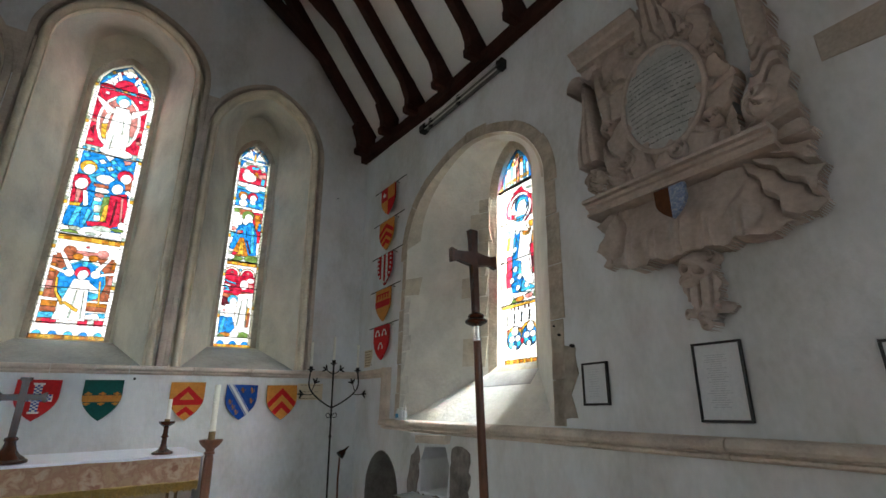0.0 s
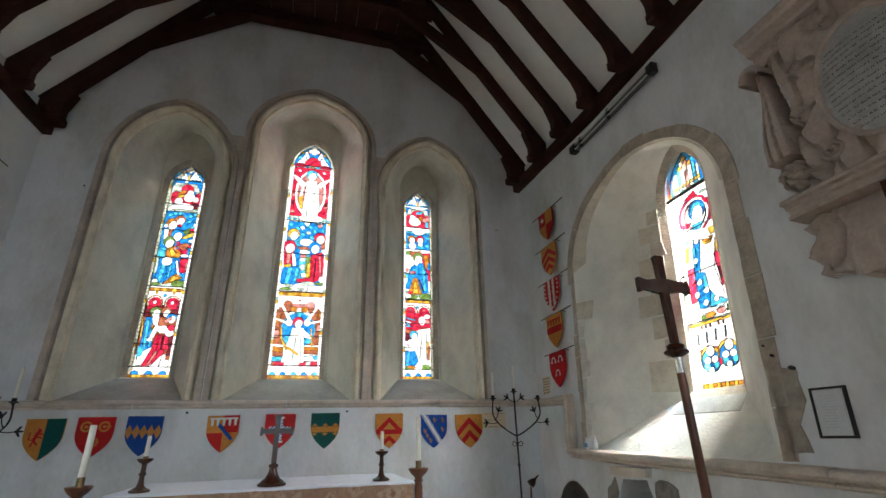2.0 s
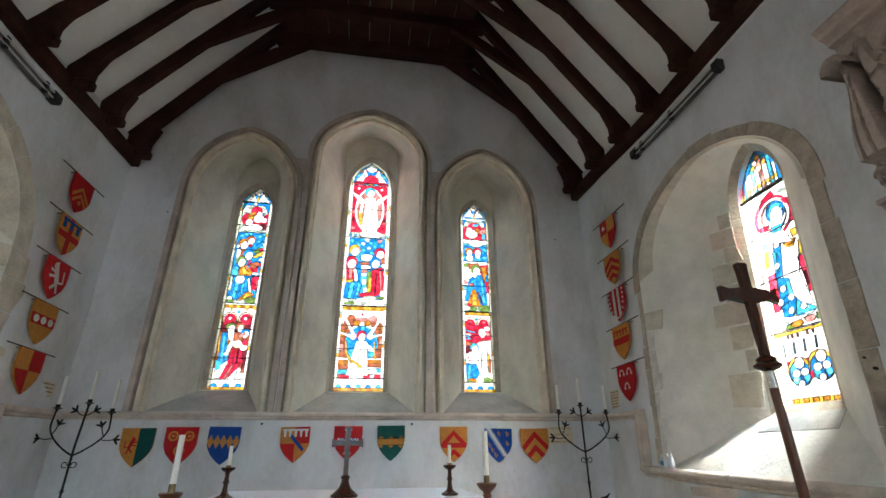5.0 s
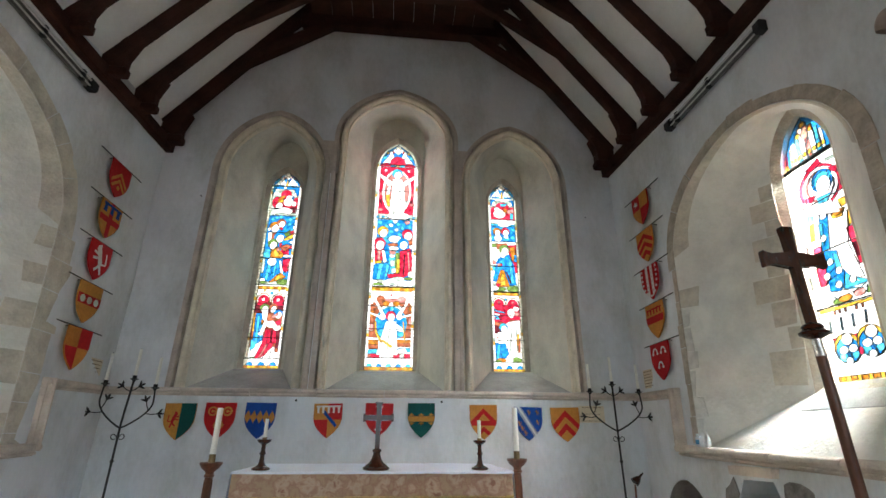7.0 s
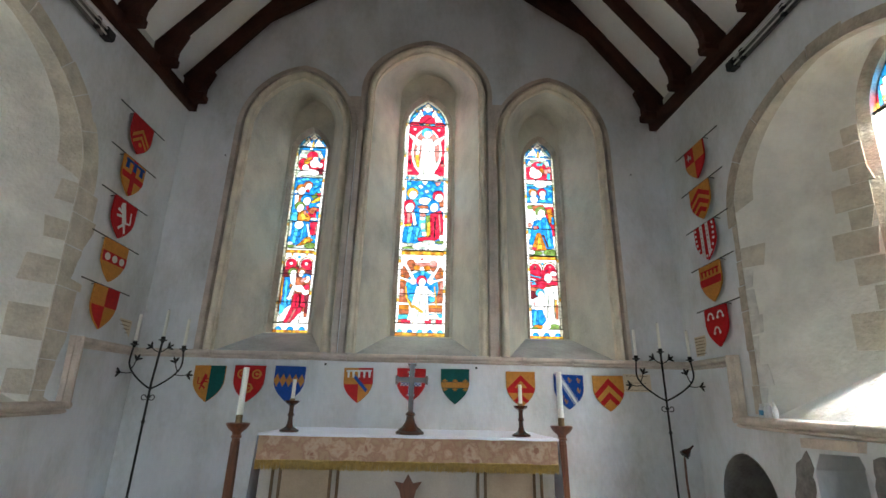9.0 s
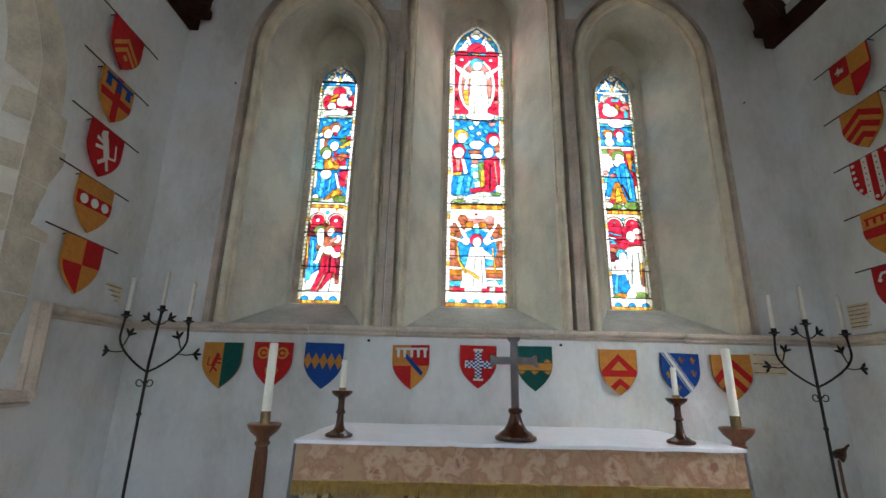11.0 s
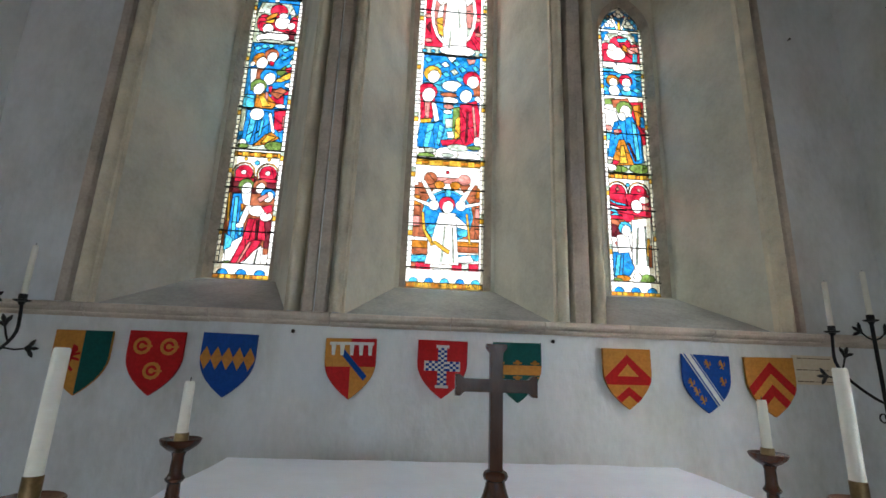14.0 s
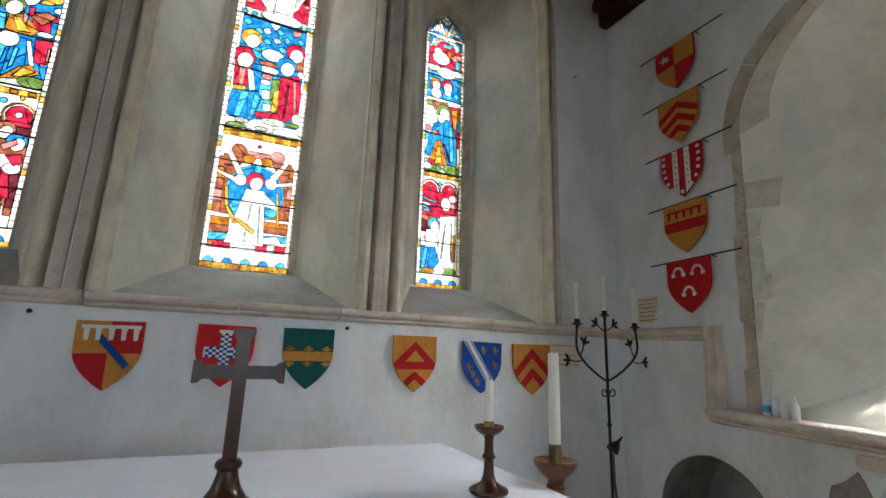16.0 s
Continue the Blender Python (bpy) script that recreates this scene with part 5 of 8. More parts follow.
    for i in range(14):
        for s in (-1, 1):
            g.box("WWSWW"[i % 5], s * 0.9 if s < 0 else 0.88, 0.25 + i * 0.0405, -1 if s < 0 else 1, 0.25 + (i + 1) * 0.0405)


# the light of the three east lancets and of the side window
GLAZED = [
    ("window_1", LIGHTS[0][5:], north_light, (0.042, 0.135, 0.265, 0.385, 0.52, 0.655, 0.785, 0.915), "tall stained-glass lancet with red and blue figures"),
    ("window_2", LIGHTS[1][5:], middle_light, (0.048, 0.155, 0.245, 0.325, 0.48, 0.622, 0.755, 0.885), "tallest stained-glass lancet with a pale robed figure"),
    ("window_3", LIGHTS[2][5:], south_light, (0.042, 0.145, 0.265, 0.385, 0.52, 0.655, 0.78, 0.905), "tall stained-glass lancet with a figure in blue"),
]
for i, (name, row, fill, bars, label) in enumerate(GLAZED):
    c, h, f, s, a = row
    win = empty_thing(name, (c, GLASS_E, f), label, "stained-glass window", "east lancets", "structure")
    g = Glazing(h, a - f)
    fill(g)
    g.build(win, light_outline(row), lambda u, v, d: Vector((u, d, v)), bars, random.Random(i))


def side_window(name, place_wall, row, fill, bars, label, seed, d0=0.54):
    c, h, f, s, a = row
    at = place_wall(c, f, d0)
    win = empty_thing(name, at, label, "stained-glass window", "", "structure")
    g = Glazing(h, a - f)
    fill(g)
    east_sign = -1 if place_wall is south_at else 1
    g.build(win, light_outline(row), lambda u, v, d: place_wall(c + east_sign * u, f + v, d0 + d) - at, bars, random.Random(seed))


S_ROW, N_ROW = (3.07, 0.23, 1.72, 3.36, 3.80), (3.00, 0.23, 1.72, 3.36, 3.80)


def plain_light(g):
    for i in range(12):
        for j in range(3):
            g.box("WSWWLW"[(i * 3 + j * 2) % 6], -1 + j * 2 / 3, i / 12, -1 + (j + 1) * 2 / 3, (i + 1) / 12)


side_window("window_4", south_at, S_ROW, side_light, (0.25, 0.445, 0.63), "stained-glass window of a figure in a blue mantle", 7)
side_window("window_5", north_at, N_ROW, plain_light, (0.25, 0.5, 0.75), "plain leaded window in the opposite wall", 8)


def glass_text(parent_name, body, size, at):
    """Painted lettering in the foot of a light."""
    cu = bpy.data.curves.new("lettering", "FONT")
    cu.body, cu.size, cu.align_x, cu.extrude = body, size, "CENTER", 0.001
    tmp = new("lettering", cu)
    bpy.context.view_layer.update()
    me = bpy.data.meshes.new_from_object(tmp.evaluated_get(bpy.context.evaluated_depsgraph_get()))
    bpy.data.objects.remove(tmp)
    me.materials.clear()
    me.materials.append(LEAD)
    ob = new("lettering", me)
    ob.parent = scene.objects[parent_name]
    ob.matrix_basis = pose(*at, 90, 0, 0)
    tagged(ob, "dark painted letters on yellow glass")


glass_text("window_1", "TO·THE", 0.045, (0.02, -0.006, 0.001))
glass_text("window_2", "GLORY·OF·GOD·AND", 0.060, (0, -0.006, 0.002))
# the iron bar across the head of the south window
bm = bmesh.new()
tube(bm, [south_at(2.80, 3.385, 0.515), south_at(3.34, 3.385, 0.515)], 0.014, 8)
thing("window_bar", bm, IRON, "thick dark bar across the south window head", "window bar", kind="structure")

# pale bright sky outside the windows
BACKDROP, bn, bb = nodes_of("bright_sky")
bb.inputs["Base Color"].default_value = (0, 0, 0, 1)
bb.inputs["Emission Color"].default_value, bb.inputs["Emission Strength"].default_value = (0.99, 1.0, 0.99, 1), 1.15
SUNNY = BACKDROP.copy()
SUNNY.node_tree.nodes["Principled BSDF"].inputs["Emission Strength"].default_value = 1.35
for n, lo, hi in (("east", (-4.5, 8.0, 2.2), (4.5, 8.02, 8.2)), ("south", (6.2, 3.6, 1.9), (6.22, 7.6, 6.6)), ("north", (-6.22, 0.0, 2.2), (-6.2, 7.0, 7.0))):
    bm = bmesh.new()
    box(bm, lo, hi)
    thing("backdrop", bm, SUNNY if n == "south" else BACKDROP, "bright hazy sky beyond the windows", "sky", kind="structure")
# ---- painted shields ----
PAINT = {
    "O": surface("ochre_paint", (0.58, 0.25, 0.05), 0.55, vary=0.15, scale=20, bump=0.05, spec=0.15), "R": surface("red_paint", (0.52, 0.014, 0.016), 0.55, vary=0.2, scale=20, bump=0.05, spec=0.15),
    "B": surface("blue_paint", (0.008, 0.065, 0.32), 0.55, vary=0.2, scale=20, bump=0.05, spec=0.15), "G": surface("dark_green_paint", (0.004, 0.085, 0.075), 0.55, vary=0.2, scale=20, bump=0.05, spec=0.15),
    "W": surface("white_paint", (0.74, 0.74, 0.71), 0.6, vary=0.1, scale=20, bump=0.05, spec=0.15), "K": surface("dark_brown_paint", (0.10, 0.035, 0.012), 0.6, vary=0.2, scale=20, bump=0.05, spec=0.15),
}


def heater(w, h):
    """Outline of a shield hanging from the middle of its top edge, anticlockwise."""
    right = [(w / 2, 0), (w / 2, -0.38 * h)]
    for i in range(1, 8):
        t = i / 8
        right.append((w / 2 * (1 - t ** 2.1), -h * (0.38 + 0.62 * t)))
    return [(-u, v) for u, v in right] + [(0, -h)] + right[::-1]


class Shield:
    """A board cut to a shield, its charges laid on it as thin painted pieces."""

    def __init__(self, w, h, field, thing_label, group, name="heraldic_shield", thick=0.016):
        self.w, self.h, self.thick, self.layer = w, h, thick, 0
        self.outline = heater(w, h)
        self.ob = empty_thing(name, (0, 0, 0), thing_label, "shield", group)
        bm = bmesh.new()
        prism(bm, self.outline, 0.0, thick, lambda u, v, d: Vector((u, d, v)))
        part("board", bm, PAINT[field], self.ob)

    def lay(self, name, colour, *polys, each=0):
        """Convex pieces in shares of the width (-0.5 to 0.5) and the height (0 to -1); each: how many make one charge (0: all)."""
        self.layer += 1
        each = each or len(polys)
        for k in range(0, len(polys), each):
            bm = bmesh.new()
            for pts in polys[k:k + each]:
                p = [(x * self.w, y * self.h) for x, y in pts]
                if sum(p[i - 1][0] * p[i][1] - p[i][0] * p[i - 1][1] for i in range(len(p))) < 0:
                    p = p[::-1]
                q = carve(p, self.outline)[0]
                if len(q) > 2 and area_of(q) > 1e-7:
                    prism(bm, q, -0.0012 * self.layer - 0.001, 0.0, lambda u, v, d: Vector((u, d, v)))
            part(name, bm, PAINT[colour], self.ob)
        return self


def rect(x0, y0, x1, y1):
    return [(x0, y0), (x1, y0), (x1, y1), (x0, y1)]


def disc(x, y, r, n=12, squash=0.85):
    return [(x + r * math.cos(2 * math.pi * i / n), y + r * squash * math.sin(2 * math.pi * i / n)) for i in range(n)]


def bar(a, b, w):
    t = Vector((b[0] - a[0], b[1] - a[1])).normalized() * w / 2
    return [(a[0] - t.y, a[1] + t.x), (b[0] - t.y, b[1] + t.x), (b[0] + t.y, b[1] - t.x), (a[0] + t.y, a[1] - t.x)]


def chevron(y, w=0.16, rise=0.42):
    return [[(0, y), (0, y - w * 1.3), (-0.55, y - rise - w * 1.3), (-0.55, y - rise)], [(0, y), (0.55, y - rise), (0.55, y - rise - w * 1.3), (0, y - w * 1.3)]]


def beast(x, y, s, flip=1):
    """A rampant beast as plain strokes."""
    b = lambda x0, y0, x1, y1, w: bar((x + flip * s * x0, y + s * y0), (x + flip * s * x1, y + s * y1), w * s)
    return [disc(x - flip * s * 0.15, y + s * 0.35, 0.14 * s, 8), b(-0.1, 0.3, 0.1, -0.2, 0.22), b(-0.05, 0.15, -0.4, 0.22, 0.09), b(0, 0.05, -0.4, -0.02, 0.09), b(0.1, -0.18, -0.2, -0.42, 0.1), b(0.08, -0.2, 0.2, -0.5, 0.1), b(0.12, -0.15, 0.42, -0.1, 0.06), b(0.42, -0.1, 0.36, 0.3, 0.06), b(-0.25, 0.42, -0.05, 0.5, 0.08)]


def star(x, y, r):
    return [[(x, y), (x + r * math.cos(a + 0.63), y + r * 0.45 * 0.85 * 0 + 0.4 * r * math.sin(a + 0.63)), (x + r * math.cos(a), y + r * 0.85 * math.sin(a))] for a in [math.pi / 2 + 2 * math.pi * i / 5 for i in range(5)]] + [disc(x, y, r * 0.45, 10)]


def quarters(s, colour):
    return s.lay("quarter", colour, rect(0, 0, 0.5, -0.47), rect(-0.5, -0.47, 0, -1), each=1)


SHW, SHH = 0.285, 0.330
EAST_GROUP, SIDE_GROUP = "shields under the east windows", "shields on the side walls"
e = []
s = Shield(SHW, SHH, "O", "ochre and dark green shield with a red beast", EAST_GROUP).lay("half", "G", rect(0.02, 0, 0.5, -1)); e.append(s.lay("beast", "R", *beast(-0.17, -0.45, 0.42, -1)))
s = Shield(SHW, SHH, "R", "red shield with three ochre wheels", EAST_GROUP).lay("wheel", "O", disc(-0.24, -0.24, 0.16), disc(0.24, -0.24, 0.16), disc(0, -0.62, 0.16), each=1)
s.lay("wheel_ring", "R", disc(-0.24, -0.24, 0.10), disc(0.24, -0.24, 0.10), disc(0, -0.62, 0.10), each=1)
e.append(s.lay("hub", "O", disc(-0.24, -0.24, 0.05), bar((-0.24, -0.24), (-0.06, -0.24), 0.03), disc(0.24, -0.24, 0.05), bar((0.24, -0.24), (0.42, -0.24), 0.03), disc(0, -0.62, 0.05), bar((0, -0.62), (0.18, -0.62), 0.03), each=2))
s = Shield(SHW, SHH, "B", "blue shield with a row of ochre lozenges", EAST_GROUP)
e.append(s.lay("lozenge", "O", *[[(x, -0.22), (x + 0.11, -0.40), (x, -0.58), (x - 0.11, -0.40)] for x in (-0.40, -0.2, 0, 0.2, 0.40)], each=1))
s = quarters(Shield(0.275, 0.32, "O", "quartered ochre and red shield with white label", EAST_GROUP), "R").lay("bend", "B", bar((-0.16, -0.22), (0.30, -0.66), 0.10))
e.append(s.lay("label", "W", rect(-0.42, -0.06, 0.45, -0.11), *[[(x - 0.045, -0.10), (x + 0.045, -0.10), (x + 0.03, -0.28), (x - 0.03, -0.28)] for x in (-0.34, -0.17, 0.02, 0.2, 0.38)]))
s = Shield(0.275, 0.31, "R", "red shield with a blue and white chequered cross", EAST_GROUP).lay("cross", "W", rect(-0.09, -0.13, 0.09, -0.77), rect(-0.36, -0.36, -0.09, -0.53), rect(0.09, -0.36, 0.36, -0.53), rect(-0.13, -0.08, 0.13, -0.13), rect(-0.13, -0.77, 0.13, -0.82))
squares = [rect(-0.09 + 0.06 * c, -0.13 - 0.04 * r, -0.03 + 0.06 * c, -0.17 - 0.04 * r) for r in range(16) for c in range(3) if (r + c) % 2]
squares += [rect(x, -0.36 - 0.0425 * r, x + 0.06, -0.4025 - 0.0425 * r) for k, x in enumerate((-0.33, -0.27, -0.21, -0.15, 0.09, 0.15, 0.21, 0.27)) for r in range(4) if (r + k) % 2]
e.append(s.lay("chequer", "B", *squares, each=1))
s = Shield(0.272, 0.325, "G", "dark green shield with an ochre band", EAST_GROUP).lay("band", "O", rect(-0.5, -0.38, 0.5, -0.54))
e.append(s.lay("fleur", "O", *[q for x in (-0.36, 0.0, 0.36) for y, w in ((-0.335, -0.345), (-0.59, -0.58)) for q in (disc(x, y, 0.05, 8), bar((x - 0.09, w), (x + 0.09, w), 0.03))], each=2))
s = Shield(0.28, 0.33, "O", "ochre shield with red triangle and chevron", EAST_GROUP).lay("triangle", "R", [(0, -0.10), (-0.5, -0.50), (-0.5, -0.60), (0.5, -0.60), (0.5, -0.50)])
s.lay("inner_triangle", "O", [(0, -0.26), (-0.22, -0.46), (0.22, -0.46)])
e.append(s.lay("chevron", "R", *chevron(-0.63, 0.11, 0.38)))
s = Shield(0.285, 0.32, "B", "blue shield with a white diagonal band", EAST_GROUP).lay("bend", "W", bar((-0.45, 0.08), (0.35, -0.95), 0.17)).lay("stripe", "B", bar((-0.45 + 0.05, 0.08 + 0.03), (0.35 + 0.05, -0.92), 0.022))
s.lay("stripe", "B", bar((-0.45 - 0.05, 0.06), (0.35 - 0.05, -0.98), 0.022))
e.append(s.lay("beast", "O", *[q for x, y in ((0.02, -0.16), (0.32, -0.16), (0.32, -0.45), (-0.34, -0.5), (-0.24, -0.64), (-0.12, -0.78)) for q in beast(x, y, 0.15)], each=9))
s = Shield(0.30, 0.33, "O", "ochre shield with two red chevrons", EAST_GROUP)
e.append(s.lay("chevron", "R", *chevron(-0.08, 0.15, 0.5), *chevron(-0.46, 0.15, 0.5), each=2))
for s, x, z in zip(e, (-1.948, -1.577, -1.20, -0.556, -0.052, 0.366, 0.998, 1.468, 1.852), (1.652, 1.662, 1.665, 1.664, 1.672, 1.677, 1.667, 1.65, 1.65)):
    s.ob.matrix_world = pose(x, 5.19, z - 0.003, 0, random.Random(int(x * 99)).uniform(-1.5, 1.5), 0)

side_s, side_n = [], []
W2, H2 = 0.315, 0.345
s = quarters(Shield(W2, H2, "R", "quartered red and ochre shield with a white star", SIDE_GROUP), "O"); side_s.append(s.lay("star", "W", *star(-0.25, -0.24, 0.12)))
side_s.append(Shield(W2, H2, "O", "ochre shield with three red chevrons", SIDE_GROUP).lay("chevron", "R", *chevron(-0.10, 0.11, 0.30), *chevron(-0.36, 0.11, 0.30), *chevron(-0.62, 0.11, 0.30), each=2))
s = Shield(W2, H2, "R", "red shield with white stripes and roundels", SIDE_GROUP).lay("stripe", "W", rect(-0.20, 0, -0.07, -1), rect(0.09, 0, 0.22, -1), each=1)
side_s.append(s.lay("roundel", "W", *[disc(x, y, 0.045, 8) for x, y in ((-0.42, -0.08), (-0.43, -0.22), (-0.42, -0.36), (-0.40, -0.5), (-0.34, -0.66), (-0.24, -0.80), (0.42, -0.08), (0.43, -0.22), (0.42, -0.36), (0.40, -0.5), (0.34, -0.66), (0.24, -0.80), (0, -0.9))], each=1).lay("dot", "R", *[disc(x, -0.1 - 0.13 * i, 0.02, 6) for x in (-0.135, 0.155) for i in range(6)], each=1))
s = Shield(W2, H2, "O", "ochre shield with a red band and red label", SIDE_GROUP).lay("band", "R", rect(-0.5, -0.36, 0.5, -0.56))
side_s.append(s.lay("label", "R", rect(-0.42, -0.14, 0.42, -0.18), *[rect(x - 0.03, -0.17, x + 0.03, -0.30) for x in (-0.36, -0.18, 0, 0.18, 0.36)]))
s = Shield(W2, H2, "R", "red shield with three small white arches", SIDE_GROUP)
side_s.append(s.lay("small_arch", "W", *[q for x, y in ((-0.22, -0.22), (0.22, -0.22), (0, -0.60)) for q in (bar((x - 0.12, y), (x - 0.05, y + 0.08), 0.045), bar((x - 0.05, y + 0.08), (x + 0.05, y + 0.08), 0.045), bar((x + 0.05, y + 0.08), (x + 0.12, y), 0.045), disc(x - 0.12, y - 0.05, 0.05, 8), disc(x + 0.12, y - 0.05, 0.05, 8))], each=5))
s = Shield(W2, H2, "R", "red shield with ochre chevrons", SIDE_GROUP); side_n.append(s.lay("chevron", "O", *[[(q[0] * 0.72, q[1]) for q in p] for p in chevron(-0.25, 0.08, 0.3) + chevron(-0.45, 0.08, 0.3)], each=2).lay("disc", "O", disc(0, -0.72, 0.07)))
s = Shield(W2, H2, "O", "ochre shield with a red cross and blue label", SIDE_GROUP).lay("cross", "R", rect(-0.09, 0, 0.09, -1), rect(-0.5, -0.42, 0.5, -0.58))
side_n.append(s.lay("label", "B", rect(-0.42, -0.06, 0.45, -0.13), *[[(x - 0.06, -0.12), (x + 0.06, -0.12), (x + 0.08, -0.32), (x - 0.08, -0.32)] for x in (-0.32, 0, 0.32)]))
side_n.append(Shield(W2, H2, "R", "red shield with a white rampant beast", SIDE_GROUP).lay("beast", "W", *beast(0, -0.45, 0.75)))
s = Shield(W2, H2, "O", "ochre shield with three white discs on red", SIDE_GROUP).lay("band", "R", rect(-0.5, -0.30, 0.5, -0.55)); side_n.append(s.lay("disc", "W", disc(-0.3, -0.425, 0.11), disc(0, -0.425, 0.11), disc(0.3, -0.425, 0.11), each=1))
side_n.append(quarters(Shield(W2, H2, "O", "quartered ochre and red shield", SIDE_GROUP), "R"))
TOPS = (3.815, 3.39, 2.985, 2.595, 2.20)
for group, place, turn, dy in ((side_s, south_at, -90, 0.01), (side_n, north_at, 90, -0.02)):
    for i, (s, z) in enumerate(zip(group, TOPS)):
        p = place(4.52 + dy, z + 0.012, -0.062)
        tip = math.degrees(math.atan(SIDE_LEAN * 0.44)) * (1 if turn < 0 else -1)
        s.ob.matrix_world = Matrix.Translation(p) @ pose(0, 0, 0, 0, tip * 0.5, 0) @ pose(0, 0, 0, 0, 0, turn)
        bm = bmesh.new()
        y0, y1 = 4.16, 4.83
        tube(bm, [place(y0, z + 0.016, -0.055), place(y1, z + 0.016, -0.055)], 0.005, 6)
        for y in (4.36, 4.66):
            tube(bm, [place(y, z + 0.016, -0.055), place(y, z + 0.004, 0.02)], 0.004, 6)
        thing("shield_rail", bm, IRON, "thin dark iron rail carrying a shield on the side wall", "rail", "shield rails")

# ---- altar ----
AZ, STEP = 1.150, 0.145
BROCADE, bnt, bbs = nodes_of("brocade")
n, l = bnt.nodes, bnt.links
tc, vo, no, rp = n.new("ShaderNodeTexCoord"), n.new("ShaderNodeTexVoronoi"), n.new("ShaderNodeTexNoise"), n.new("ShaderNodeValToRGB")
vo.inputs["Scale"].default_value, no.inputs["Scale"].default_value, no.inputs["Detail"].default_value = 11, 20, 8
no.inputs["Distortion"].default_value = 0.7
mx = n.new("ShaderNodeMath")
mx.operation = "MULTIPLY_ADD"
mx.inputs[1].default_value = 0.55
l.new(tc.outputs["Object"], vo.inputs[0]), l.new(tc.outputs["Object"], no.inputs[0]), l.new(vo.outputs["Distance"], mx.inputs[0]), l.new(no.outputs[0], mx.inputs[2]), l.new(mx.outputs[0], rp.inputs[0])
for pos, col in ((0.50, (0.30, 0.14, 0.09)), (0.60, (0.46, 0.30, 0.20)), (0.68, (0.50, 0.37, 0.26)), (0.74, (0.48, 0.32, 0.21)), (0.84, (0.36, 0.20, 0.13))):
    el = rp.color_ramp.elements.new(pos)
    el.color = (*col, 1)
rp.color_ramp.elements[0].color, rp.color_ramp.elements[-1].color = (0.22, 0.10, 0.06, 1), (0.42, 0.28, 0.17, 1)
l.new(rp.outputs[0], bbs.inputs["Base Color"])
bp = n.new("ShaderNodeBump")
bp.inputs["Strength"].default_value, bp.inputs["Distance"].default_value = 0.5, 0.01
l.new(no.outputs[0], bp.inputs["Height"]), l.new(bp.outputs[0], bbs.inputs["Normal"])
bbs.inputs["Roughness"].default_value = 0.6
FRONTAL = surface("cream_frontal", (0.55, 0.50, 0.44), 0.8, vary=0.12, scale=6, bump=0.2, grain=200)
PANEL = surface("tan_panel_cloth", (0.40, 0.31, 0.22), 0.8, vary=0.15, scale=8, bump=0.2, grain=200)
GOLD = surface("gold_fringe", (0.55, 0.38, 0.12), 0.5, vary=0.35, scale=40, bump=0.4, grain=150, spec=0.6)
BRAID = surface("brown_braid", (0.16, 0.10, 0.05), 0.7, vary=0.3, scale=60, bump=0.3)

altar = empty_thing("altar", (-0.01, 3.72, STEP), "altar table hung with a cream frontal and gold fringe", "altar")
hw, dp, top = 0.915, 0.90, AZ - STEP
bm = bmesh.new()
box(bm, (-hw + 0.03, 0.03, 0), (hw - 0.03, dp - 0.02, top - 0.012), 0.004)
part("table_body", bm, OAK, altar)
bm = bmesh.new()
cols = 60
rows_ = [(top - 0.16, 0.002), (0.5, 0.006), (0.02, 0.01)]
grid = [[bm.verts.new((-hw + 0.01 + (2 * hw - 0.02) * i / cols, 0.022 - amp * (1 + math.sin(i * 1.1) * 0.6 + math.sin(i * 0.37)), z)) for i in range(cols + 1)] for z, amp in rows_]
for a, b in zip(grid, grid[1:]):
    for i in range(cols):
        bm.faces.new((a[i], a[i + 1], b[i + 1], b[i]))
part("frontal", bm, FRONTAL, altar, "cream cloth frontal", smooth=True)
for x in (-0.62, 0.62):
    bm = bmesh.new()
    box(bm, (x - 0.14, -0.012, 0.03), (x + 0.14, -0.006, top - 0.17))
    part("frontal_panel", bm, PANEL, altar, "tan woven panel")
    for s in (-1, 1):
        for k in (0, 1):
            bm = bmesh.new()
            box(bm, (x + s * 0.15 + k * 0.045 * s - 0.009, -0.018, 0.03), (x + s * 0.15 + k * 0.045 * s + 0.009, -0.0122, top - 0.165), 0.002)
            part("braid", bm, BRAID, altar)
bm = bmesh.new()
for pts in ([(-0.035, 0.0), (0.035, 0.0), (0.05, 0.06), (-0.05, 0.06)], [(-0.05, 0.06), (0.05, 0.06), (0.085, 0.11), (0.03, 0.10), (0.0, 0.15), (-0.03, 0.10), (-0.085, 0.11)], [(-0.02, -0.4), (0.02, -0.4), (0.02, 0.0), (-0.02, 0.0)]):
    prism(bm, [(u, v + 0.64) for u, v in pts], -0.016, -0.008)
part("emblem", bm, OAK, altar, "embroidered rust-coloured crown emblem")
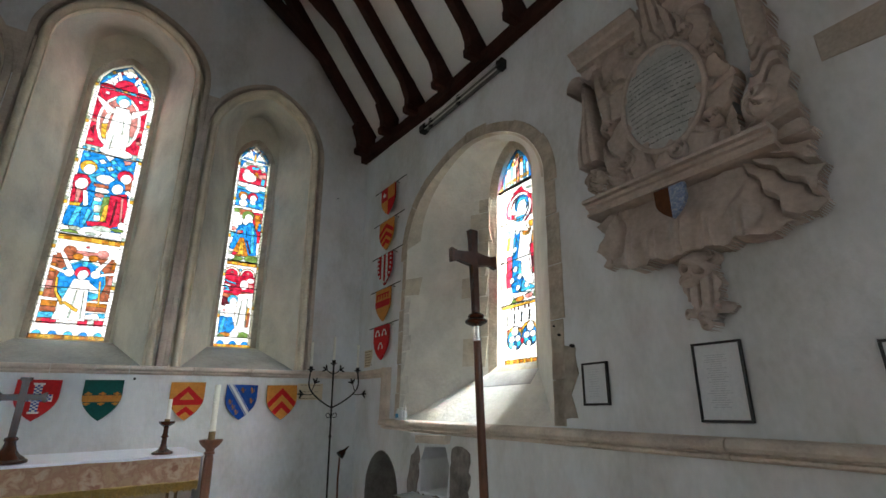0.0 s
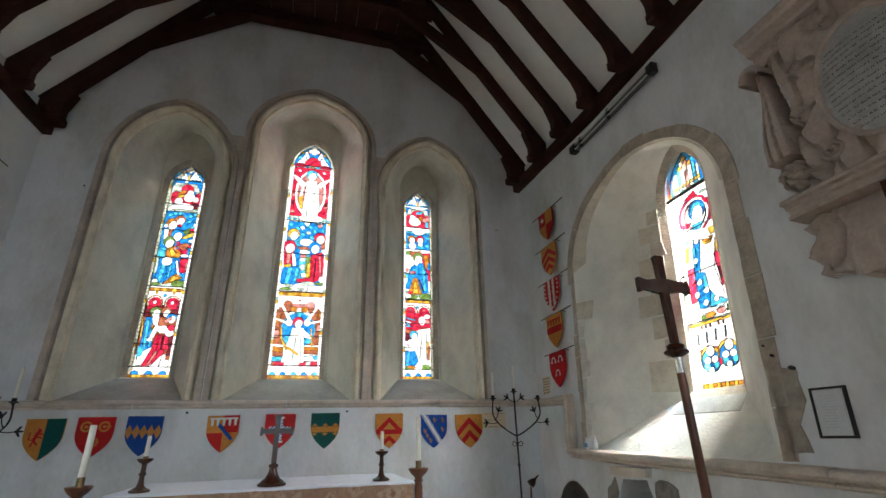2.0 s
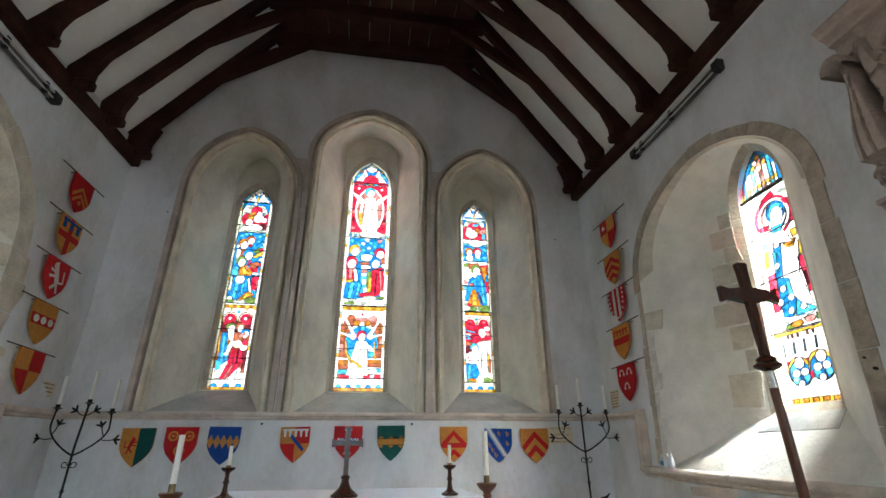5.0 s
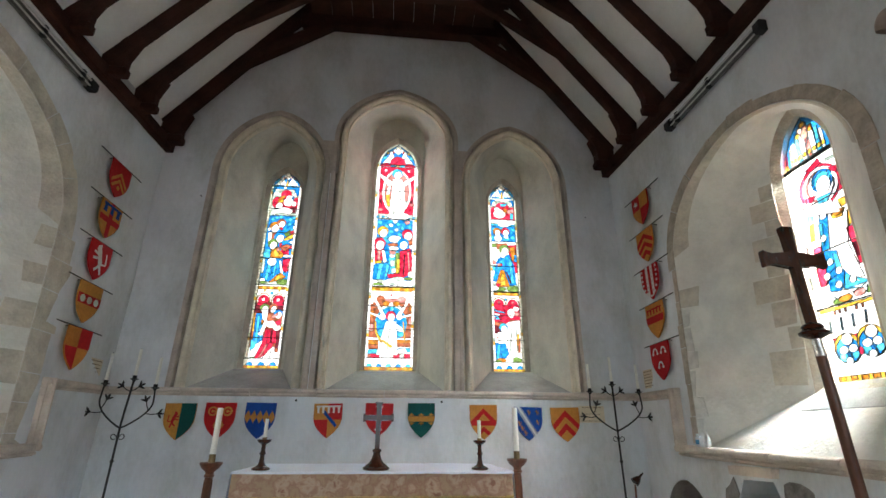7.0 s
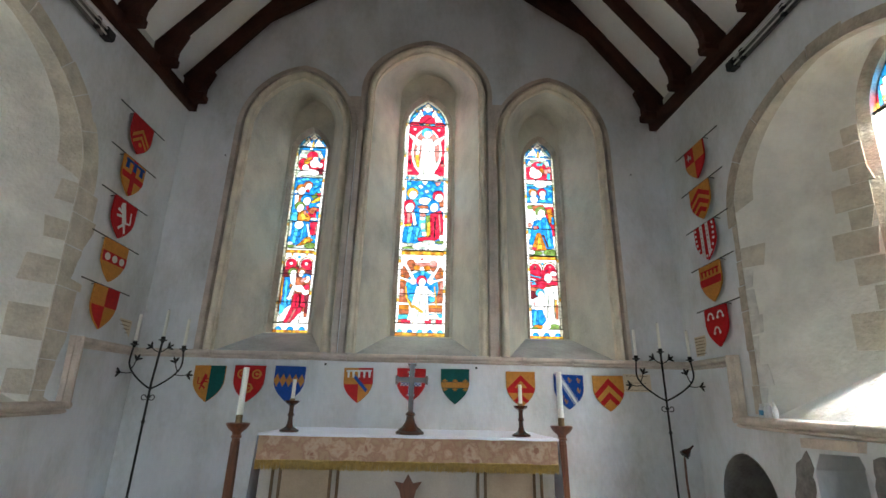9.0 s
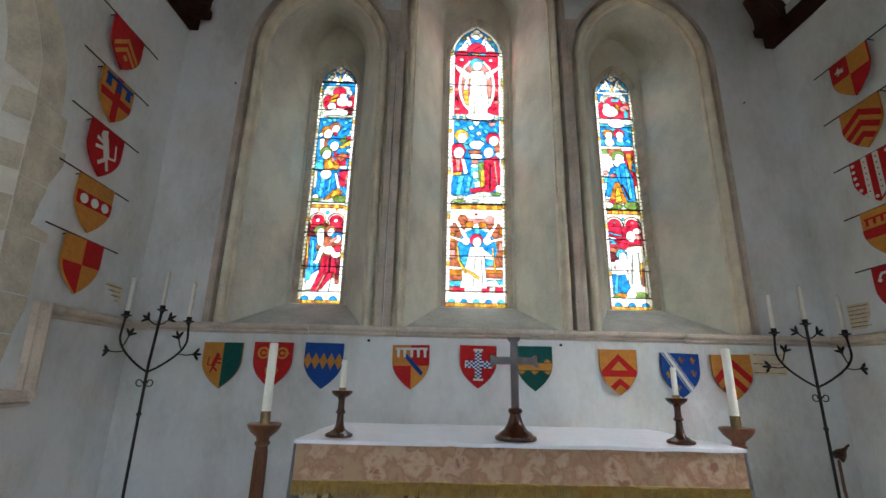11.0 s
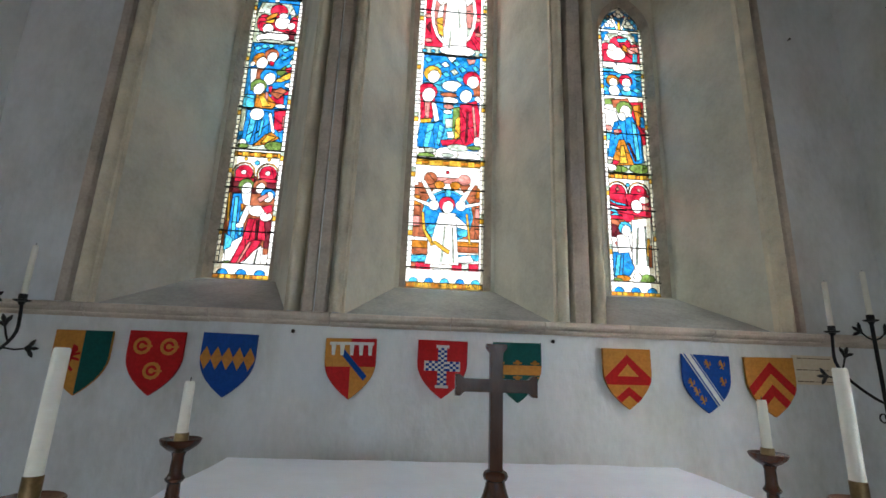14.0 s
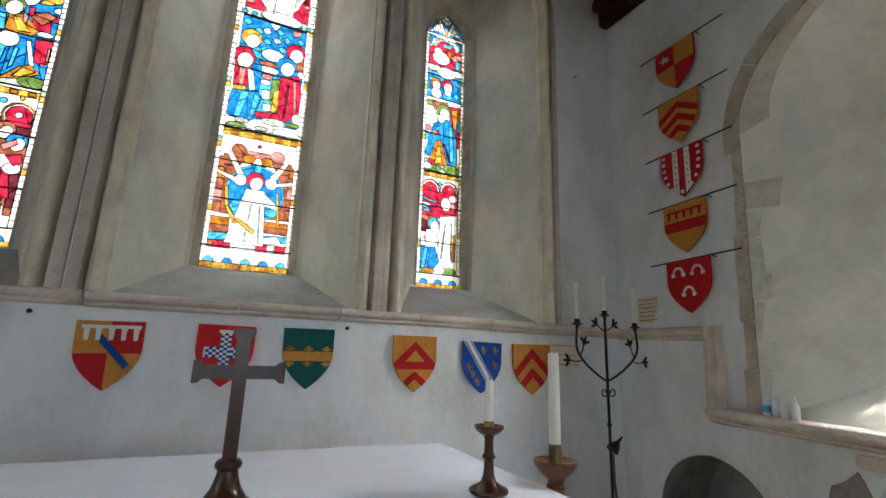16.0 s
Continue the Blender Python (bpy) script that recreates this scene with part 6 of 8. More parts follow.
# superfrontal with its fringe
bm = bmesh.new()
cols = 90
wave = lambda i, a: -0.016 - a * (1 + 0.7 * math.sin(i * 0.61) + 0.5 * math.sin(i * 0.23 + 1))
grid = [[bm.verts.new((-hw - 0.012 + (2 * hw + 0.024) * i / cols, wave(i, a), z)) for i in range(cols + 1)] for z, a in ((top - 0.006, 0.0005), (top - 0.05, 0.002), (top - 0.10, 0.004), (top - 0.152, 0.006))]
for a, b in zip(grid, grid[1:]):
    for i in range(cols):
        bm.faces.new((a[i], a[i + 1], b[i + 1], b[i]))
for s in (-1, 1):
    k = 0 if s < 0 else cols
    side = [[bm.verts.new((s * (hw + 0.012), 0.0 + 0.05 * j, z)) for j in range(2)] for z in (top - 0.006, top - 0.152)]
    bm.faces.new((side[0][0], side[0][1], side[1][1], side[1][0]))
part("superfrontal", bm, BROCADE, altar, "faded floral brocade band", smooth=True)
bm = bmesh.new()
rnd = random.Random(5)
for i in range(420):
    x = -hw - 0.012 + (2 * hw + 0.024) * (i + 0.5) / 420
    ln = 0.048 + rnd.uniform(-0.006, 0.006)
    y = wave(i * cols / 420, 0.006) - 0.003
    w = 0.0026
    j = rnd.uniform(-0.003, 0.003)
    vs = [bm.verts.new(c) for c in ((x - w, y, top - 0.148), (x + w, y, top - 0.148), (x + w + j, y - 0.003, top - 0.150 - ln), (x - w + j, y - 0.003, top - 0.150 - ln), (x, y - 0.005, top - 0.148), (x + j, y - 0.008, top - 0.150 - ln))]
    bm.faces.new((vs[0], vs[4], vs[5], vs[3])), bm.faces.new((vs[4], vs[1], vs[2], vs[5]))
tagged(part("fringe", bm, GOLD, altar, "gold thread fringe"), kind="stuff")
bm = bmesh.new()
box(bm, (-hw - 0.014, -0.024, top - 0.157), (hw + 0.014, -0.018, top - 0.145), 0.002)
part("fringe_braid", bm, GOLD, altar)

# the linen lies on the altar and hangs over its ends
bm = bmesh.new()
nx, ny = 70, 34
zz = lambda x, y: AZ + 0.0035 * noise.noise(Vector((x * 3, y * 3, 0))) + 0.0025 * noise.noise(Vector((x * 9, y * 5, 3))) + 0.003 * math.exp(-((x + 0.3) / 0.01) ** 2) + 0.003 * math.exp(-((x - 0.33) / 0.01) ** 2) + 0.0025 * math.exp(-((y - 4.12) / 0.012) ** 2)
grid = []
for j in range(ny + 1):
    y = 3.70 + 0.93 * j / ny
    row = []
    for i in range(-6, nx + 7):
        u = min(max(i, 0), nx) / nx
        x = -0.945 + 1.87 * u
        drop = max(0, -i, i - nx)
        out = drop * 0.004 + (0.006 * math.sin(j * 0.8) * drop / 6)
        row.append(bm.verts.new((x + (out if i > nx else -out), y, zz(x, y) - (0.0 if not drop else 0.01 + 0.085 * drop))))
    grid.append(row)
for a, b in zip(grid, grid[1:]):
    for i in range(len(a) - 1):
        bm.faces.new((a[i], a[i + 1], b[i + 1], b[i]))
lip = [bm.verts.new((v.co.x, v.co.y - 0.004, v.co.z - 0.014)) for v in grid[0][6:-6]]
for i in range(len(lip) - 1):
    bm.faces.new((grid[0][6 + i], grid[0][7 + i], lip[i + 1], lip[i]))
thing("altar_cloth", bm, LINEN, "creased white linen cloth spread over the altar top", "altar cloth", smooth=True)

# ---- altar cross ----
cross = empty_thing("altar_cross", (-0.015, 3.82, AZ + 0.004), "dark polished wooden cross standing on the altar", "cross")
bm = bmesh.new()
lathe(bm, [(0.088, 0.0), (0.092, 0.006), (0.090, 0.016), (0.078, 0.022), (0.072, 0.030), (0.050, 0.045), (0.034, 0.070), (0.026, 0.095), (0.023, 0.112)], 36)
part("base", bm, WALNUT, cross, "turned round base", smooth=True)
bm = bmesh.new()
lathe(bm, [(0.022, 0.108), (0.029, 0.113), (0.032, 0.121), (0.029, 0.129), (0.022, 0.134)], 28)
part("collar", bm, WALNUT, cross, smooth=True)


def flared_cross(bm, half, w, flare, top, low, z, thick, lip=0.012):
    """A cross with square flared ends; arms along x."""
    u = [(-w, low), (w, low), (w, z - w), (half - lip - 0.012, z - w), (half - lip, z - flare), (half, z - flare), (half, z + flare), (half - lip, z + flare), (half - lip - 0.012, z + w), (w, z + w), (w, top - lip - 0.012), (flare, top - lip), (flare, top), (-flare, top), (-flare, top - lip), (-w, top - lip - 0.012), (-w, z + w), (-half + lip + 0.012, z + w), (-half + lip, z + flare), (-half, z + flare), (-half, z - flare), (-half + lip, z - flare), (-half + lip + 0.012, z - w), (-w, z - w)]
    prism(bm, u, -thick / 2, thick / 2)
    bmesh.ops.recalc_face_normals(bm, faces=bm.faces)
    es = [e for e in bm.edges if abs(e.verts[0].co.y - e.verts[1].co.y) < 1e-6]
    bmesh.ops.bevel(bm, geom=es, offset=0.0025, segments=2, affect="EDGES")


bm = bmesh.new()
flared_cross(bm, 0.108, 0.0165, 0.027, 0.445, 0.12, 0.338, 0.026)
part("cross_head", bm, WALNUT, cross)

# ---- candlesticks on the altar ----


def candle(bm, r, z0, z1, lean_by=0.0):
    lathe(bm, [(r * 1.03, z0), (r, z0 + 0.01), (r * 0.97, z1 - 0.006), (r * 0.82, z1), (r * 0.3, z1 - 0.004)], 16)


def altar_candlestick(x, y):
    t = empty_thing("altar_candlestick", (x, y, AZ + 0.004), "dark turned wooden candlestick with a short candle", "candlestick", "altar candlesticks")
    bm = bmesh.new()
    lathe(bm, [(0.056, 0), (0.060, 0.005), (0.058, 0.012), (0.048, 0.017), (0.040, 0.021), (0.024, 0.032), (0.018, 0.048), (0.016, 0.062)], 28)
    part("foot", bm, WALNUT, t, smooth=True)
    bm = bmesh.new()
    lathe(bm, [(0.0155, 0.06), (0.0145, 0.085), (0.014, 0.092), (0.0195, 0.097), (0.022, 0.102), (0.0175, 0.108), (0.0145, 0.116), (0.0135, 0.150), (0.018, 0.165)], 24)
    part("stem", bm, WALNUT, t, smooth=True)
    bm = bmesh.new()
    lathe(bm, [(0.016, 0.160), (0.030, 0.168), (0.043, 0.179), (0.047, 0.189), (0.045, 0.191), (0.034, 0.183), (0.016, 0.180)], 28)
    part("drip_pan", bm, WALNUT, t, smooth=True)
    bm = bmesh.new()
    lathe(bm, [(0.0165, 0.176), (0.0165, 0.202), (0.0150, 0.204)], 18)
    part("socket", bm, BRASS, t, "brass socket", smooth=True)
    bm = bmesh.new()
    candle(bm, 0.0125, 0.196, 0.325)
    part("candle", bm, WAX, t, "cream wax candle", smooth=True)
    bm = bmesh.new()
    tube(bm, [(0, 0, 0.318), (0.001, 0, 0.334)], 0.0012, 5)
    part("wick", bm, IRON, t)
    return t


left_stick = altar_candlestick(-0.787, 3.815)
copy_thing(left_stick, pose(0.712, 3.815, AZ + 0.004, 0, 0, 40))

# ---- tall standing candlesticks ----


def standing_candlestick(x, y, top_z):
    t = empty_thing("standing_candlestick", (x, y, STEP), "tall brown wooden floor candlestick with a thick candle", "candlestick", "floor candlesticks")
    z = top_z - STEP
    bm = bmesh.new()
    lathe(bm, [(0.15, 0), (0.155, 0.02), (0.14, 0.045), (0.08, 0.07), (0.045, 0.11), (0.036, 0.15)], 8)
    part("foot", bm, OAK, t)
    bm = bmesh.new()
    lathe(bm, [(0.036, 0.14), (0.034, 0.5), (0.029, z - 0.47), (0.030, z - 0.465), (0.026, z - 0.455), (0.026, z - 0.42)], 8)
    part("pole", bm, OAK, t)
    bm = bmesh.new()
    lathe(bm, [(0.027, z - 0.44), (0.032, z - 0.436), (0.032, z - 0.425), (0.026, z - 0.42), (0.030, z - 0.405), (0.055, z - 0.385), (0.071, z - 0.362), (0.074, z - 0.352), (0.070, z - 0.348), (0.055, z - 0.356), (0.02, z - 0.358)], 32)
    part("cup", bm, OAK, t, "turned wooden drip cup", smooth=True)
    bm = bmesh.new()
    lathe(bm, [(0.024, z - 0.360), (0.0215, z - 0.352), (0.0215, z - 0.300), (0.019, z - 0.298)], 20)
    part("socket", bm, BRASS, t, "tarnished brass socket", smooth=True)
    bm = bmesh.new()
    candle(bm, 0.0195, z - 0.315, z)
    part("candle", bm, WAX, t, "thick cream candle", smooth=True)
    return t


standing_candlestick(-1.122, 3.84, 1.549)
standing_candlestick(0.990, 3.852, 1.572)

# ---- iron candelabra ----


def candelabrum(x, y, arms):
    """Stem with two curved arms and leafy sprigs; arms: (offset, cup height) of left, middle, right."""
    t = empty_thing("candelabrum", (x, y, STEP), "black wrought-iron floor candelabrum with three white candles", "candelabrum", "iron candelabra")
    mid = arms[1][1] - STEP
    fork = 1.47 - STEP
    bm = bmesh.new()
    tube(bm, [(0, 0, 0.25), (0, 0, 0.6), (0, 0, fork), (arms[1][0], 0, mid - 0.02)], 0.0095, 8)
    part("stem", bm, IRON, t)
    for i in range(3):
        bm = bmesh.new()
        a = radians(90 + 120 * i)
        tube(bm, [(0, 0, 0.30), (0.06 * math.cos(a), 0.06 * math.sin(a), 0.24), (0.16 * math.cos(a), 0.16 * math.sin(a), 0.10), (0.20 * math.cos(a), 0.20 * math.sin(a), 0.008)], 0.009, 8)
        part("leg", bm, IRON, t)
    for z in (1.352 - STEP, 1.15 - STEP):
        bm = bmesh.new()
        lathe(bm, [(0.010, z - 0.012), (0.016, z - 0.006), (0.016, z + 0.006), (0.010, z + 0.012)], 12)
        part("knot", bm, IRON, t)
    for s in (-1, 1):
        bm = bmesh.new()
        tube(bm, [(s * (0.012 + 0.022 + 0.022 * math.cos(a) * (1 - a / 9)), -0.006, 1.352 - STEP + 0.022 * math.sin(a) * (1 - a / 9)) for a in [math.pi - 0.5 * k for k in range(12)]], 0.004, 6)
        part("scroll", bm, IRON, t, "small curled scroll")
    for k, (dx, cz) in enumerate(arms):
        cz -= STEP
        s = -1 if dx < 0 else 1
        if k != 1:
            bm = bmesh.new()
            pts = []
            for i in range(15):
                u = i / 14
                pts.append((dx * math.sin(min(1.0, u / 0.66) * math.pi / 2) ** 0.84 * (1 + 0.06 * math.sin(u * math.pi)), 0, fork - 0.05 + (cz - fork + 0.03) * u))
            tube(bm, pts, 0.0075, 8)
            part("arm", bm, IRON, t)
            stems = [(pts[5], (s * 0.115, 0.0)), (pts[6], (-s * 0.035, 0.085))]
        else:
            stems = [((dx * 0.5, 0, mid - 0.13), (0.075, 0.045)), ((dx * 0.5, 0, mid - 0.13), (-0.075, 0.045))]
        for base, (ox, oz) in stems:
            bm = bmesh.new()
            tip = Vector(base) + Vector((ox, 0, oz))
            tube(bm, [base, Vector(base).lerp(tip, 0.5) + Vector((0, 0, -0.008)), tip], 0.0045, 6)
            d = Vector((ox, 0, oz)).normalized()
            for ang in (-55, 0, 55):
                dd = Matrix.Rotation(radians(ang), 3, "Y") @ d
                tube(bm, [tip - d * 0.012, tip + dd * 0.014, tip + dd * 0.032, tip + dd * 0.050], 0.0095, 6, lambda q: (0.45, 0.9, 1.0, 0.3)[min(3, int(q * 3.01))])
            part("leaf_sprig", bm, IRON, t, "three-leafed iron sprig")
        bm = bmesh.new()
        m = Matrix.Translation((dx, 0, 0))
        lathe(bm, [(0.008, cz - 0.045), (0.012, cz - 0.040), (0.016, cz - 0.030), (0.034, cz - 0.024), (0.036, cz - 0.018), (0.018, cz - 0.016), (0.018, cz + 0.008), (0.016, cz + 0.01)], 18, m)
        part("candle_cup", bm, IRON, t, smooth=True)
        bm = bmesh.new()
        lathe(bm, [(0.0135, cz - 0.01), (0.013, cz + 0.245), (0.011, cz + 0.252), (0.004, cz + 0.250)], 14, m)
        part("candle", bm, WAX, t, "slim white candle", smooth=True)
        bm = bmesh.new()
        tube(bm, [(dx, 0, cz + 0.247), (dx, 0, cz + 0.262)], 0.0012, 5)
        part("wick", bm, IRON, t)
    return t


candelabrum(-2.333, 4.95, ((-0.220, 1.822), (0.022, 1.866), (0.222, 1.79)))
candelabrum(2.285, 4.95, ((-0.240, 1.81), (0.0, 1.88), (0.274, 1.812)))

# ---- processional cross ----
pc = empty_thing("processional_cross", (1.505, 1.69, 0.0), "dark wooden processional cross on a long brown pole", "cross")
bm = bmesh.new()
prof = [(-0.014, 1.735), (0.014, 1.735), (0.013, 1.945), (0.085, 1.958), (0.118, 1.945), (0.121, 1.952), (0.121, 2.000), (0.118, 2.006), (0.085, 1.993), (0.014, 2.002), (0.016, 2.065), (0.024, 2.100), (0.018, 2.105)]
outline = prof[1:] + [(-u, v) for u, v in prof[:0:-1]]
prism(bm, outline, -0.012, 0.012)
bmesh.ops.bevel(bm, geom=[e for e in bm.edges if abs(e.verts[0].co.y - e.verts[1].co.y) < 1e-6], offset=0.002, segments=2, affect="EDGES")
part("cross_head", bm, WALNUT, pc)
bm = bmesh.new()
lathe(bm, [(0.014, 1.690), (0.030, 1.697), (0.044, 1.705), (0.046, 1.713), (0.036, 1.720), (0.030, 1.726), (0.034, 1.731), (0.030, 1.738), (0.018, 1.745)], 28)
part("knob", bm, WALNUT, pc, "turned dark wood knob", smooth=True)
bm = bmesh.new()
lathe(bm, [(0.0165, 1.632), (0.0175, 1.636), (0.0165, 1.642), (0.0155, 1.69)], 20)
part("ferrule", bm, surface("silver_ferrule", (0.62, 0.58, 0.52), 0.25, metal=1.0, vary=0.2, scale=30, bump=0), pc, "pale metal ferrule", smooth=True)
bm = bmesh.new()
lathe(bm, [(0.020, 0.03), (0.0175, 0.2), (0.0168, 1.0), (0.0155, 1.634)], 18)
part("pole", bm, OAK, pc, smooth=True)
bm = bmesh.new()
lathe(bm, [(0.09, 0.0), (0.09, 0.02), (0.03, 0.035), (0.026, 0.09), (0.021, 0.09)], 20)
part("floor_socket", bm, IRON, pc, "iron floor socket", smooth=True)
# ---- strip lights under the wall plates ----
STEEL = surface("dull_steel", (0.20, 0.20, 0.19), 0.30, metal=0.7, vary=0.3, scale=12, bump=0.05)
TUBE = surface("unlit_tube_glass", (0.62, 0.63, 0.60), 0.12, vary=0.05, scale=10, bump=0, spec=0.8)
BLACKP = surface("black_plastic", (0.012, 0.012, 0.013), 0.35, vary=0.2, scale=20, bump=0.05)


def strip_light(place, y0, y1, z, out):
    t = empty_thing("strip_light", (0, 0, 0), "unlit twin-tube strip light in a clear case", "strip light", "strip lights")
    at = lambda y, dz, d: place(y, z + dz, -d)
    bm = bmesh.new()
    for a, b in ((y0 + 0.05, y1 - 0.05),):
        ring = [(0.045, 0.025), (0.045, 0.045), (-0.045, 0.045), (-0.045, 0.025)]
        vs = [[bm.verts.new(at(y, dz, d)) for dz, d in ring] for y in (a, b)]
        for i in range(4):
            bm.faces.new((vs[0][i], vs[0][(i + 1) % 4], vs[1][(i + 1) % 4], vs[1][i]))
        bm.faces.new(vs[0]), bm.faces.new(vs[1])
    part("gear_tray", bm, STEEL, t)
    for dz in (0.026, -0.030):
        bm = bmesh.new()
        tube(bm, [at(y0 + 0.045, dz, 0.068), at(y1 - 0.045, dz, 0.068)], 0.0085, 12)
        part("tube", bm, TUBE, t, "unlit pale glass tube", smooth=True)
    for a, b in ((y0, y0 + 0.055), (y1 - 0.075, y1)):
        bm = bmesh.new()
        ring = [(0.05, 0.015), (0.052, 0.075), (0.03, 0.092), (-0.035, 0.092), (-0.052, 0.075), (-0.05, 0.015)]
        vs = [[bm.verts.new(at(y, dz, d)) for dz, d in ring] for y in (a, b)]
        for i in range(6):
            bm.faces.new((vs[0][i], vs[0][(i + 1) % 6], vs[1][(i + 1) % 6], vs[1][i]))
        bm.faces.new(vs[0]), bm.faces.new(vs[1])
        part("end_cap", bm, BLACKP, t, "black end cap")
    bm = bmesh.new()
    for y in (y0 + 0.2, (y0 + y1) / 2 + 0.1, y1 - 0.2):
        tube(bm, [at(y, 0.03, 0.03), at(y, 0.06, 0.012), at(y, 0.10, -0.01)], 0.009, 6)
    part("bracket", bm, STEEL, t)
    for y in ((y0 + y1) / 2 - 0.02, y1 - 0.19):
        bm = bmesh.new()
        ring = [(0.05, 0.04), (0.05, 0.08), (-0.05, 0.08), (-0.05, 0.04)]
        vs = [[bm.verts.new(at(yy, dz, d)) for dz, d in ring] for yy in (y, y + 0.035)]
        for i in range(4):
            bm.faces.new((vs[0][i], vs[0][(i + 1) % 4], vs[1][(i + 1) % 4], vs[1][i]))
        bm.faces.new(vs[0]), bm.faces.new(vs[1])
        part("tube_clip", bm, BLACKP, t, "black tube clip")
    return t


strip_light(south_at, 2.62, 3.90, 4.265, 0.06)
strip_light(north_at, 2.62, 3.90, 4.265, 0.06)
for s, place in ((1, south_at), (-1, north_at)):
    bm = bmesh.new()
    tube(bm, [place(y, 4.425, -0.009) for y in (-3, 0, 1, 2, 3, 3.6, 4.2, 4.8, 5.2)], 0.006, 6)
    thing("cable", bm, PAINT["W"], "white cable clipped under the wall plate", "cable", "cables")

# ---- framed notices ----
PAPER = surface("notice_paper", (0.70, 0.72, 0.74), 0.6, vary=0.05, scale=8, bump=0.05)
INK = surface("faded_print", (0.55, 0.57, 0.60), 0.7, vary=0.1, scale=30, bump=0)
FRAME = surface("black_frame", (0.010, 0.010, 0.011), 0.35, vary=0.2, scale=20, bump=0.05)


def notice(y0, y1, z0, z1, lines, label, roll=0.0):
    """A framed sheet on the south wall; y0 is its eastern side."""
    c = south_at((y0 + y1) / 2, (z0 + z1) / 2, -0.014)
    tip = math.degrees(math.atan(SIDE_LEAN))
    t = empty_thing("picture_frame", Matrix.Translation(c) @ pose(0, 0, 0, 0, tip, 0) @ pose(0, 0, 0, 0, roll, -90), label, "picture frame", "framed notices")
    w, h, b = abs(y1 - y0) / 2, (z1 - z0) / 2, 0.011
    bm = bmesh.new()
    box(bm, (-w + b, -0.001, -h + b), (w - b, 0.009, h - b))
    part("sheet", bm, PAPER, t, "white printed sheet")
    for lo, hi in (((-w, -0.008, h - b), (w, 0.012, h)), ((-w, -0.008, -h), (w, 0.012, -h + b)), ((-w, -0.0075, -h + b), (-w + b, 0.0115, h - b)), ((w - b, -0.0075, -h + b), (w, 0.0115, h - b))):
        bm = bmesh.new()
        box(bm, lo, hi, 0.002)
        part("frame_bar", bm, FRAME, t)
    rnd = random.Random(int(z1 * 1000))
    bm = bmesh.new()
    for i in range(lines):
        z = h * 0.66 - i * (h * 1.35 / lines)
        ww = w * rnd.uniform(0.25, 0.55) if i else w * 0.5
        box(bm, (-ww * 0.9 - 0.01, -0.0018, z - h * 0.010), (ww * 0.9 - 0.01, -0.0005, z + h * 0.010))
    part("print_lines", bm, INK, t, "lines of small grey print")
    return t


notice(2.018, 1.849, 1.381, 1.611, 12, "small black-framed notice on the plaster wall", 0)
notice(1.378, 1.162, 1.297, 1.644, 24, "larger black-framed notice of small print", 0.5)
notice(0.711, 0.46, 1.235, 1.582, 20, "black-framed notice hanging beside the monument wall", 0)

# ---- small things on the walls ----
CREAM = surface("cream_label", (0.72, 0.62, 0.46), 0.7, vary=0.12, scale=12, bump=0.1)


FADED = surface("faded_brown_lettering", (0.24, 0.17, 0.11), 0.8, vary=0.5, scale=60, bump=0)


def wall_text(name, m, w, h, lines, label, ink=FADED):
    t = empty_thing(name, m, label, "inscription")
    bm = bmesh.new()
    box(bm, (-w / 2, 0.0, -h / 2), (w / 2, 0.004, h / 2))
    part("plate", bm, CREAM, t)
    bm = bmesh.new()
    rnd = random.Random(lines)
    for i in range(lines):
        z = h * 0.40 - i * h * 0.8 / max(1, lines - 1)
        x, end = -w * rnd.uniform(0.36, 0.46), w * rnd.uniform(0.30, 0.46)
        while x < end:
            x1 = min(end, x + w * rnd.uniform(0.06, 0.16))
            k = rnd.uniform(0.010, 0.020) * h
            box(bm, (x, -0.0015, z - k), (x1, 0.0005, z + k))
            x = x1 + w * 0.02
    tagged(part("text_lines", bm, ink, t, "lines of brown lettering"), kind="stuff")


wall_text("wall_label", pose(2.15, 5.212, 1.585), 0.27, 0.165, 3, "cream paper label with brown writing below the ledge")
wall_text("wall_inscription", Matrix.Translation(south_at(4.92, 1.92, -0.014)) @ pose(0, 0, 0, 0, 0, -90), 0.18, 0.18, 6, "faded lettering on plaster above the string course")
wall_text("wall_inscription", Matrix.Translation(north_at(4.93, 1.92, -0.014)) @ pose(0, 0, 0, 0, 0, 90), 0.20, 0.20, 6, "faded lettering on plaster above the string course")
for x in (-0.875, 0.571):
    bm = bmesh.new()
    lathe(bm, [(0.004, 0), (0.004, 0.03), (0.010, 0.031), (0.011, 0.036), (0.005, 0.040)], 10, pose(x, 5.222, 1.688, 90, 0, 0))
    thing("wall_hook", bm, IRON, "small dark hook in the plaster under the ledge", "hook", "wall hooks")
for p in ((-2.20, 3.90), (2.33, 3.86)):
    bm = bmesh.new()
    lathe(bm, [(0.003, 0), (0.003, 0.02), (0.008, 0.021), (0.006, 0.025)], 8, pose(p[0], 5.222, p[1], 90, 0, 0))
    thing("nail", bm, IRON, "small dark nail head in the plaster", "nail", "nails")

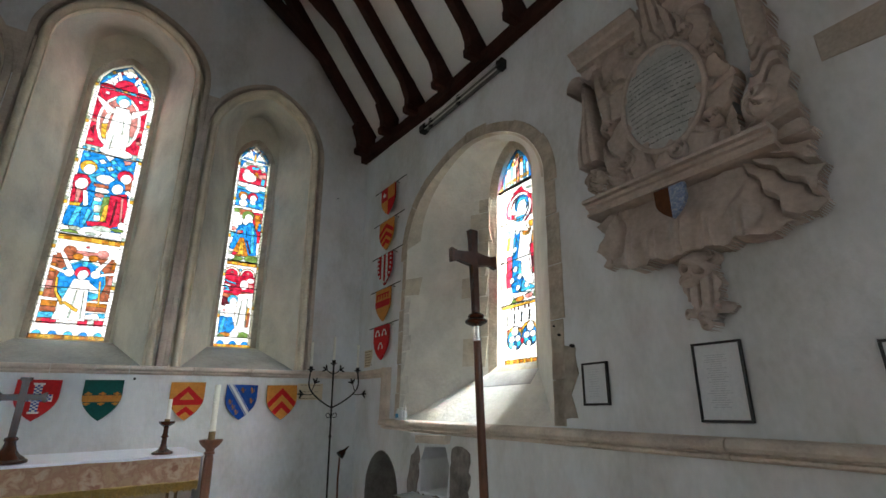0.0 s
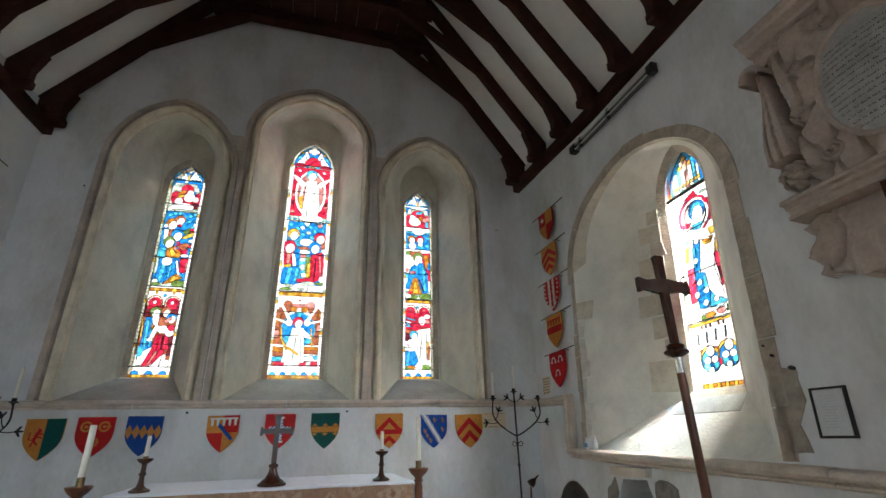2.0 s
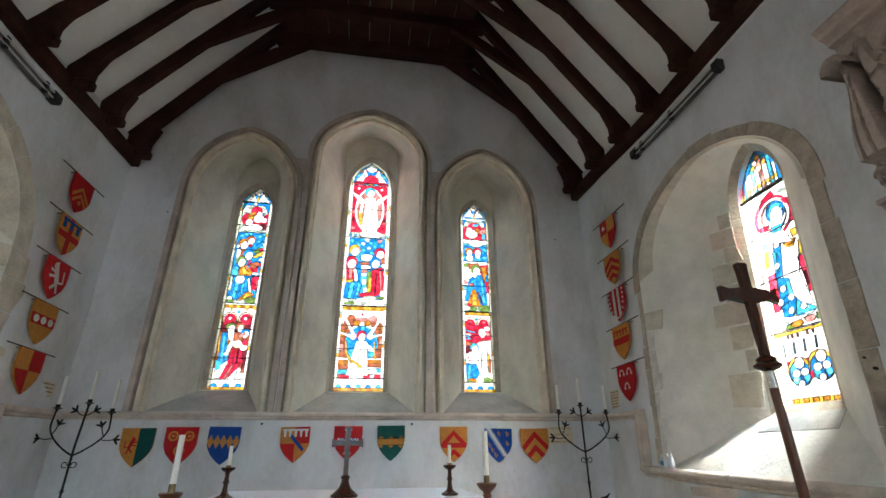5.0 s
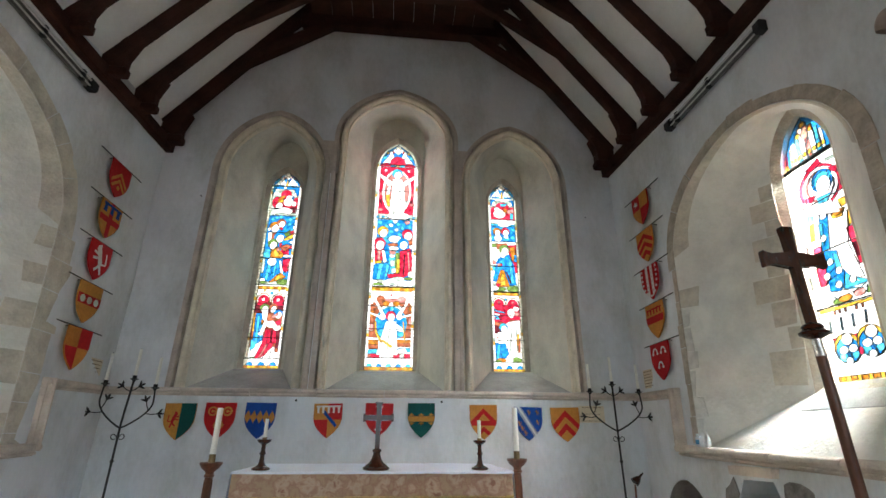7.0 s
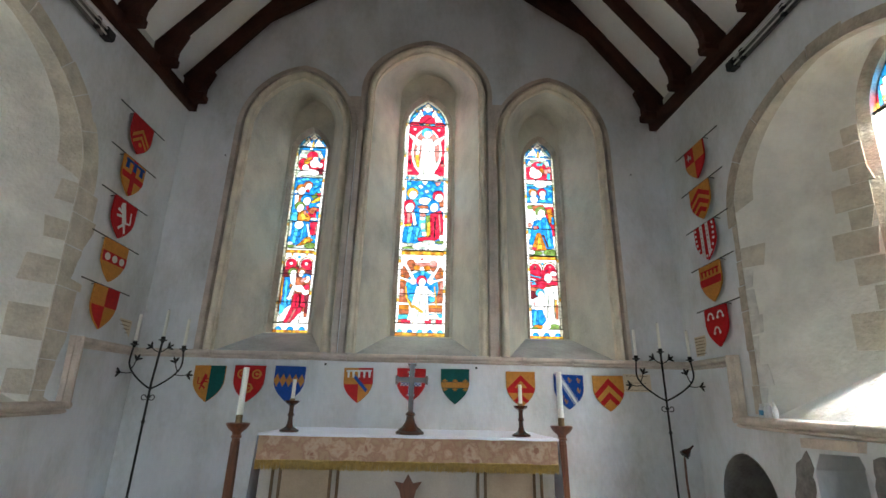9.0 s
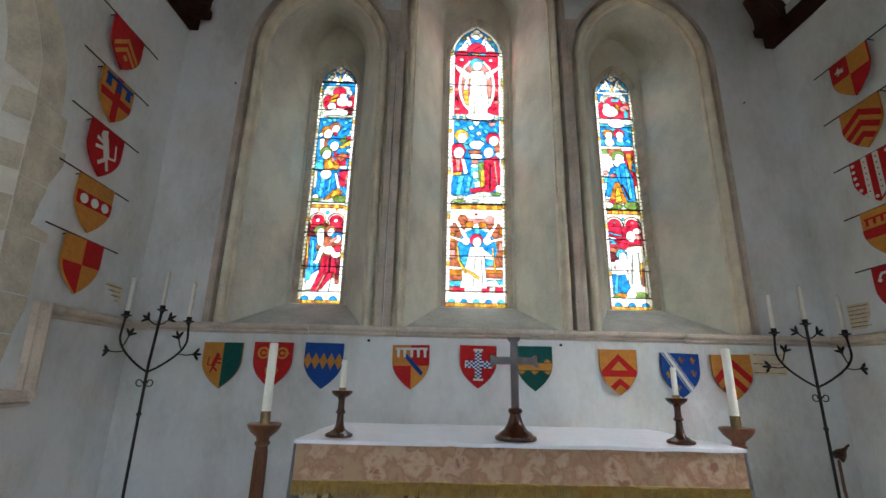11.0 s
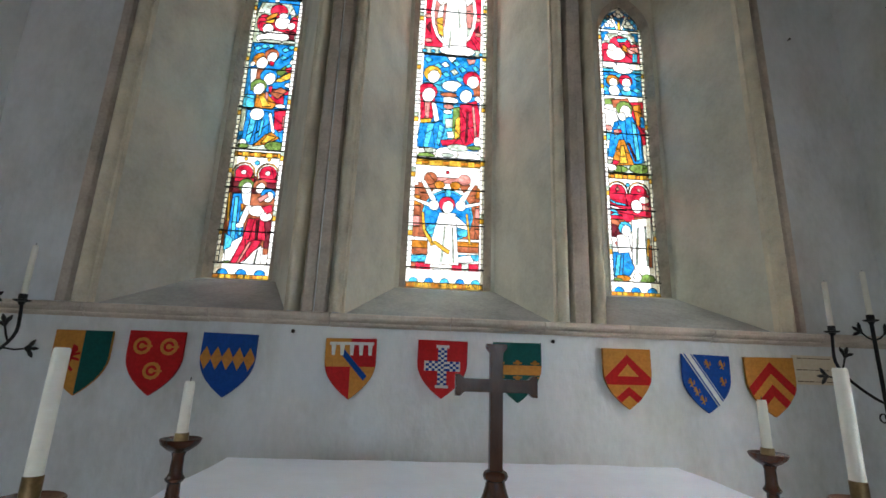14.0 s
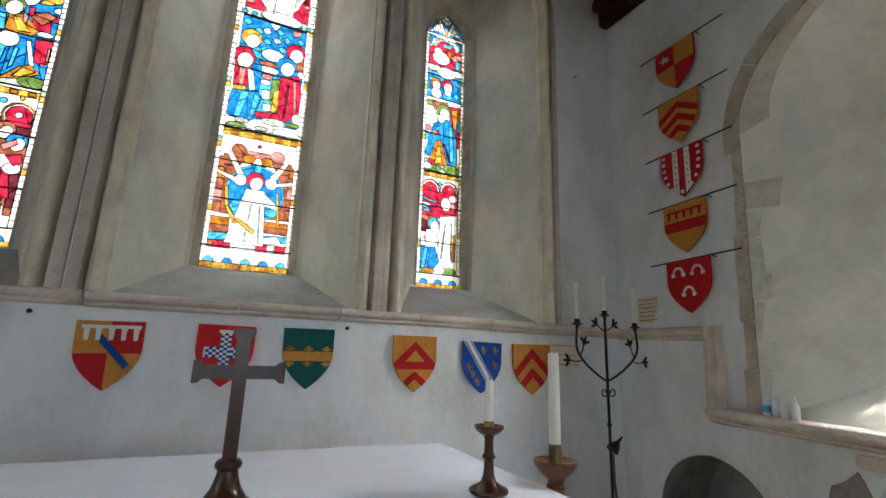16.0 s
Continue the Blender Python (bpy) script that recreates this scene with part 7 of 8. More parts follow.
# sanitiser bottles on the sill
CLEAR = surface("clear_plastic", (0.90, 0.92, 0.93), 0.15, vary=0.05, scale=20, bump=0)
CLEAR.node_tree.nodes["Principled BSDF"].inputs["Transmission Weight"].default_value = 0.2
BLUEL = surface("blue_label", (0.10, 0.35, 0.60), 0.5, vary=0.2, scale=40, bump=0)
for i, (y, d, hgt, cap) in enumerate(((4.11, -0.030, 0.095, 0), (4.06, -0.024, 0.105, 1), (4.02, -0.030, 0.105, 1), (3.965, -0.026, 0.10, 2))):
    p = south_at(y, 1.30, d)
    t = empty_thing("plastic_bottle", (p.x, p.y, 1.3085 - (4.46 - y) * 0.0222), "small clear plastic bottle on the stone sill", "bottle", "bottles on the sill")
    bm = bmesh.new()
    r = 0.021 if cap < 2 else 0.018
    lathe(bm, [(r * 0.9, 0), (r, 0.004), (r, hgt * 0.68), (r * 0.7, hgt * 0.78), (0.009, hgt * 0.82)], 18)
    part("bottle_body", bm, CLEAR, t, smooth=True)
    bm = bmesh.new()
    lathe(bm, [(0.011, hgt * 0.80), (0.011, hgt), (0.009, hgt + 0.002)] if cap < 2 else [(0.010, hgt * 0.80), (0.010, hgt), (0.004, hgt + 0.004), (0.004, hgt + 0.03)], 14)
    part("cap", bm, PAINT["W"], t, "white cap", smooth=True)
    bm = bmesh.new()
    lathe(bm, [(r + 0.0006, hgt * 0.18), (r + 0.0006, hgt * 0.55)], 18)
    part("sticker", bm, BLUEL if i == 0 else PAPER, t)

# snuffer pole leaning in the corner
t = empty_thing("long_handled_snuffer", (2.40, 5.08, STEP), "long-handled candle snuffer leaning in the corner", "candle snuffer")
bm = bmesh.new()
tube(bm, [(0.0, -0.12, 0.0), (0.06, 0.03, 0.60), (0.085, 0.06, 0.79)], 0.010, 8)
part("handle", bm, OAK, t, smooth=True)
bm = bmesh.new()
lathe(bm, [(0.012, 0.0), (0.014, 0.04), (0.010, 0.05)], 10, pose(0.088, 0.062, 0.77))
part("ferrule", bm, PAINT["W"], t)
bm = bmesh.new()
lathe(bm, [(0.012, 0.0), (0.045, 0.01), (0.035, 0.05), (0.012, 0.09), (0.006, 0.14)], 14, pose(0.075, 0.062, 0.80, 0, 50, 0))
part("snuffer_head", bm, WALNUT, t, "brown snuffer head", smooth=True)

# ---- wall monument ----
mon = empty_thing("wall_monument", (0, 0, 0), "carved pale stone wall monument with drapery and oval tablet", "monument")
M_AT = lambda y, z, p: south_at(y, z, -p)
bumpy = lambda y, z, f, s: noise.noise(Vector((y * f, z * f, s)))


def between(lo, hi, v):
    t = min(1.0, max(0.0, (v - lo) / (hi - lo)))
    return t * t * (3 - 2 * t)


def crease(t, w):
    """A narrow groove once in every step of t."""
    return max(0.0, 1 - abs((t + 0.5) % 1.0 - 0.5) / w)


def overlap(t):
    """A fold of cloth that swells slowly and then turns under sharply."""
    t = t % 1.0
    return (t / 0.86) ** 1.3 if t < 0.86 else (1 - t) / 0.14


def relief(bm, inside, height, y0, y1, z0, z1, step=0.013):
    """A carved surface over the wall where inside() holds, as high as height()."""
    ny, nz = int((y1 - y0) / step), int((z1 - z0) / step)
    vs = {}
    for i in range(ny + 1):
        for j in range(nz + 1):
            y, z = y0 + i * step, z0 + j * step
            q = inside(y, z)
            if q > -step:
                vs[i, j] = bm.verts.new(M_AT(y, z, max(0.002, height(y, z)) if q > 0 else -0.01))
    for (i, j) in list(vs):
        q = [(i, j), (i + 1, j), (i + 1, j + 1), (i, j + 1)]
        if all(k in vs for k in q):
            bm.faces.new([vs[k] for k in q])


# the cloth below the ledge, its two lower corners gathered


def cloth_in(y, z):
    wave = 0.020 * math.sin(y * 31 + 1) + 0.012 * math.sin(y * 67)
    low = 2.055 + 0.30 * max(0.0, y - 1.55) ** 1.1 * 1.6 + 0.20 * max(0.0, 0.95 - y) + wave * (0.4 + 0.6 * between(0.35, 0.5, abs(y - 1.27)))
    west = 0.685 + 0.040 * abs(math.sin(z * 19 + 0.4)) + 0.42 * max(0.0, 2.20 - z)
    east = 1.775 + 0.025 * math.sin(z * 40) - 0.10 * between(2.34, 2.46, z)
    return min(y - west, east - y, z - low, 2.50 - z)


def cloth_h(y, z):
    w = 0.05 * bumpy(y, z, 3.2, 4)
    bowl = 0.07 + 0.055 * between(0.0, 0.9, 1 - ((y - 1.29) / 0.46) ** 2) * between(2.52, 2.18, z)
    hem = between(2.27, 2.19, z + 0.03 * math.sin(y * 9)) * between(0.44, 0.34, abs(y - 1.29))
    flute = hem * (0.014 + 0.022 * math.cos((y - 1.29) * 46 + 2.2 * (z - 2.2)) - 0.018 * crease((y - 1.29) * 7.4 + 0.3 * (z - 2.1), 0.10))
    # pleats gathered at the two ends of the ledge
    a = math.atan2(2.52 - z, 1.03 - y)
    tails = between(1.00, 0.88, y - 0.35 * (z - 2.3))
    k = a * 3.4 + 2.6 * w + 0.10 * math.sin(z * 47 + y * 20)
    west = tails * (0.045 * overlap(k) - 0.040 * crease(k, 0.09))
    drag = 0.026 * crease((y - 0.84 + (2.45 - z) * -0.85) * 5.5, 0.22) * between(1.20, 0.98, y) * (1 - tails)
    a = math.atan2(2.50 - z, y - 1.56)
    k = a * 3.2 + 0.3 + 2.4 * w + 0.10 * math.sin(z * 41)
    east = between(1.55, 1.68, y + 0.3 * (z - 2.3)) * (0.042 * overlap(-k) - 0.036 * crease(k, 0.09))
    lip = -0.022 * crease((math.hypot(y - 1.80, z - 2.30) + w * 0.4) * 3.1 + 0.40, 0.06) * between(1.46, 1.56, y)
    return bowl + flute + lip + west + drag + east + 0.003 * bumpy(y, z, 14, 2)


bm = bmesh.new()
relief(bm, cloth_in, cloth_h, 0.64, 1.82, 2.00, 2.50, 0.0065)
part("apron", bm, MARBLE, mon, "carved cloth apron with gathered corners", smooth=True)

# the curtain at the western side, knotted halfway down


def curtain_in(y, z):
    west = 0.705 + 0.03 * abs(math.sin(z * 17)) + 0.05 * max(0.0, z - 2.9) - 0.03 * between(2.6, 2.4, z)
    east = 0.90 + 0.05 * between(2.85, 2.66, z) - 0.05 * between(2.75, 2.95, z)
    return min(y - west, east - y, z - 2.44, 4.1 - z)


def curtain_h(y, z):
    w = 0.04 * bumpy(y, z, 4, 6)
    h = 0.055 + 0.05 * math.cos((y - 0.79) / 0.115 * 1.45)
    hang = 0.035 * overlap((y * 7 + 0.12 * z + w) * 1.6) * between(2.9, 3.05, z)
    g = (z + 0.55 * (y - 0.8) + 0.02 * math.sin(y * 55) + w) * 12.5
    gather = 0.055 * crease(g, 0.16) * between(3.05, 2.98, z) * between(2.76, 2.80, z)
    r = math.hypot(y - 0.865, (z - 2.70) * 1.05)
    knot = 0.07 * math.sqrt(max(0.0, 1 - (r / 0.085) ** 2)) - 0.035 * crease(math.atan2(z - 2.70, y - 0.865) * 0.8 + r * 14, 0.2) * between(0.10, 0.05, r)
    k = (z + 0.35 * y + w) * 10
    tail = (0.035 * overlap(-k) - 0.045 * crease(k, 0.13)) * between(2.64, 2.58, z)
    return h + hang - gather + knot + tail + 0.006 * bumpy(y, z, 14, 3)


bm = bmesh.new()
relief(bm, curtain_in, curtain_h, 0.66, 0.98, 2.42, 4.1, 0.0065)
part("curtain", bm, MARBLE, mon, "carved stone curtain knotted halfway down", smooth=True)

# the back slab with flat strapwork round the tablet
OC = (1.287, 3.005)


def slab_in(y, z):
    q = (y - OC[0]) / 0.42, (z - OC[1]) / 0.5
    scal = 0.03 * math.sin(math.atan2(*q) * 8) * between(0.6, 0.9, abs(q[0]))
    return min(y - 0.94 - scal - 0.05 * between(2.9, 3.3, z), 1.70 + scal - y, z - 2.50, 3.56 - z)


def slab_h(y, z):
    a = math.atan2((z - OC[1]) / 1.5, y - OC[0])
    r = math.hypot(y - OC[0], (z - OC[1]) / 1.5)
    lobe = 0.05 * abs(math.sin(a * 5.0 + 0.9 * math.sin(r * 16) + 0.4)) ** 0.7
    veins = 0.045 * crease(a * 1.75 + 0.25 * math.sin(r * 22), 0.10) + 0.04 * crease(r * 8.3 + 0.2 * math.sin(a * 7), 0.10) * between(0.26, 0.29, r)
    return 0.060 + lobe - 0.8 * veins * between(0.22, 0.25, r) + 0.008 * bumpy(y, z, 9, 5)


bm = bmesh.new()
relief(bm, slab_in, slab_h, 0.90, 1.74, 2.48, 3.58, 0.0075)
part("strapwork", bm, MARBLE, mon, "carved strapwork and leaves behind the tablet", smooth=True)


def ledge(name, y0, y1, z, prof):
    bm = bmesh.new()
    rows = [[bm.verts.new(M_AT(y, z + dz, d)) for dz, d in prof] for y in (y0, (y0 + y1) / 2, y1)]
    k = len(prof)
    for a, b in zip(rows, rows[1:]):
        for i in range(k):
            bm.faces.new((a[i], a[(i + 1) % k], b[(i + 1) % k], b[i]))
    bm.faces.new(rows[0]), bm.faces.new(rows[-1][::-1])
    part(name, bm, MARBLE, mon, "moulded stone ledge")


ledge("ledge", 0.815, 1.785, 2.42, [(0.10, 0), (0.10, 0.205), (0.088, 0.215), (0.074, 0.215), (0.070, 0.185), (0.052, 0.180), (0.046, 0.160), (0.022, 0.150), (0.018, 0.170), (0.0, 0.172), (-0.006, 0.135), (-0.012, 0)])
ledge("cornice", 1.34, 1.82, 3.53, [(0.13, 0), (0.13, 0.20), (0.115, 0.205), (0.10, 0.175), (0.075, 0.165), (0.055, 0.12), (0.03, 0.115), (0.025, 0.07), (-0.06, 0.06), (-0.06, 0)])
ledge("cornice", 0.96, 1.20, 3.60, [(0.13, 0), (0.13, 0.20), (0.115, 0.205), (0.10, 0.175), (0.075, 0.165), (0.055, 0.13), (0.03, 0.125), (0.025, 0.10), (-0.06, 0.09), (-0.06, 0)])
# curled leaf standing over the tablet, between the halves of the cornice
bm = bmesh.new()
relief(bm, lambda y, z: min(0.10 - abs(y - 1.28) * (0.6 + 1.2 * between(3.45, 3.75, z)), z - 3.36, 3.80 - z), lambda y, z: 0.09 + 0.04 * between(3.36, 3.7, z) - 0.05 * crease((y - 1.28) / (0.10 - 0.1 * (z - 3.4)) * 1.5, 0.16), 1.10, 1.46, 3.34, 3.82, 0.008)
part("crest", bm, MARBLE, mon, "curled stone leaf over the tablet", smooth=True)
# oval tablet
TA, TB = 0.222, 0.330
bm = bmesh.new()
ring = []
for k in range(6):
    q = 1 - k / 6
    ring.append([bm.verts.new(M_AT(OC[0] + TA * q * math.cos(a), OC[1] + TB * q * math.sin(a), 0.105 + 0.035 * (1 - q * q))) for a in [2 * math.pi * i / 48 for i in range(48)]])
for a, b in zip(ring, ring[1:]):
    for i in range(48):
        bm.faces.new((a[i], a[(i + 1) % 48], b[(i + 1) % 48], b[i]))
bm.faces.new(ring[-1])
part("tablet", bm, SLATE_STONE, mon, "grey oval inscription tablet", smooth=True)
bm = bmesh.new()
rnd = random.Random(3)
rise_of = lambda yy, zz: 0.1066 + 0.035 * (1 - ((yy - OC[0]) / TA) ** 2 - ((zz - OC[1]) / TB) ** 2)
for i in range(15):
    z = OC[1] + 0.20 - i * 0.034
    hwid = 0.19 * math.sqrt(max(0, 1 - ((z - OC[1]) / TB) ** 2))
    y = OC[0] + hwid
    end = OC[0] - hwid * rnd.uniform(0.75, 1.0)
    while y > end:
        for _ in range(rnd.randint(2, 7)):
            # strokes of worn letters, upright and slanting
            h, lean_by = rnd.uniform(0.008, 0.011), rnd.uniform(-0.004, 0.004)
            f = [bm.verts.new(M_AT(yy, zz, rise_of(yy, zz))) for yy, zz in ((y, z), (y - 0.0032, z), (y - 0.0032 - lean_by, z + h), (y - lean_by, z + h))]
            bm.faces.new(f)
            if rnd.random() < 0.5:
                f = [bm.verts.new(M_AT(yy, zz, rise_of(yy, zz))) for yy, zz in ((y, z), (y - 0.008, z), (y - 0.008, z + 0.003), (y, z + 0.003))]
                bm.faces.new(f)
            y -= rnd.uniform(0.0075, 0.0105)
        y -= 0.009
tagged(part("cut_lettering", bm, surface("cut_lettering", (0.05, 0.05, 0.05), 0.8, vary=0.2, scale=50, bump=0), mon, "rows of dark cut lettering"), kind="stuff")
bm = bmesh.new()
tube(bm, [M_AT(OC[0] + (TA + 0.014) * math.cos(a), OC[1] + (TB + 0.014) * math.sin(a), 0.105) for a in [2 * math.pi * i / 60 for i in range(61)]], 0.016, 8)
part("tablet_frame", bm, MARBLE, mon, "plain thin stone rim", smooth=True)


def volute(y, z, r, s, turn=0.0, out=0.12):
    """A ribbon of stone rolled up at its end, square-edged."""
    bm = bmesh.new()
    rows = []
    for k in range(40):
        a = turn + s * k * 0.33
        q = r * (1 - k / 44)
        t = r * 0.16
        rows.append([bm.verts.new(M_AT(y + (q + e) * math.cos(a), z + (q + e) * math.sin(a), p)) for e, p in ((t, 0.03), (t, out), (t * 0.3, out + 0.012), (-t, out), (-t, 0.03))])
    for a, b in zip(rows, rows[1:]):
        for i in range(4):
            bm.faces.new((a[i], a[i + 1], b[i + 1], b[i]))
    bm.faces.new(rows[0]), bm.faces.new(rows[-1])
    bmesh.ops.recalc_face_normals(bm, faces=bm.faces)
    part("scroll", bm, MARBLE, mon, "carved stone scroll")


for y, z, r, s, turn in ((1.385, 3.41, 0.050, 1, 2.6), (1.10, 3.33, 0.050, -1, 0.4), (1.53, 2.70, 0.055, -1, 0.5), (1.245, 2.625, 0.050, 1, 1.5), (1.05, 2.72, 0.045, -1, 2.6), (1.60, 3.28, 0.045, 1, 1.0), (1.00, 3.12, 0.045, -1, 2.0), (1.62, 2.98, 0.045, 1, 0.3)):
    volute(y, z, r, s, turn)
# console at the eastern side: a hooded tapering bundle of cloth over a rosette
bm = bmesh.new()
relief(bm, lambda y, z: min(0.022 + 0.055 * between(3.35, 2.80, z) - abs(y - 1.765 - 0.05 * (z - 2.9)), z - 2.77, 3.40 - z), lambda y, z: 0.09 + 0.05 * between(3.3, 2.85, z) + 0.03 * math.cos((y - 1.765 - 0.05 * (z - 2.9)) / (0.022 + 0.055 * between(3.35, 2.80, z)) * 1.3) - 0.035 * crease((y - 1.765 - 0.05 * (z - 2.9)) / (0.03 + 0.055 * between(3.35, 2.80, z)) * 1.6 + 0.3, 0.16), 1.66, 1.88, 2.75, 3.42, 0.0065)
part("console", bm, MARBLE, mon, "tapering bundle of carved cloth", smooth=True)
bm = bmesh.new()
rows = []
for k in range(9):
    a = math.pi * k / 8
    rows.append([bm.verts.new(M_AT(1.795 + (0.075 - q) * math.cos(a), 3.36 + (0.095 - q) * math.sin(a), p)) for q, p in ((0, 0.0), (0, 0.17), (0.012, 0.19), (0.028, 0.17), (0.03, 0.0))])
for a, b in zip(rows, rows[1:]):
    for i in range(4):
        bm.faces.new((a[i], a[i + 1], b[i + 1], b[i]))
part("hood", bm, MARBLE, mon, "small overhanging stone hood", smooth=True)
bm = bmesh.new()


def rosette_h(y, z):
    r, a = math.hypot(y - 1.745, z - 2.675), math.atan2(z - 2.675, y - 1.745)
    return 0.10 + 0.05 * math.sqrt(max(0.0, 1 - (r / 0.085) ** 2)) - 0.03 * crease(a * 0.95 + r * 20, 0.18) - 0.03 * crease(r * 24 + 0.5, 0.16)


relief(bm, lambda y, z: 0.078 - math.hypot(y - 1.745, z - 2.675) + 0.008 * math.sin(6 * math.atan2(z - 2.675, y - 1.745)), rosette_h, 1.64, 1.85, 2.57, 2.78, 0.0055)
part("rosette", bm, MARBLE, mon, "round stone rosette", smooth=True)
# small painted coat on the apron
bm = bmesh.new()
hs = heater(0.155, 0.17)
for k, (lo, hi) in enumerate(((-0.2, 0.0), (0.0, 0.2))):
    p = carve([(lo, -0.3), (hi, -0.3), (hi, 0.1), (lo, 0.1)], hs)[0]
    b2 = bmesh.new()
    prism(b2, p, 0.19, 0.215, lambda u, v, d: M_AT(1.285 - u, 2.405 + v, d - 0.030))
    part("coat_half", b2, PAINT["K"] if k == 0 else surface("faded_blue_paint", (0.14, 0.20, 0.36), 0.6, scale=75, bump=0.1, second=(0.42, 0.46, 0.52)), mon, "faded painted half of a small shield")
bm.free()
# skull-shaped corbel on a tapering leafy pendant
SKULL = (1.268, 1.995)
dome = lambda y, z, c, ry, rz: math.sqrt(max(0.0, 1 - ((y - c[0]) / ry) ** 2 - ((z - c[1]) / rz) ** 2))


def skull_in(y, z):
    q = max(1 - ((y - SKULL[0]) / 0.080) ** 2 - ((z - SKULL[1] - 0.005) / 0.078) ** 2, 1 - ((y - 1.303) / 0.050) ** 2 - ((z - 1.932) / 0.036) ** 2)
    return q * 0.04


def skull_h(y, z):
    h = 0.045 + 0.105 * max(dome(y, z, SKULL, 0.082, 0.080), 0.80 * dome(y, z, (1.303, 1.935), 0.056, 0.045))
    for c, r, deep in (((1.292, 1.985), 0.024, 0.060), ((1.238, 1.962), 0.021, 0.050), ((1.318, 1.958), 0.011, 0.030)):
        h -= deep * between(r, r * 0.55, math.hypot(y - c[0], (z - c[1]) * 1.1))
    h += 0.012 * between(0.014, 0.004, abs(z - 2.012 + 0.4 * (1.268 - y))) * between(0.06, 0.04, abs(y - 1.27))
    teeth = between(0.012, 0.004, abs(z - 1.938 - 0.3 * (1.303 - y))) * between(0.040, 0.030, abs(y - 1.303))
    return h - teeth * (0.008 + 0.012 * crease(y * 95, 0.25))


bm = bmesh.new()
relief(bm, skull_in, skull_h, 1.17, 1.37, 1.88, 2.09, 0.0038)
part("corbel", bm, MARBLE, mon, "rounded carved skull-shaped corbel", smooth=True)


def pendant_in(y, z):
    half = 0.058 + 0.030 * between(1.80, 1.90, z) + 0.006 * math.sin(z * 90)
    body = min(half - abs(y - 1.262 + 0.12 * (1.9 - z)), z - 1.79, 1.955 - z)
    leaves = max(0.03 * (1 - ((y - c[0]) / c[2]) ** 2 - ((z - c[1]) / c[3]) ** 2) for c in ((1.325, 1.775, 0.045, 0.024), (1.185, 1.785, 0.050, 0.030), (1.252, 1.765, 0.050, 0.040), (1.248, 1.715, 0.030, 0.032)))
    return max(body, leaves)


def pendant_h(y, z):
    h = 0.035 + 0.055 * math.sqrt(max(0.0, 1 - ((y - 1.262) / 0.10) ** 2))
    h -= 0.020 * crease((y - 1.262) * 19 + 1.3 * (z - 1.9), 0.16) * between(1.78, 1.82, z)
    for c in ((1.325, 1.775), (1.185, 1.785), (1.252, 1.745), (1.248, 1.712)):
        r = math.hypot(y - c[0], z - c[1])
        h += 0.030 * between(0.040, 0.012, r) - 0.016 * between(0.010, 0.003, r)
    return h


bm = bmesh.new()
relief(bm, pendant_in, pendant_h, 1.10, 1.42, 1.66, 1.97, 0.0042)
part("pendant", bm, MARBLE, mon, "tapering leafy stone pendant", smooth=True)
volute(1.182, 2.022, 0.032, -1, 1.0, 0.10)
volute(1.345, 2.040, 0.024, 1, 1.0, 0.09)
# ---- stones set in the walls, last ----
WALLS = {w.name: w for w in scene.objects if w.name in ("wall_south", "wall_north")}


def stone(poly, place, parent, d=-0.006, material=QUOIN, chamfer=0.006):
    """One dressed block showing in the plaster, its edges eased."""
    c = (sum(p[0] for p in poly) / len(poly), sum(p[1] for p in poly) / len(poly))
    inner = [(p[0] + (c[0] - p[0]) * min(0.3, chamfer / max(0.01, math.hypot(p[0] - c[0], p[1] - c[1]))), p[1] + (c[1] - p[1]) * min(0.3, chamfer / max(0.01, math.hypot(p[0] - c[0], p[1] - c[1])))) for p in poly]
    k = len(poly)
    verts = [place(u, v, 0.004) for u, v in poly] + [place(u, v, d) for u, v in inner]
    me = bpy.data.meshes.new("stone")
    me.from_pydata(verts, [], [tuple(range(k, 2 * k))] + [(i, (i + 1) % k, k + (i + 1) % k, k + i) for i in range(k)])
    b = bmesh.new()
    b.from_mesh(me)
    bmesh.ops.recalc_face_normals(b, faces=b.faces)
    b.to_mesh(me)
    b.free()
    me.materials.append(material)
    ob = new("stone", me)
    ob.parent = parent
    return ob


def arch_stones(outline, place, parent, rnd, widths, material=QUOIN):
    """Jamb blocks and voussoirs along an opening, of uneven width."""
    dense = []
    for a, b in zip(outline, outline[1:]):
        n = max(1, int(math.hypot(b[0] - a[0], b[1] - a[1]) / 0.05))
        dense += [(a[0] + (b[0] - a[0]) * i / n, a[1] + (b[1] - a[1]) * i / n) for i in range(n)]
    dense.append(outline[-1])
    i = 0
    while i < len(dense) - 2:
        j = min(len(dense) - 1, i + rnd.choice((4, 5, 6, 7)))
        bit = dense[i:j + 1]
        w = widths(bit[len(bit) // 2], rnd)
        out = offset_outline(dense, w)[i:j + 1]
        stone(bit + out[::-1], place, parent, material=material)
        i = j


rnd = random.Random(21)
arch_stones(S_REC, south_at, WALLS["wall_south"], rnd, lambda p, r: r.uniform(0.09, 0.12) if p[1] > 2.9 else (r.uniform(0.06, 0.13)))
arch_stones(N_REC, north_at, WALLS["wall_north"], rnd, lambda p, r: r.uniform(0.16, 0.20) if p[1] > 3.0 else r.choice((0.19, 0.24, 0.28, 0.22)), JAMB)


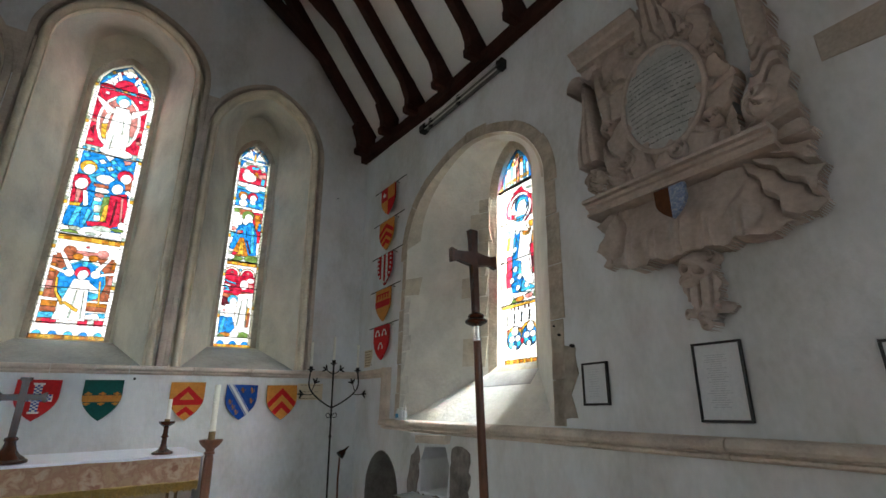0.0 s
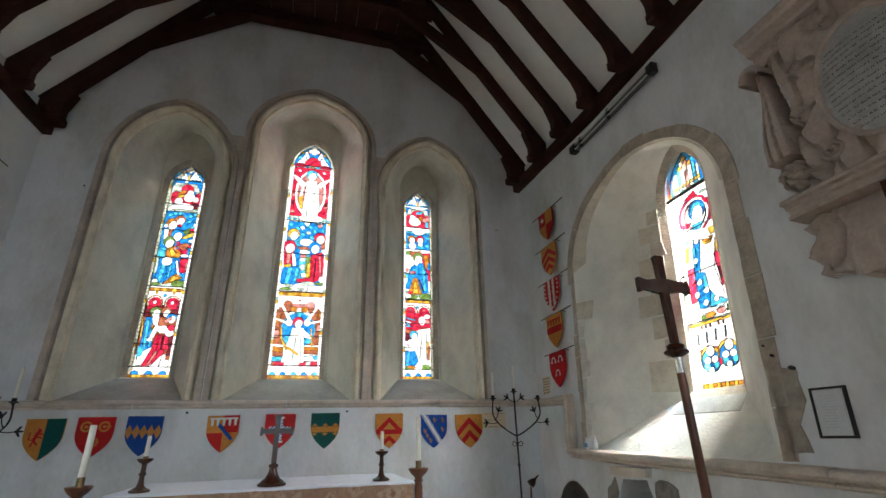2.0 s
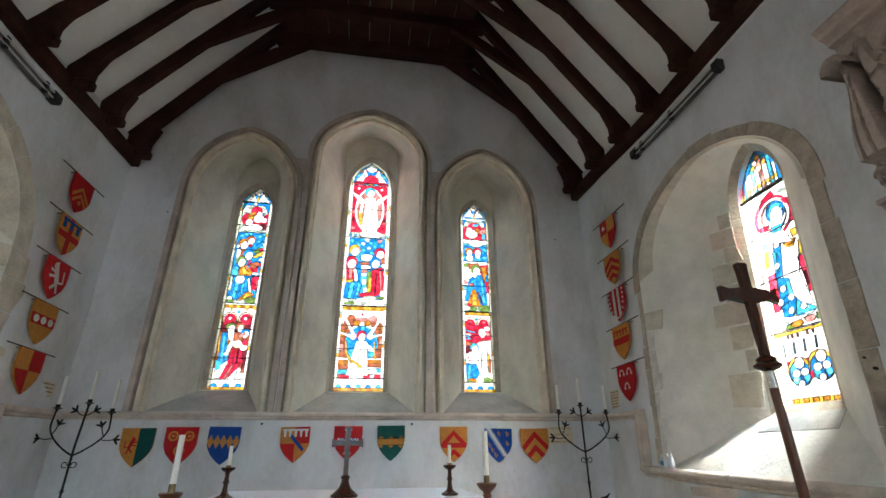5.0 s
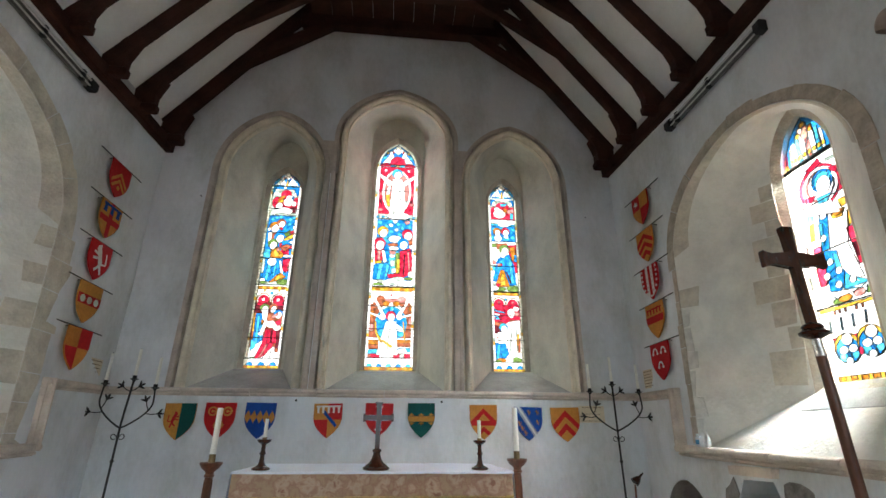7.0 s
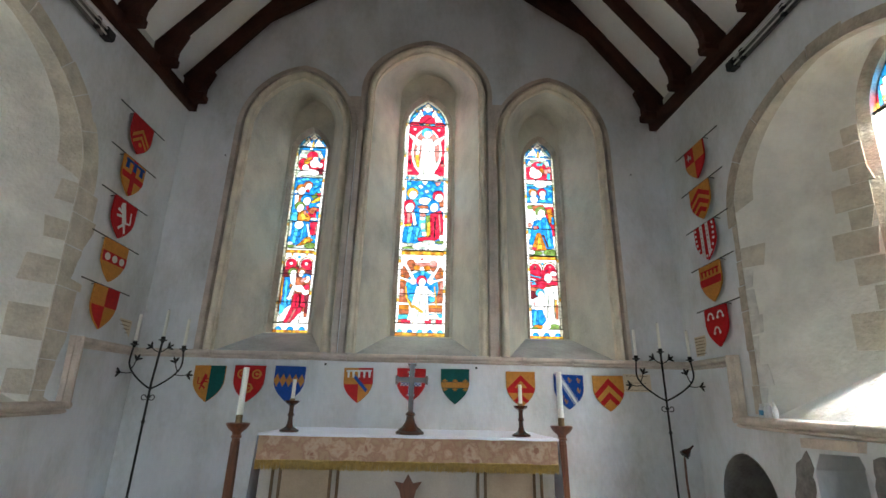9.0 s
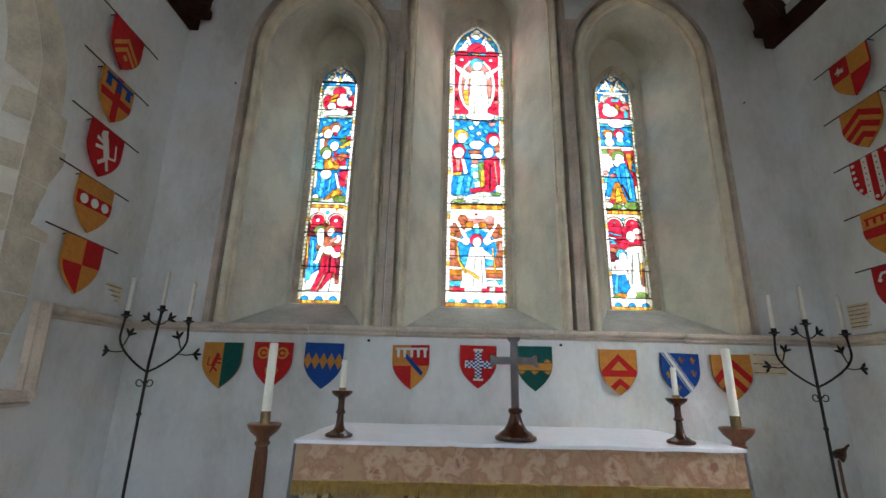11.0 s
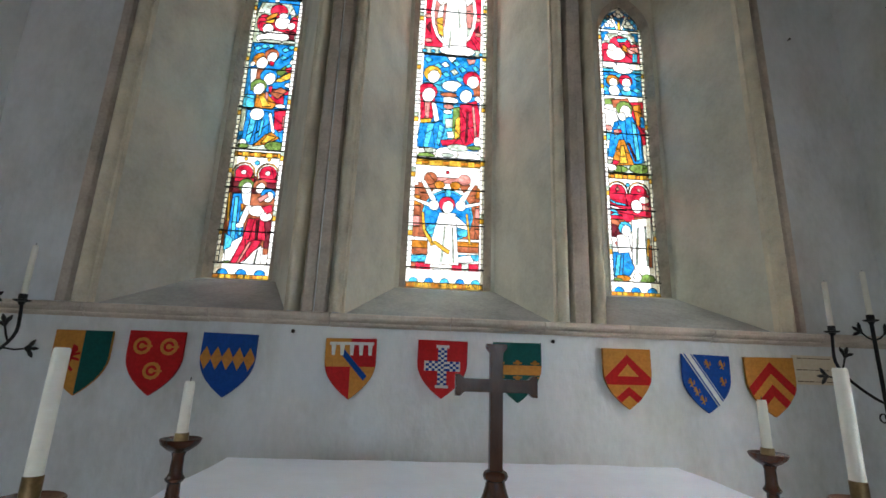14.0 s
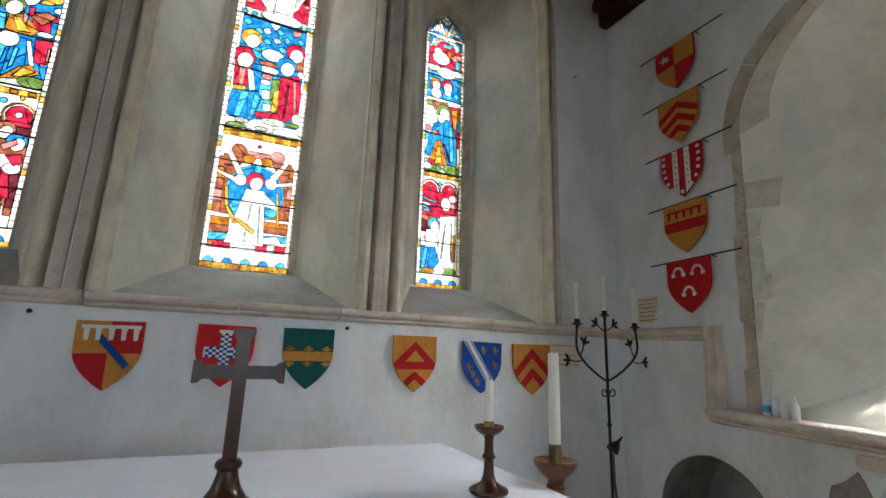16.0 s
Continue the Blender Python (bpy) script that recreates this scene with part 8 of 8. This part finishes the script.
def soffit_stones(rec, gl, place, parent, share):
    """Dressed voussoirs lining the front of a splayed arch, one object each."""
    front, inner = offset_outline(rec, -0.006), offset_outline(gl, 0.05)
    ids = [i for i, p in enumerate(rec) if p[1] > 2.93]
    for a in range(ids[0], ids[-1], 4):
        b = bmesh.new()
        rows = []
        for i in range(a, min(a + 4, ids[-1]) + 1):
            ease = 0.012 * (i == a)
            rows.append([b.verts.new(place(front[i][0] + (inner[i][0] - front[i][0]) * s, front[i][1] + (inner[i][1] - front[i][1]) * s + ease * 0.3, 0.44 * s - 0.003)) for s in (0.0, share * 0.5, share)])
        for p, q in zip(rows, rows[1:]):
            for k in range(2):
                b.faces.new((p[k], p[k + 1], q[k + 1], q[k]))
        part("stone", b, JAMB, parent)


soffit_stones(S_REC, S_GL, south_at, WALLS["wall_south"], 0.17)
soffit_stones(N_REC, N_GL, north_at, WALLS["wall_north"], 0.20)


def splay_stones(rec, gl, place, parent, rnd, u_side, rows, material=QUOIN):
    """Blocks showing in a splayed side, near the glass or at the front edge."""
    for z0, z1, t0, t1 in rows:
        poly = [(t0, z0), (t1 + rnd.uniform(-0.04, 0.04), z0 + rnd.uniform(-0.015, 0.015)), (t1, z1), (t0, z1)]
        def edge(outl, z):
            us = [u + (u2 - u) * (z - v) / (v2 - v) for (u, v), (u2, v2) in zip(outl, outl[1:]) if v != v2 and min(v, v2) <= z <= max(v, v2)] or [p[0] for p in outl]
            return max(us) if u_side > 0 else min(us)


        def at(t, z, d):
            y = edge(rec, min(z, 2.9)) * (1 - t) + (edge(gl, min(z, 3.3)) + 0.06 * u_side) * t
            p = place(y, z, 0.44 * t)
            nrm = Vector((math.copysign(1, -p.x) * 0.75, -u_side * 0.5, 0)).normalized()
            return p + nrm * (0.006 if d < 0 else -0.01)

        stone(poly, at, parent, material=material)


# long and short blocks next to the glass, limewashed ones at the front edge
z = 1.73
for h, w in ((0.25, 0.27), (0.17, 0.10), (0.20, 0.19), (0.20, 0.30), (0.15, 0.17), (0.19, 0.25), (0.14, 0.12), (0.17, 0.22), (0.15, 0.12)):
    splay_stones(S_REC, S_GL, south_at, WALLS["wall_south"], rnd, 1, [(z, z + h - 0.004, 1.0 - w, 1.0)], JAMB)
    z += h
z = 1.32
for h, w in ((0.20, 0.07), (0.17, 0.10), (0.22, 0.06), (0.16, 0.11), (0.21, 0.07), (0.17, 0.09)):
    splay_stones(S_REC, S_GL, south_at, WALLS["wall_south"], rnd, 1, [(z, z + h - 0.004, 0.0, w)], LIMED)
    z += h
splay_stones(S_REC, S_GL, south_at, WALLS["wall_south"], rnd, 1, [(2.46, 2.63, 0.0, 0.22)], JAMB)
splay_stones(N_REC, N_GL, north_at, WALLS["wall_north"], rnd, 1, [(z, z + h, 0.0, w) for z, h, w in ((1.34, 0.17, 0.20), (1.70, 0.24, 0.30), (2.10, 0.20, 0.26), (2.44, 0.16, 0.20), (2.74, 0.18, 0.14))], JAMB)
# the stone slab of the sill below the glass
y0, y1 = S_GL[0][0] - 0.10, S_GL[-1][0] + 0.07
sill_at = lambda u, v, d: south_at(u, 1.270 + 0.39 * v - d * 0.8, 0.44 * v)
stone([(y0, 0.70), (y1, 0.70), (y1 - 0.03, 0.995), (y0 + 0.03, 0.995)], sill_at, WALLS["wall_south"], material=SLATE_STONE)
BASIN_STONE = surface("dark_grey_stone", (0.27, 0.245, 0.225), 0.9, vary=0.5, scale=9, bump=0.8, grain=40, spec=0.2)
# bare stone above the monument and round the old basin
stone([(0.62, 2.80), (0.62, 2.95), (0.05, 2.95), (0.05, 2.75)], south_at, WALLS["wall_south"], material=surface("patch_of_old_plaster", (0.50, 0.44, 0.38), 0.9, vary=0.2, scale=5, bump=0.3))


def ragged(poly, rnd, size=0.018):
    """The outline of a broken patch: edges cut up and jittered."""
    out = []
    for p, q in zip(poly, poly[1:] + poly[:1]):
        n = max(2, int(math.hypot(q[0] - p[0], q[1] - p[1]) / 0.045))
        out += [(p[0] + (q[0] - p[0]) * i / n + rnd.uniform(-size, size), p[1] + (q[1] - p[1]) * i / n + rnd.uniform(-size, size)) for i in range(n)]
    return out


for poly in ([(3.88, 0.62), (3.72, 0.60), (3.70, 1.02), (3.74, 1.10), (3.84, 1.04), (3.90, 0.84)], [(3.26, 0.60), (3.27, 1.10), (3.16, 1.12), (3.03, 1.07), (3.05, 0.84), (3.02, 0.62)], [(3.70, 0.55), (3.70, 0.76), (3.28, 0.76), (3.26, 0.55)]):
    stone(ragged(poly, rnd), south_at, WALLS["wall_south"], material=BASIN_STONE)
bm = bmesh.new()
prism(bm, [(3.72, 1.128), (3.72, 1.185), (3.29, 1.190), (3.29, 1.132)], -0.045, 0.02, south_at)
thing("stone_lintel", bm, STONE, "small projecting stone lintel over an old wall recess", "lintel")
bm = bmesh.new()
prism(bm, [(3.80, 0.70), (3.80, 0.755), (3.24, 0.755), (3.24, 0.70)], -0.17, 0.10, south_at)
thing("wall_shelf", bm, BASIN_STONE, "rough stone shelf in front of the wall recess", "shelf")
for k, (y, turn) in enumerate(((3.62, 8), (3.44, -12))):
    bm = bmesh.new()
    c = south_at(y, 0.757 + 0.003 * k, -0.07)
    rows = [[bm.verts.new(pose(c.x, c.y, c.z, 0, 0, turn) @ Vector((0.105 * i / 4, 0.15 * j / 4, 0.001 + 0.012 * (i * i / 16) * (j > 1) * (1 if k else 0.4)))) for i in range(-4, 5)] for j in range(-4, 5)]
    for p, q in zip(rows, rows[1:]):
        for i in range(8):
            bm.faces.new((p[i], p[i + 1], q[i + 1], q[i]))
    ob = thing("paper_sheet", bm, PAPER, "loose white sheet of paper on a stone shelf", "paper", "loose papers", smooth=True)
    md = ob.modifiers.new("thickness", "SOLIDIFY")
    md.thickness = 0.001
stone(ragged([(2.235, 1.31), (2.235, 1.80), (2.17, 1.74), (2.07, 1.71), (2.05, 1.56), (2.11, 1.44), (2.08, 1.31)], rnd, 0.008), south_at, WALLS["wall_south"], material=surface("broken_plaster", (0.46, 0.40, 0.33), 0.95, vary=0.35, scale=9, bump=0.8, grain=30))
# black ovals paint the dark inside of small cavities in the jamb
for p, r in (((2.18, 1.80), 0.022), ((2.09, 1.722), 0.026), ((2.22, 1.86), 0.015)):
    stone(oval(p[0], p[1], r, r * 0.55, 20, 7), south_at, WALLS["wall_south"], d=-0.008, material=IRON)
